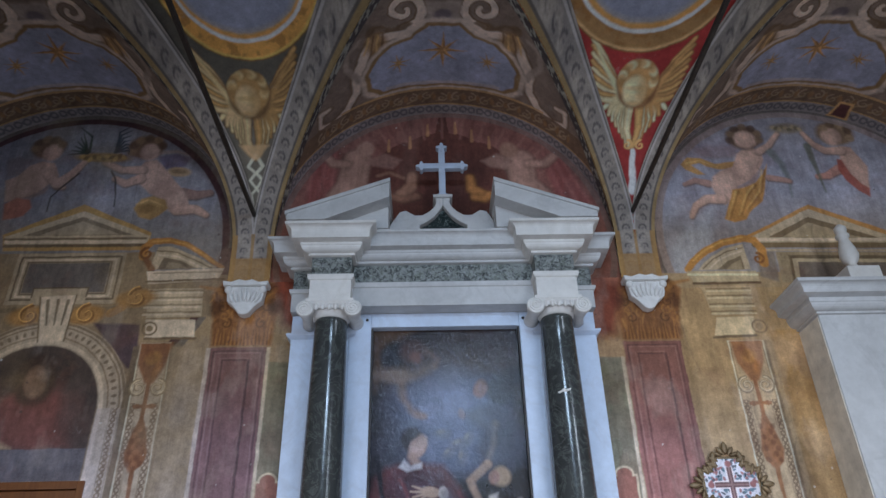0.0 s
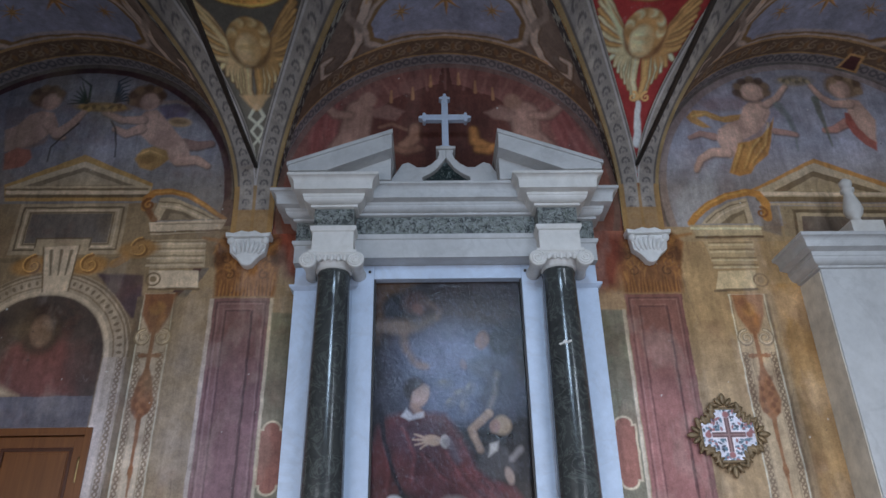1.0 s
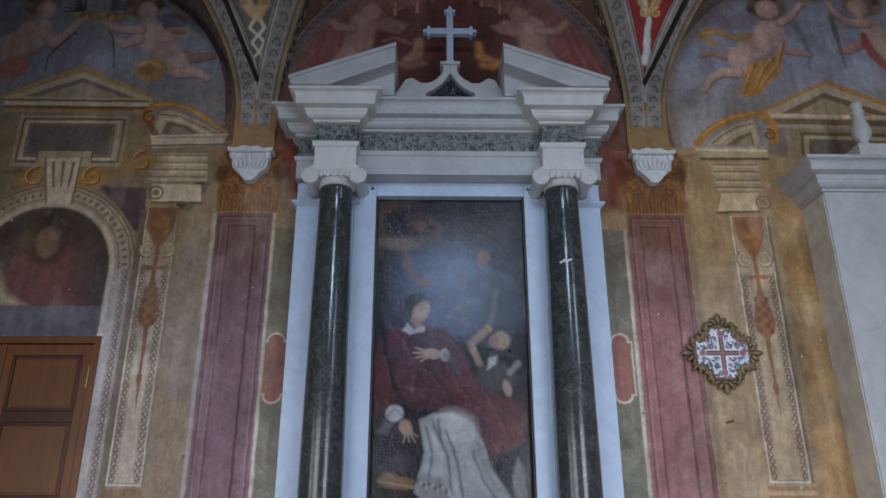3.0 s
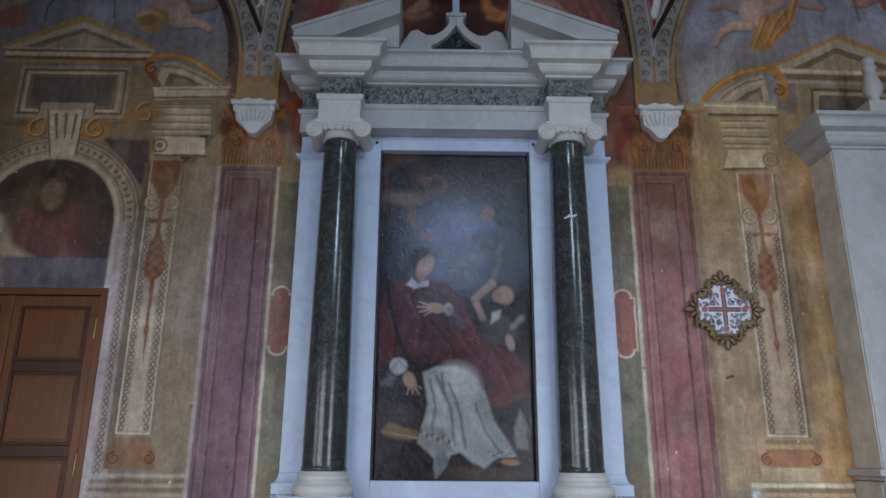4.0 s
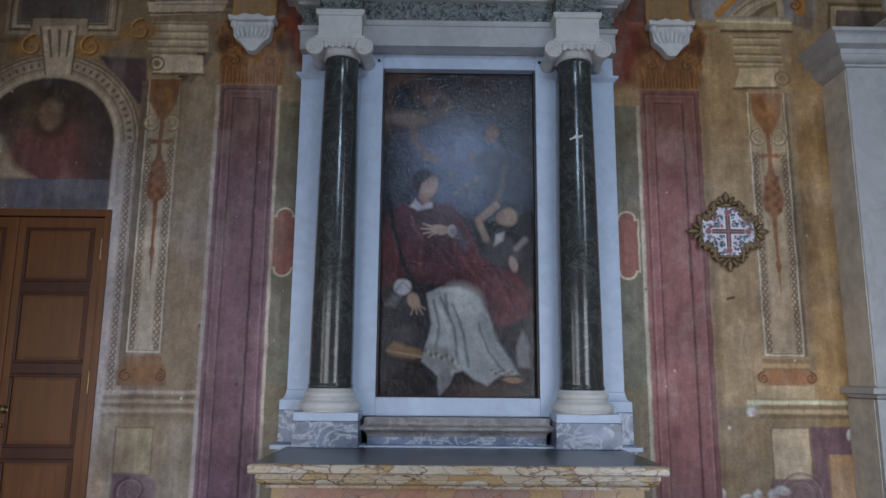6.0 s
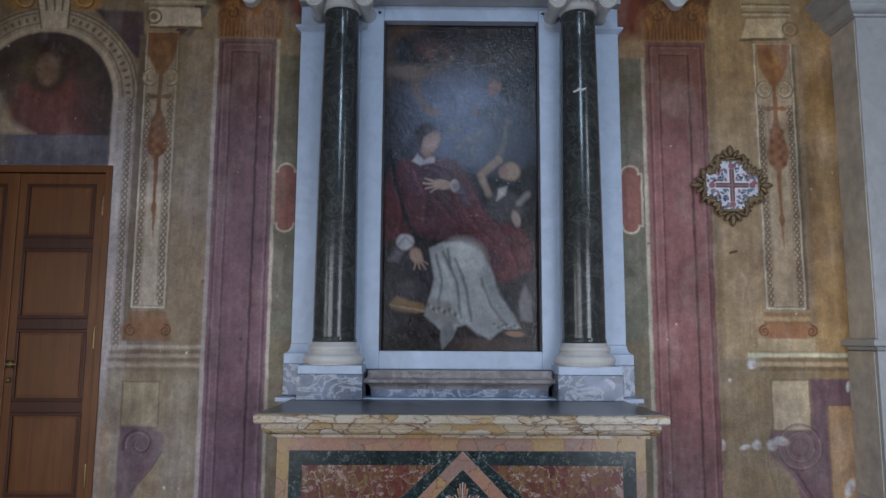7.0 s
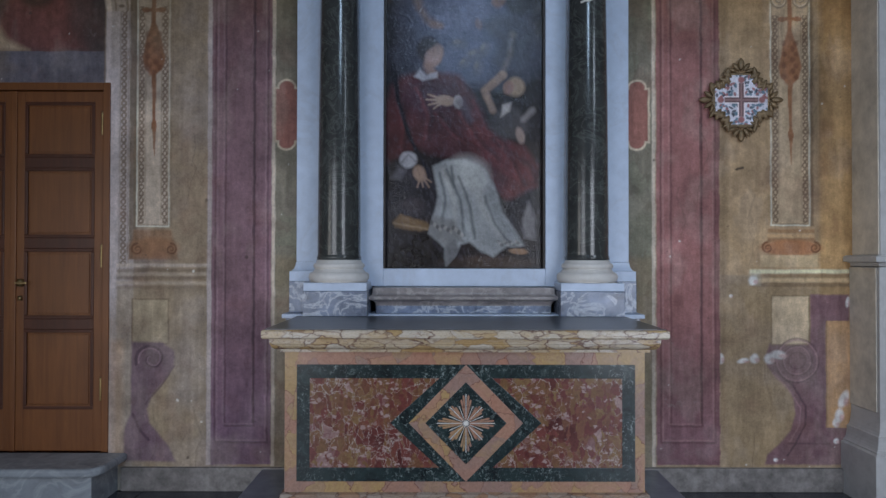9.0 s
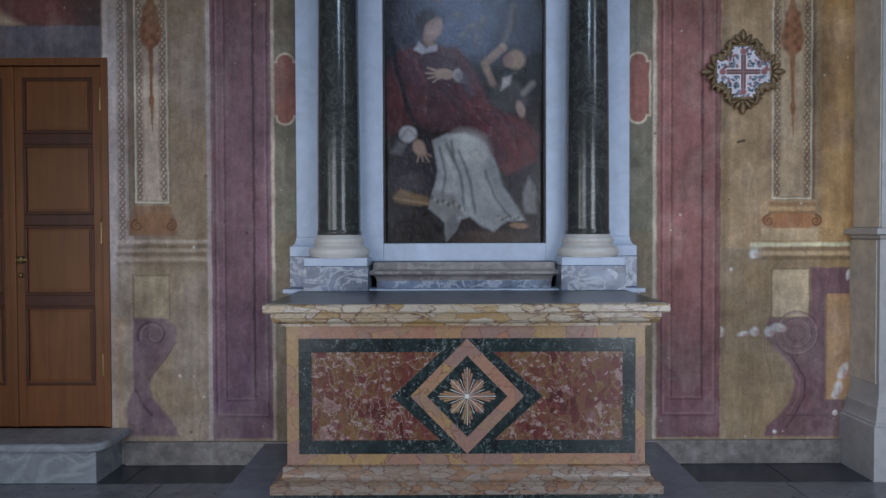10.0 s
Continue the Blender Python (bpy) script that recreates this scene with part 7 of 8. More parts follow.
for px in (PX0 - 0.03, PX1 + 0.03):
    bm = bmesh.new()
    bmesh.ops.create_uvsphere(bm, u_segments=8, v_segments=6, radius=0.011)
    bmesh.ops.transform(bm, matrix=pose(px, 4.268, PZT + 0.045), verts=bm.verts)
    part("iron_stud", bm, M_IRON, aed)
# shelf between the pedestals
part("gradine_base", box(-0.515, 0.61, 4.15, WALL - 0.1, 0.957, 1.005, 0.003), M_BLUE, aed, "blue grey marble shelf base")
part("gradine", moulding([(0.0, 1.006)] + ovolo(0.0, 1.008, 0.045, 1.045, hollow=True) + [(0.05, 1.05), (0.05, 1.068)] + ovolo(0.05, 1.068, 0.02, 1.09) + [(0.02, 1.122)], -0.515, 0.61, 4.15, WALL - 0.1), M_GRADINE, aed, "brown grey marble moulded shelf")
# scrolled crest and its cross
crest_y = 4.12


def half_crest(sgn):
    pts = [(0.0, 4.531), (0.06, 4.531), (0.05, 4.50), (0.065, 4.455), (0.105, 4.41), (0.16, 4.375), (0.22, 4.375), (0.285, 4.42), (0.335, 4.405), (0.38, 4.33), (0.41, 4.28), (0.41, 4.157), (0.18, 4.157), (0.18, 4.285), (0.125, 4.315), (0.065, 4.365), (0.0, 4.46)]
    return [(AX + 0.012 + sgn * u, v) for u, v in pts]


for sgn in (-1, 1):
    part("crest_scroll", prism(half_crest(sgn), crest_y, crest_y + 0.12, 0.008), M_WHITE_NEUTRAL, aed, "white marble scrolled crest")
part("crest_infill", prism([(AX + 0.012 - 0.2, 4.157), (AX + 0.012 + 0.2, 4.157), (AX + 0.012 + 0.2, 4.28), (AX + 0.012, 4.45), (AX + 0.012 - 0.2, 4.28)], crest_y + 0.05, crest_y + 0.10), M_GREEN, aed, "dark green marble infill")
part("crest_cap", box(AX + 0.012 - 0.075, AX + 0.012 + 0.075, crest_y - 0.02, crest_y + 0.14, 4.531, 4.555, 0.006), M_WHITE_NEUTRAL, aed)
cross = empty("cross", AX + 0.012, crest_y + 0.06, 4.556, "small white marble cross with trefoil ends on the crest", "cross")
cxx = AX + 0.012
part("shaft", box(cxx - 0.026, cxx + 0.026, crest_y + 0.04, crest_y + 0.085, 4.556, 5.06, 0.005), M_WHITE_BLUED, cross)
part("arm", box(cxx - 0.165, cxx + 0.165, crest_y + 0.037, crest_y + 0.088, 4.845, 4.897, 0.005), M_WHITE_BLUED, cross)
for u, v in ((-0.165, 4.871), (0.165, 4.871), (0, 5.06), (0, 4.585)):
    pts = [(cxx + u + (0.034 + 0.012 * math.cos(4 * a)) * math.cos(a), v + (0.034 + 0.012 * math.cos(4 * a)) * math.sin(a)) for a in (2 * math.pi * k / 32 for k in range(32))]
    part("trefoil", prism(pts, crest_y + 0.034, crest_y + 0.091, 0.004), M_WHITE_BLUED, cross)


# ---- the altarpiece painting ----
def altarpiece_paint(u, v):
    """A robed kneeling figure and two small ones as plain soft shapes, with the varnish's blue window sheen painted in.
    """
    p = Paint(u, v, (26, 21, 20), 0.008, 1.3)
    p.crisp = 1.3
    p.tint(4, (44, 36, 31), 0.6, 201)
    # gold corner, brown clouds; the blue ovals paint in the window's reflection on the varnish
    p.poly([(-0.547, 2.279), (-0.198, 2.285), (-0.293, 2.216), (-0.406, 2.145), (-0.46, 2.004), (-0.508, 1.803)], (66, 46, 24), 0.9, 0.05)
    p.oval(0.139, 2.141, 0.342, 0.1477, (48, 33, 27), 0, 1.0, 0.8)
    p.oval(-0.003, 1.961, 0.4332, 0.1231, (62, 48, 42), 8, 1.0, 0.7)
    p.oval(-0.001, 1.688, 0.342, 0.2216, (84, 92, 118), 0, 1.0, 0.85)
    p.oval(0.047, 1.422, 0.3876, 0.1724, (78, 88, 114), 0, 1.0, 0.8)
    p.oval(-0.368, 1.368, 0.2052, 0.2709, (50, 52, 62), 0, 1.0, 0.5)
    # dim figure leaning in from above
    p.oval(-0.39, 2.076, 0.0821, 0.1034, (24, 23, 24), 0, 0.5, 0.9)
    p.oval(-0.238, 2.109, 0.0912, 0.0837, (64, 40, 32), 0, 0.7, 0.8)
    p.oval(-0.223, 2.064, 0.041, 0.0542, (92, 62, 50), 20, 0.7, 0.6)
    p.stroke([(-0.512, 1.94), (-0.382, 1.95), (-0.216, 1.928), (-0.087, 1.998)], 0.0775, (92, 76, 62), 0.75, 0.05, 0.0456)
    p.stroke([(-0.136, 2.111), (-0.063, 2.049), (-0.087, 1.985)], 0.0365, (92, 68, 54), 0.6, 0.03, 0.0228)
    p.oval(-0.346, 1.911, 0.1049, 0.0492, (108, 92, 76), -5, 0.8, 0.6)
    p.stroke([(-0.322, 1.876), (-0.307, 1.757), (-0.247, 1.672), (-0.16, 1.632)], 0.0593, (96, 78, 66), 0.75, 0.03, 0.0319)
    p.oval(-0.192, 1.631, 0.0456, 0.0246, (110, 88, 76), -15, 0.6, 0.6)
    # dim figure opposite
    p.poly([(0.093, 1.636), (0.21, 1.691), (0.363, 1.713), (0.478, 1.598), (0.459, 1.38), (0.369, 1.218), (0.243, 1.258), (0.186, 1.4), (0.233, 1.521)], (46, 48, 58), 0.9, 0.05)
    p.oval(0.366, 1.807, 0.1003, 0.1034, (32, 27, 28), -15, 0.4, 0.95)
    p.oval(0.234, 1.82, 0.0433, 0.0689, (104, 76, 66), -12, 0.5, 0.85)
    p.oval(0.21, 1.805, 0.0228, 0.0394, (124, 94, 82), -12, 0.7, 0.5)
    p.stroke([(0.322, 1.571), (0.302, 1.426), (0.26, 1.306)], 0.0365, (104, 98, 90), 0.6, 0.03, 0.0274)
    p.stroke([(0.221, 1.618), (0.303, 1.522)], 0.0502, (62, 64, 74), 0.6, 0.04)
    p.oval(0.097, 1.641, 0.0205, 0.0394, (110, 90, 88), 15, 0.6, 0.6)
    # pale curls of cloud between them
    p.oval(-0.035, 1.505, 0.0547, 0.0355, (84, 86, 92), 0, 0.9, 0.5)
    p.oval(-0.049, 1.519, 0.0274, 0.0148, (112, 110, 104), 0, 0.9, 0.5)
    p.oval(0.07, 1.434, 0.0593, 0.0384, (84, 86, 92), 20, 0.9, 0.5)
    p.oval(0.056, 1.449, 0.0296, 0.016, (112, 110, 104), 20, 0.9, 0.5)
    p.oval(0.001, 1.374, 0.0456, 0.0295, (84, 86, 92), 40, 0.9, 0.5)
    p.oval(-0.013, 1.388, 0.0228, 0.0123, (112, 110, 104), 40, 0.9, 0.5)
    p.oval(0.14, 1.471, 0.0502, 0.0325, (84, 86, 92), 60, 0.9, 0.5)
    p.oval(0.126, 1.486, 0.0251, 0.0135, (112, 110, 104), 60, 0.9, 0.5)
    p.oval(0.094, 1.351, 0.0547, 0.0355, (84, 86, 92), 80, 0.9, 0.5)
    p.oval(0.08, 1.365, 0.0274, 0.0148, (112, 110, 104), 80, 0.9, 0.5)
    # mantle
    p.poly([(-0.5, 1.22), (-0.418, 1.295), (-0.273, 1.322), (-0.031, 1.301), (0.066, 1.167), (0.162, 0.973), (0.257, 0.867), (0.398, 0.821), (0.487, 0.704), (0.484, 0.552), (0.32, 0.439), (0.22, 0.507), (0.138, 0.664), (0.021, 0.738), (-0.121, 0.743), (-0.239, 0.765), (-0.322, 0.823), (-0.404, 0.775), (-0.501, 0.738), (-0.539, 0.964)], (66, 34, 38), 1, 0.035)
    p.poly([(0.066, 1.045), (0.162, 0.949), (0.28, 0.855), (0.41, 0.809), (0.486, 0.692), (0.479, 0.552), (0.32, 0.439), (0.255, 0.492), (0.291, 0.596), (0.185, 0.712), (0.068, 0.781), (-0.004, 0.875)], (84, 36, 38), 0.9, 0.04)
    p.poly([(-0.52, 1.109), (-0.45, 1.159), (-0.409, 0.965), (-0.357, 0.799), (-0.438, 0.751), (-0.515, 0.714)], (72, 33, 35), 0.8, 0.04)
    p.oval(-0.246, 1.15, 0.1675, 0.1034, (58, 42, 56), 0, 0.9, 0.55)
    p.stroke([(-0.319, 1.21), (-0.244, 1.04), (-0.264, 0.872)], 0.0215, (106, 54, 56), 0.55, 0.02, 0.012)
    p.stroke([(-0.288, 1.201), (-0.213, 1.031), (-0.233, 0.862)], 0.0263, (36, 20, 25), 0.6, 0.025, 0.0167)
    p.stroke([(-0.196, 1.041), (-0.075, 0.898), (0.067, 0.805)], 0.0215, (106, 54, 56), 0.55, 0.02, 0.012)
    p.stroke([(-0.165, 1.032), (-0.044, 0.889), (0.098, 0.796)], 0.0263, (36, 20, 25), 0.6, 0.025, 0.0167)
    p.stroke([(-0.029, 1.043), (0.067, 0.876), (0.209, 0.736)], 0.0215, (106, 54, 56), 0.55, 0.02, 0.012)
    p.stroke([(0.002, 1.034), (0.098, 0.867), (0.24, 0.727)], 0.0263, (36, 20, 25), 0.6, 0.025, 0.0167)
    p.stroke([(0.162, 0.877), (0.303, 0.737), (0.372, 0.574)], 0.0215, (106, 54, 56), 0.55, 0.02, 0.012)
    p.stroke([(0.193, 0.868), (0.334, 0.728), (0.403, 0.565)], 0.0263, (36, 20, 25), 0.6, 0.025, 0.0167)
    p.stroke([(0.256, 0.807), (0.42, 0.691), (0.454, 0.598)], 0.0215, (106, 54, 56), 0.55, 0.02, 0.012)
    p.stroke([(0.287, 0.798), (0.451, 0.682), (0.485, 0.589)], 0.0263, (36, 20, 25), 0.6, 0.025, 0.0167)
    p.stroke([(-0.437, 1.111), (-0.408, 0.941), (-0.428, 0.798)], 0.0215, (106, 54, 56), 0.55, 0.02, 0.012)
    p.stroke([(-0.405, 1.101), (-0.377, 0.932), (-0.397, 0.789)], 0.0263, (36, 20, 25), 0.6, 0.025, 0.0167)
    p.stroke([(0.066, 1.118), (0.138, 0.949), (0.257, 0.831)], 0.0215, (106, 54, 56), 0.55, 0.02, 0.012)
    p.stroke([(0.097, 1.108), (0.169, 0.94), (0.287, 0.822)], 0.0263, (36, 20, 25), 0.6, 0.025, 0.0167)
    # head turned up, collar
    p.oval(-0.243, 1.466, 0.0775, 0.0886, (38, 33, 36), 0, 0.35, 0.95)
    p.oval(-0.203, 1.425, 0.057, 0.0837, (126, 106, 98), -28, 0.35, 1)
    p.oval(-0.18, 1.438, 0.0274, 0.0492, (146, 126, 116), -28, 0.7, 0.7)
    p.oval(-0.255, 1.494, 0.0593, 0.0345, (36, 31, 34), 25, 0.6, 0.9)
    p.stroke([(-0.241, 1.358), (-0.21, 1.304)], 0.0593, (118, 96, 86), 0.95, 0.02)
    p.poly([(-0.332, 1.293), (-0.294, 1.341), (-0.252, 1.299), (-0.183, 1.318), (-0.187, 1.281), (-0.274, 1.26)], (146, 150, 158), 0.95, 0.015)
    # hand laid on the breast
    p.oval(-0.121, 1.127, 0.0622, 0.0362, (140, 120, 102), -12, 0.35, 1)
    p.stroke([(-0.13, 1.125), (-0.241, 1.167)], 0.0191, (140, 120, 102), 0.95, 0.008, 0.0096)
    p.stroke([(-0.13, 1.125), (-0.255, 1.133)], 0.0191, (140, 120, 102), 0.95, 0.008, 0.0096)
    p.stroke([(-0.13, 1.125), (-0.24, 1.099)], 0.0191, (140, 120, 102), 0.95, 0.008, 0.0096)
    p.stroke([(-0.13, 1.125), (-0.206, 1.075)], 0.0191, (140, 120, 102), 0.95, 0.008, 0.0096)
    p.oval(-0.039, 1.116, 0.0311, 0.0465, (150, 148, 144), 10, 0.35, 0.95)
    p.stroke([(-0.018, 1.112), (0.043, 0.996)], 0.0622, (74, 66, 76), 0.7, 0.03, 0.0383)
    # small companion with a raised arm
    p.poly([(0.181, 1.022), (0.282, 1.121), (0.377, 1.049), (0.436, 0.953), (0.399, 0.869), (0.257, 0.867), (0.162, 0.949)], (58, 56, 56), 0.95, 0.03)
    p.oval(0.345, 1.22, 0.0622, 0.0672, (134, 116, 92), 0, 0.4, 1)
    p.oval(0.297, 1.214, 0.0359, 0.0465, (128, 100, 86), -10, 0.4, 1)
    p.stroke([(0.259, 1.298), (0.138, 1.192), (0.191, 1.059)], 0.0574, (126, 106, 88), 0.95, 0.015, 0.0479)
    p.poly([(0.258, 1.096), (0.315, 1.116), (0.305, 1.053), (0.245, 1.011)], (150, 148, 142), 0.95, 0.015)
    p.stroke([(0.4, 1.001), (0.461, 1.062)], 0.0383, (120, 116, 114), 0.8, 0.02)
    p.oval(0.376, 0.892, 0.0287, 0.0568, (130, 114, 104), 15, 0.5, 0.9)
    # dark staff
    p.stroke([(-0.48, 1.357), (-0.437, 1.111), (-0.364, 0.87), (-0.248, 0.659), (-0.158, 0.424)], 0.0359, (24, 24, 32), 0.95, 0.012, 0.012)
    # dark stones, book, ground
    p.poly([(-0.499, 0.656), (-0.402, 0.716), (-0.212, 0.59), (-0.186, 0.451), (-0.231, 0.337), (-0.46, 0.311), (-0.511, 0.47)], (32, 30, 33), 0.95, 0.04)
    p.oval(-0.336, 0.415, 0.0861, 0.0568, (50, 46, 48), -10, 0.7, 0.8)
    p.poly([(-0.528, 0.265), (-0.229, 0.247), (-0.113, 0.158), (-0.133, -0.008), (-0.537, -0.012)], (22, 18, 17), 1, 0.05)
    p.poly([(-0.479, 0.316), (-0.427, 0.362), (-0.253, 0.305), (-0.215, 0.269), (-0.298, 0.246), (-0.459, 0.278)], (98, 78, 48), 0.95, 0.015)
    p.stroke([(-0.472, 0.307), (-0.241, 0.26)], 0.012, (128, 110, 80), 0.8, 0.008)
    p.oval(0.162, 0.04, 0.2871, 0.0465, (62, 50, 40), 0, 0.7, 0.9)
    p.poly([(0.255, 0.446), (0.477, 0.529), (0.478, 0.188), (0.369, 0.231), (0.289, 0.321)], (24, 21, 24), 0.95, 0.03)
    # white surplice
    p.poly([(-0.214, 0.683), (-0.125, 0.726), (0.021, 0.733), (0.134, 0.674), (0.204, 0.549), (0.254, 0.384), (0.369, 0.213), (0.405, 0.151), (0.288, 0.145), (0.196, 0.078), (0.105, 0.121), (0.036, 0.178), (-0.021, 0.16), (-0.055, 0.092), (-0.124, 0.012), (-0.135, 0.14), (-0.242, 0.233), (-0.208, 0.348), (-0.175, 0.475), (-0.193, 0.59)], (126, 134, 134), 1, 0.016)
    p.oval(0.033, 0.635, 0.1244, 0.1034, (150, 157, 154), -25, 0.9, 0.9)
    p.stroke([(-0.143, 0.66), (-0.071, 0.476), (-0.057, 0.271)], 0.0383, (150, 156, 152), 0.7, 0.02, 0.0191)
    p.stroke([(0.068, 0.57), (0.139, 0.364), (0.277, 0.185)], 0.0622, (140, 146, 143), 0.7, 0.03, 0.0287)
    p.stroke([(-0.119, 0.661), (-0.024, 0.454), (0.001, 0.227)], 0.0167, (66, 74, 76), 0.7, 0.012, 0.0215)
    p.stroke([(-0.161, 0.637), (-0.122, 0.475), (-0.143, 0.315)], 0.0167, (66, 74, 76), 0.7, 0.012, 0.0215)
    p.stroke([(-0.037, 0.615), (0.034, 0.431), (0.07, 0.205)], 0.0167, (66, 74, 76), 0.7, 0.012, 0.0215)
    p.stroke([(-0.085, 0.685), (-0.071, 0.545)], 0.0167, (66, 74, 76), 0.7, 0.012, 0.0215)
    p.stroke([(0.139, 0.479), (0.208, 0.297), (0.311, 0.163)], 0.0167, (66, 74, 76), 0.7, 0.012, 0.0215)
    p.poly([(0.162, 0.618), (0.22, 0.503), (0.266, 0.366), (0.369, 0.213), (0.3, 0.208), (0.208, 0.32), (0.162, 0.456)], (94, 102, 104), 0.6, 0.03)
    p.poly([(-0.238, 0.237), (-0.203, 0.355), (-0.069, 0.325), (-0.017, 0.249), (-0.003, 0.178), (-0.067, 0.199), (-0.131, 0.149)], (104, 106, 104), 0.7, 0.02)
    p.oval(-0.216, 0.303, 0.012, 0.0155, (70, 72, 70), 0, 0.5, 0.7)
    p.oval(0.226, 0.18, 0.012, 0.0103, (80, 80, 76), 0, 0.5, 0.6)
    p.oval(-0.197, 0.29, 0.012, 0.0155, (138, 140, 134), 0, 0.5, 0.7)
    p.oval(0.24, 0.169, 0.012, 0.0103, (146, 148, 142), 0, 0.5, 0.6)
    p.oval(-0.179, 0.276, 0.012, 0.0155, (70, 72, 70), 0, 0.5, 0.7)
    p.oval(0.253, 0.158, 0.012, 0.0103, (80, 80, 76), 0, 0.5, 0.6)
    p.oval(-0.16, 0.263, 0.012, 0.0155, (138, 140, 134), 0, 0.5, 0.7)
    p.oval(0.267, 0.181, 0.012, 0.0103, (146, 148, 142), 0, 0.5, 0.6)
    p.oval(-0.142, 0.286, 0.012, 0.0155, (70, 72, 70), 0, 0.5, 0.7)
    p.oval(0.281, 0.17, 0.012, 0.0103, (80, 80, 76), 0, 0.5, 0.6)
    p.oval(-0.124, 0.273, 0.012, 0.0155, (138, 140, 134), 0, 0.5, 0.7)
    p.oval(0.295, 0.159, 0.012, 0.0103, (146, 148, 142), 0, 0.5, 0.6)
    p.oval(-0.105, 0.259, 0.012, 0.0155, (70, 72, 70), 0, 0.5, 0.7)
    p.oval(0.309, 0.181, 0.012, 0.0103, (80, 80, 76), 0, 0.5, 0.6)
    p.oval(-0.086, 0.246, 0.012, 0.0155, (138, 140, 134), 0, 0.5, 0.7)
    p.oval(0.322, 0.17, 0.012, 0.0103, (146, 148, 142), 0, 0.5, 0.6)
    p.oval(-0.068, 0.269, 0.012, 0.0155, (70, 72, 70), 0, 0.5, 0.7)
    p.oval(0.336, 0.159, 0.012, 0.0103, (80, 80, 76), 0, 0.5, 0.6)
    p.oval(-0.05, 0.255, 0.012, 0.0155, (138, 140, 134), 0, 0.5, 0.7)
    p.oval(0.35, 0.182, 0.012, 0.0103, (146, 148, 142), 0, 0.5, 0.6)
    p.oval(-0.031, 0.242, 0.012, 0.0155, (70, 72, 70), 0, 0.5, 0.7)
    p.oval(0.364, 0.171, 0.012, 0.0103, (80, 80, 76), 0, 0.5, 0.6)
    p.oval(-0.013, 0.229, 0.012, 0.0155, (138, 140, 134), 0, 0.5, 0.7)
    p.oval(0.377, 0.16, 0.012, 0.0103, (146, 148, 142), 0, 0.5, 0.6)
    p.poly([(-0.127, 0.158), (-0.056, 0.204), (-0.039, 0.115), (-0.12, 0.017)], (96, 98, 98), 0.8, 0.015)
    p.oval(0.363, 0.115, 0.0622, 0.0207, (132, 102, 70), -5, 0.4, 0.95)
    p.poly([(0.393, 0.333), (0.436, 0.448), (0.481, 0.323), (0.479, 0.192), (0.405, 0.205)], (104, 104, 104), 0.85, 0.02)
    # cuff and lowered hand
    p.oval(-0.374, 0.728, 0.0574, 0.0568, (142, 146, 150), 0, 0.35, 0.95)
    p.stroke([(-0.421, 0.708), (-0.375, 0.761), (-0.327, 0.714)], 0.012, (86, 88, 94), 0.6, 0.01)
    p.poly([(-0.493, 0.609), (-0.436, 0.685), (-0.389, 0.657), (-0.422, 0.587)], (88, 88, 92), 0.8, 0.025)
    p.oval(-0.297, 0.635, 0.0407, 0.0568, (126, 106, 88), 25, 0.4, 1)
    p.stroke([(-0.292, 0.624), (-0.314, 0.542)], 0.0191, (126, 106, 88), 0.95, 0.008, 0.0096)
    p.stroke([(-0.292, 0.624), (-0.276, 0.547)], 0.0191, (126, 106, 88), 0.95, 0.008, 0.0096)
    p.stroke([(-0.292, 0.624), (-0.234, 0.543)], 0.0191, (126, 106, 88), 0.95, 0.008, 0.0096)
    p.stroke([(-0.292, 0.624), (-0.221, 0.578)], 0.0191, (126, 106, 88), 0.95, 0.008, 0.0096)
    p.tint(5, (84, 92, 118), 0.05, 231, 0.4, 0.7), p.mottle(8, 0.32, 211), p.mottle(14, 0.3, 213, 0.4), p.mottle(35, 0.10, 217), p.mottle(6, 0.2, 219, 2.5)
    brush = fractal(p.u0 * 2.5 + p.v0, p.v0 - p.u0 * 0.6, 26, 241)
    p.lay(np.clip((brush - 0.56) / 0.14, 0, 1), (96, 98, 112), 0.12), p.lay(np.clip((0.45 - brush) / 0.14, 0, 1), (18, 14, 16), 0.14)
    return p.c


painting = empty("altarpiece_painting", 0.056, 4.34, PZB, "dark oil painting of a kneeling robed figure with window sheen painted in", "painting")
nx, nz = 260, 552
gx, gz = np.meshgrid(np.linspace(PX0 + 0.002, PX1 - 0.002, nx), np.linspace(PZB + 0.002, PZT - 0.002, nz))
bulge = 0.010 * np.sin((gx - PX0) / (PX1 - PX0) * math.pi) * np.sin((gz - PZB) / (PZT - PZB) * math.pi)
sheet("canvas", np.stack([gx, 4.34 - bulge, gz], -1), altarpiece_paint(gx - 0.056, gz - PZB), M_CANVAS, painting, "dark varnished oil canvas")
part("stretcher", box(PX0 + 0.012, PX1 - 0.012, 4.343, WALL - 0.002, PZB + 0.004, PZT - 0.004), M_WOOD_DARK, painting)


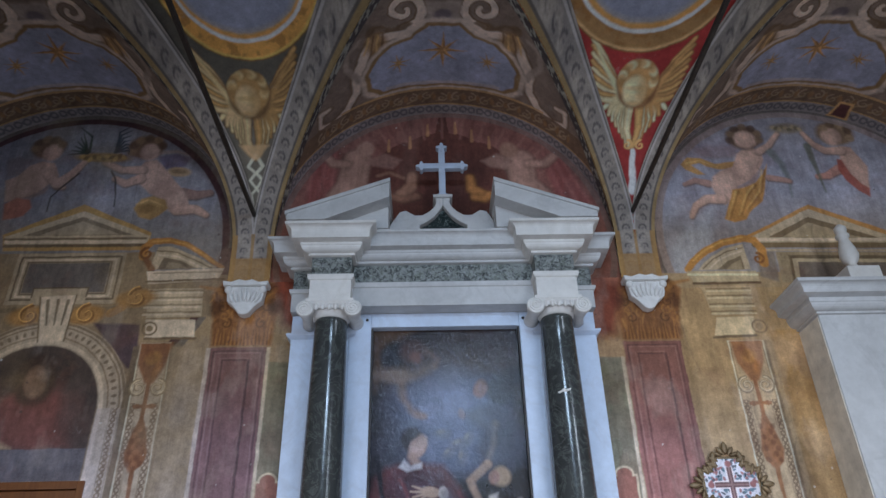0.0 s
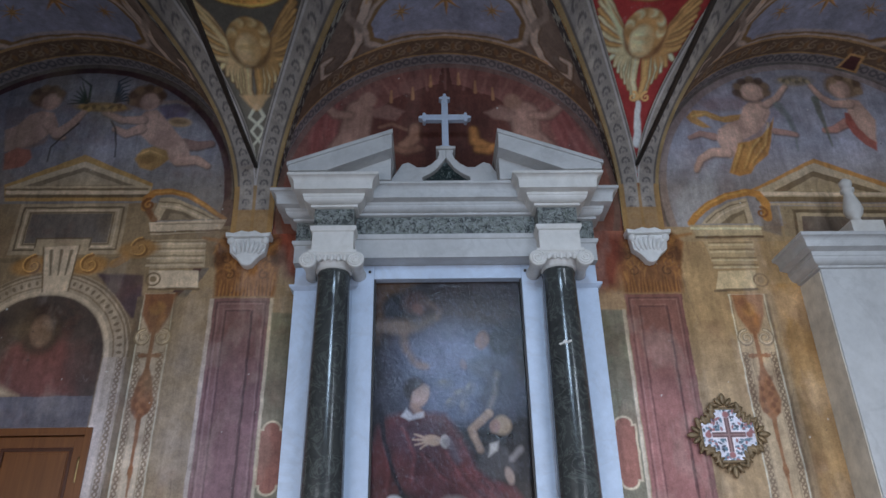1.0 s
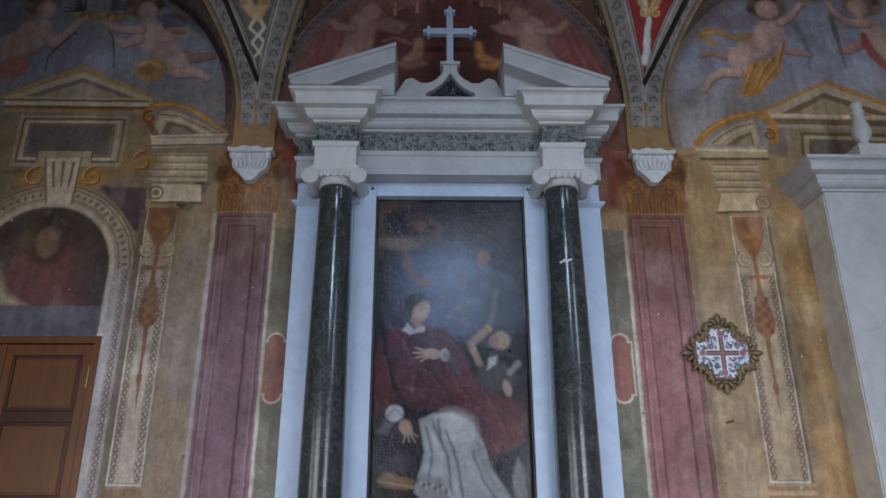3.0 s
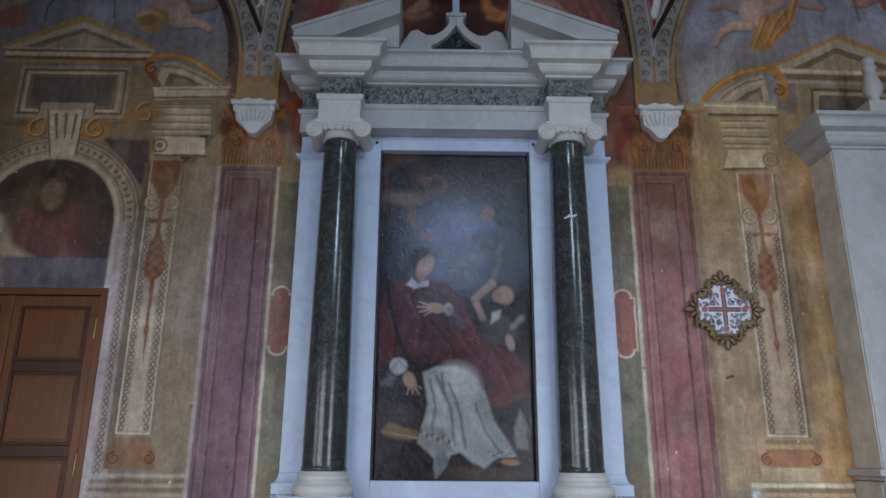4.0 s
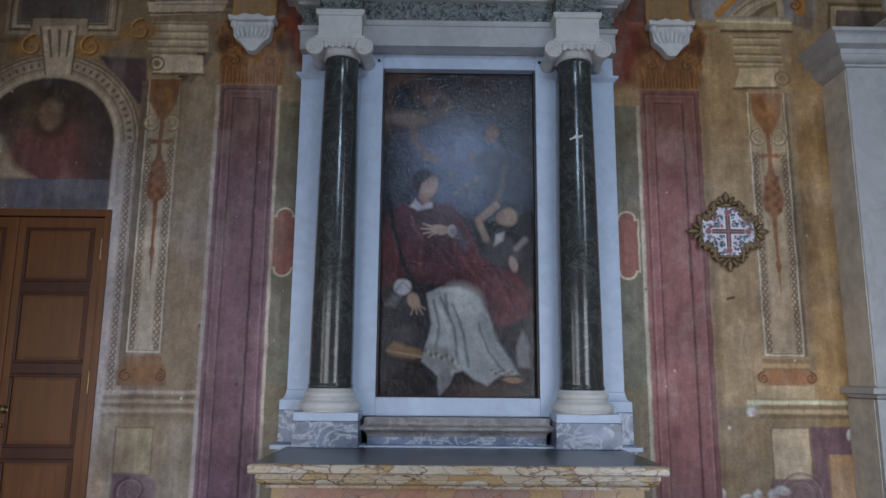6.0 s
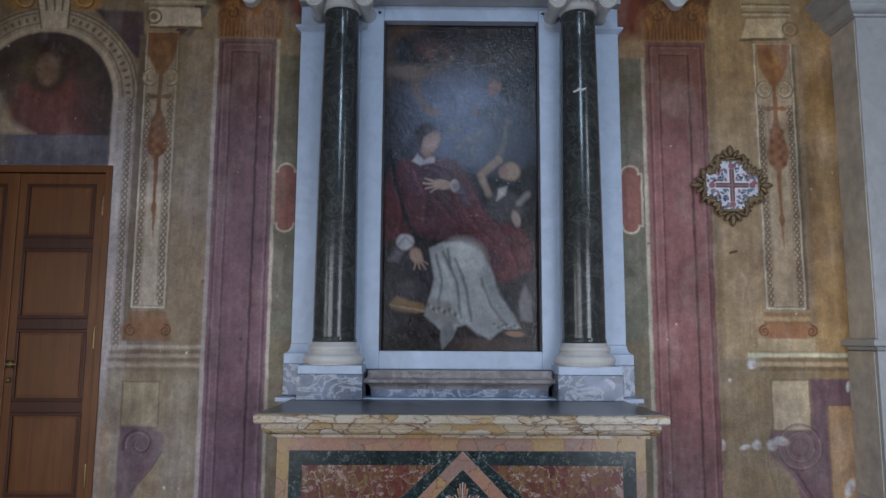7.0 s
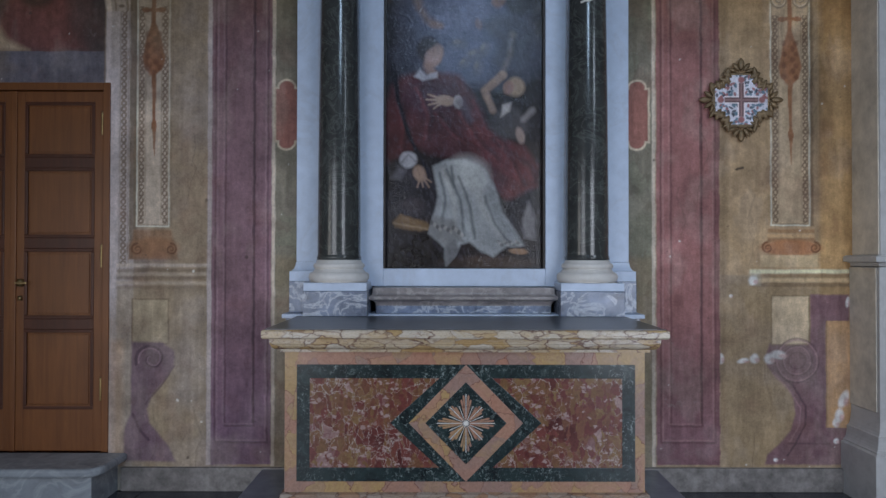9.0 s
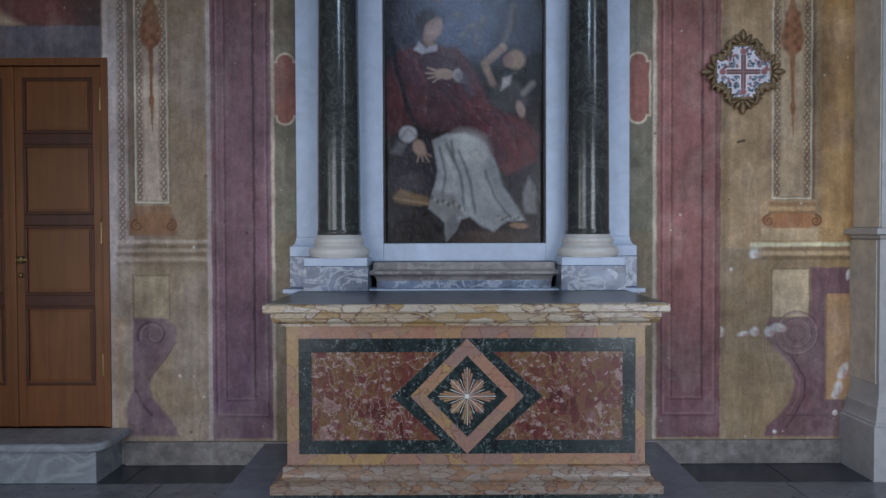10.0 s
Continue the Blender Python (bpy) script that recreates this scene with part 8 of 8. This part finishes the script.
# ---- the door ----
def door_leaf(x0, x1, handle):
    y0, y1 = WALL + 0.015, WALL + 0.06
    leaf = part("door_leaf", box(x0, x1, y0 + 0.012, y1, 0.0, 2.445, 0.003), M_WOOD, door, "walnut panelled door leaf")
    w = x1 - x0
    for xa in (x0, x1 - 0.065):
        part("stile", box(xa, xa + 0.065, y0, y0 + 0.012, 0.0, 2.445, 0.003), M_WOOD, leaf)
    rails = (0.0, 0.25, 0.835, 1.385, 1.935, 2.385)
    for k, zc in enumerate(rails):
        h = 0.24 if k == 0 else 0.06
        part("rail", box(x0 + 0.065, x1 - 0.065, y0 + 0.001, y0 + 0.012, zc if k == 0 else zc - 0.012, zc + h, 0.003), M_WOOD_DARK if 1 < k < 5 else M_WOOD, leaf)
    for za, zb in ((0.25, 0.823), (0.895, 1.373), (1.445, 1.923), (1.995, 2.373)):
        za, zb = za + 0.03 * (za == 0.25), zb
        for b in ((x0 + 0.065, x1 - 0.065, za, za + 0.022), (x0 + 0.065, x1 - 0.065, zb - 0.022, zb), (x0 + 0.065, x0 + 0.087, za + 0.022, zb - 0.022), (x1 - 0.087, x1 - 0.065, za + 0.022, zb - 0.022)):
            part("panel_moulding", box(b[0], b[1], y0 - 0.003, y0 + 0.012, b[2], b[3], 0.005), M_WOOD_DARK, leaf)
        part("panel", box(x0 + 0.10, x1 - 0.10, y0 + 0.004, y0 + 0.013, za + 0.035, zb - 0.035, 0.004), M_WOOD, leaf)
    return leaf


door = empty("door_1", -3.0, WALL, 0, "closed walnut double door with panelled leaves", "door", kind="structure")
for b in ((DOOR_X1 - 0.045, DOOR_X1, 0.0, DOOR_TOP), (DOOR_X0, DOOR_X0 + 0.045, 0.0, DOOR_TOP), (DOOR_X0 + 0.045, DOOR_X1 - 0.045, 2.45, DOOR_TOP)):
    part("door_frame", box(b[0], b[1], WALL - 0.012, WALL + 0.12, b[2], b[3], 0.004), M_WOOD, door)
right_leaf = door_leaf(-3.0, DOOR_X1 - 0.048, True)
door_leaf(DOOR_X0 + 0.048, -3.006, False)
part("meeting_strip", box(-3.025, -2.985, WALL + 0.003, WALL + 0.02, 0.0, 2.445, 0.005), M_WOOD, door)
for z in (0.42, 1.32, 2.22):
    part("hinge", lathe([(0.007, z - 0.075), (0.008, z - 0.07), (0.008, z + 0.07), (0.004, z + 0.085)], DOOR_X1 - 0.052, WALL - 0.006, 10), M_BRASS, door)
part("handle_plate", lathe([(0.024, 1.115), (0.024, 1.165)], -2.955, WALL + 0.012, 16), M_BRASS, right_leaf)
part("handle_lever", box(-2.965, -2.885, WALL - 0.045, WALL - 0.03, 1.133, 1.147, 0.005), M_BRASS, right_leaf)
part("handle_neck", box(-2.962, -2.948, WALL - 0.045, WALL + 0.015, 1.133, 1.147, 0.003), M_BRASS, right_leaf)
part("keyhole", lathe([(0.014, 1.02), (0.014, 1.05)], -2.955, WALL + 0.006, 12), M_BRASS, right_leaf)
part("backing", box(DOOR_X0, DOOR_X1, WALL + 0.3, WALL + 0.34, FLOOR, DOOR_TOP), M_WOOD_DARK, door)

# ---- the step before the door ----
step = empty("door_step", -3.0, 4.1, FLOOR, "worn grey stone step before the door", "step")
part("riser", prism([(-3.9, 0), (-2.28, 0), (-2.28, 1), (-3.9, 1)], 0, 1), M_STEP, step).data.transform(
    Matrix(((1, 0, 0, 0), (0, 0.36, 0, WALL - 0.362), (0, 0, 0.20, FLOOR), (0, 0, 0, 1))))
bm = bmesh.new()
outline = [(-3.9, WALL), (-3.9, WALL - 0.40)] + [(-2.34 + 0.12 * math.sin(radians(a)), WALL - 0.28 - 0.12 * math.cos(radians(a))) for a in range(0, 91, 15)] + [(-2.22, WALL)]
lo = [bm.verts.new((x, y, -0.062)) for x, y in outline]
hi = [bm.verts.new((x, y, -0.004)) for x, y in outline]
bm.faces.new(lo[::-1]), bm.faces.new(hi)
for i in range(len(lo)):
    j = (i + 1) % len(lo)
    bm.faces.new((lo[i], lo[j], hi[j], hi[i]))
bmesh.ops.recalc_face_normals(bm, faces=bm.faces)
bmesh.ops.bevel(bm, geom=[e for e in bm.edges if abs(e.verts[0].co.z - e.verts[1].co.z) < 1e-6], offset=0.02, segments=3, affect="EDGES", profile=0.5)
part("tread", bm, M_STEP, step)

# ---- the white marble altar beside ----
side = empty("side_altar", 3.6, 4.2, FLOOR, "white marble side altar with moulded cornice and finial", "side altar")
SX, SY = 2.70, 4.10
part("body", box(SX, 4.9, SY, WALL + 0.003, 1.33, 3.66, 0.006), M_WHITE_NEUTRAL, side, "pale marble upper body")
part("flank", box(SX - 0.006, SX - 0.0005, SY + 0.012, WALL, 1.34, 3.47), M_FLANK, side, "beige plastered flank")
part("dado_flank", box(SX - 0.026, SX - 0.0205, SY + 0.01, WALL, 0.335, 1.255), M_FLANK, side, "beige plastered flank")
part("dado", box(SX - 0.02, 4.9, SY - 0.02, WALL + 0.003, 0.33, 1.26, 0.006), M_WHITE_NEUTRAL, side)
part("dado_cap", moulding([(0.0, 1.26), (0.02, 1.265), (0.025, 1.285), (0.07, 1.295), (0.07, 1.325), (0.055, 1.335)], SX, 4.9, SY, WALL + 0.003, True, False), M_WHITE_NEUTRAL, side)
part("base", moulding([(0.09, FLOOR), (0.09, 0.08), (0.075, 0.09)] + ovolo(0.075, 0.10, 0.05, 0.18) + ovolo(0.05, 0.19, 0.02, 0.30) + [(0.02, 0.33)], SX, 4.9, SY, WALL + 0.003, True, False), M_WHITE_NEUTRAL, side)
part("cornice", moulding([(0.0, 3.48), (0.02, 3.485), (0.02, 3.50)] + ovolo(0.02, 3.50, 0.07, 3.55) + [(0.075, 3.555), (0.075, 3.585), (0.13, 3.60), (0.13, 3.63)] + ovolo(0.13, 3.632, 0.17, 3.67, hollow=True) + [(0.172, 3.675), (0.172, 3.695)], SX, 4.9, SY, WALL + 0.003, True, False), M_WHITE_NEUTRAL, side)
fin = part("finial_plinth", box(2.98, 3.22, 4.03, 4.25, 3.696, 3.84, 0.006), M_CREAM, side)
part("finial", lathe([(0.05, 3.841), (0.055, 3.86), (0.035, 3.88), (0.03, 3.90), (0.055, 3.93), (0.068, 3.97), (0.06, 4.02), (0.04, 4.09), (0.034, 4.12), (0.048, 4.13), (0.05, 4.15), (0.035, 4.165), (0.045, 4.19), (0.045, 4.215), (0.02, 4.24), (0.004, 4.25)], 3.09, 4.13, 24), M_CREAM, side, "turned marble finial")


# ---- the framed cross on the wall ----
def lobed(cx, cz, k):
    """A cross-shaped outline with four hollow corners."""
    pts = []
    for q, (su, sv) in enumerate(((1, 1), (1, -1), (-1, -1), (-1, 1))):
        arc = [(0.178 + 0.095 * math.cos(radians(180 + 90 * j / 8)), 0.168 + 0.085 * math.sin(radians(180 + 90 * j / 8))) for j in range(9)]
        for u, v in (arc if q % 2 == 0 else arc[::-1]):
            pts.append((cx + k * su * u, cz + k * sv * v))
    return pts


RX, RZ = 1.93, 2.385
relic = empty("framed_cross", RX, WALL, RZ, "small gilt baroque frame round an embroidered cross", "framed cross")
outline = lobed(RX, RZ, 1.0)
part("backboard", prism(lobed(RX, RZ, 1.12), WALL - 0.022, WALL + 0.002, 0.006), M_GILT, relic, "dark gilt backboard")
frame_part = part("frame", prism(lobed(RX, RZ, 1.09), WALL - 0.03, WALL - 0.012, 0.006), M_GILT, relic, "carved dark gilt frame")
leaf_bm = bmesh.new()
bmesh.ops.create_uvsphere(leaf_bm, u_segments=10, v_segments=7, radius=1)
for v in leaf_bm.verts:
    v.co.x *= 1 - 0.45 * max(0, v.co.z)
    v.co.z += 0.25 * v.co.x * v.co.x
leaf_mesh = bpy.data.meshes.new("carved_leaf")
leaf_bm.to_mesh(leaf_mesh)
leaf_bm.free()
for f in leaf_mesh.polygons:
    f.use_smooth = True
leaf_mesh.materials.append(M_GILT)
rr = random.Random(5)


def carved_leaf(u, v, turn, w, h, depth=0.014):
    ob = new("carved_leaf", leaf_mesh)
    ob.matrix_world = pose(u, WALL - 0.03 - 0.004 * rr.random(), v, 0, turn, 0) @ Matrix.Diagonal((w, depth, h, 1))
    ob.parent = frame_part
    return ob


ring = lobed(RX, RZ, 1.10)
for k, (u, v) in enumerate(ring):
    a = math.degrees(math.atan2(u - RX, v - RZ))
    carved_leaf(u, v, a + 35 * (1 if k % 2 else -1), 0.014 + 0.008 * rr.random(), 0.03 + 0.014 * rr.random())
for a in (0, 90, 180, 270):
    d = (math.sin(radians(a)), math.cos(radians(a)))
    for off, turn, w, h, out in ((0, 0, 0.022, 0.042, 0.245), (0.035, 38, 0.017, 0.036, 0.222), (-0.035, -38, 0.017, 0.036, 0.222), (0.06, 70, 0.014, 0.032, 0.20), (-0.06, -70, 0.014, 0.032, 0.20)):
        carved_leaf(RX + d[0] * out + d[1] * off, RZ + d[1] * out - d[0] * off, a + turn, w, h)
for a in (45, 135, 225, 315):
    d = (math.sin(radians(a)), math.cos(radians(a)))
    for off in (-0.03, 0.03):
        carved_leaf(RX + d[0] * 0.165 + d[1] * off, RZ + d[1] * 0.165 - d[0] * off, a + off * 900, 0.018, 0.036)


def emblem_paint(u, v):
    p = Paint(u, v, (176, 182, 192), 0.002, 1.5)
    red, blue, dark = (132, 84, 84), (74, 106, 122), (52, 62, 74)
    r2 = random.Random(9)
    for k in range(240):
        a, r = r2.random() * 6.283, 0.03 + 0.16 * r2.random()
        x, z = r * math.cos(a), r * math.sin(a)
        if abs(x) > 0.028 and abs(z) > 0.028 or r > 0.13:
            p.oval(x, z, 0.010 + 0.008 * r2.random(), 0.006 + 0.004 * r2.random(), (red, blue, dark, blue)[k % 4], 180 * r2.random(), 0.4, 0.9)
    for x, z in ((0, 0.135), (0, -0.135), (0.14, 0), (-0.14, 0)):
        p.oval(x, z, 0.022, 0.022, (132, 88, 88), 0, 0.4)
    for h, c in ((0.025, (196, 190, 192)), (0.017, (92, 70, 74)), (0.006, (124, 100, 98))):
        p.rect(-0.115, 0.115, -h, h, c, 1, 0.004), p.rect(-h, h, -0.115, 0.115, c, 1, 0.004)
    return p.c


gx, gz = np.meshgrid(np.linspace(-0.18, 0.18, 120), np.linspace(-0.17, 0.17, 116))
inside = np.zeros(gx.shape, bool)
for (a, b), (c, e) in zip(outline, outline[1:] + outline[:1]):
    b, e, a, c = b - RZ, e - RZ, a - RX, c - RX
    inside ^= ((b > gz) != (e > gz)) & (gx < (c - a) * (gz - b) / ((e - b) if e != b else 1e-9) + a)
sheet("emblem", np.stack([gx + RX, np.full(gx.shape, WALL - 0.034), gz + RZ], -1), emblem_paint(gx, gz), M_FRESCO, relic, "white embroidered panel with a dark red cross", inside)
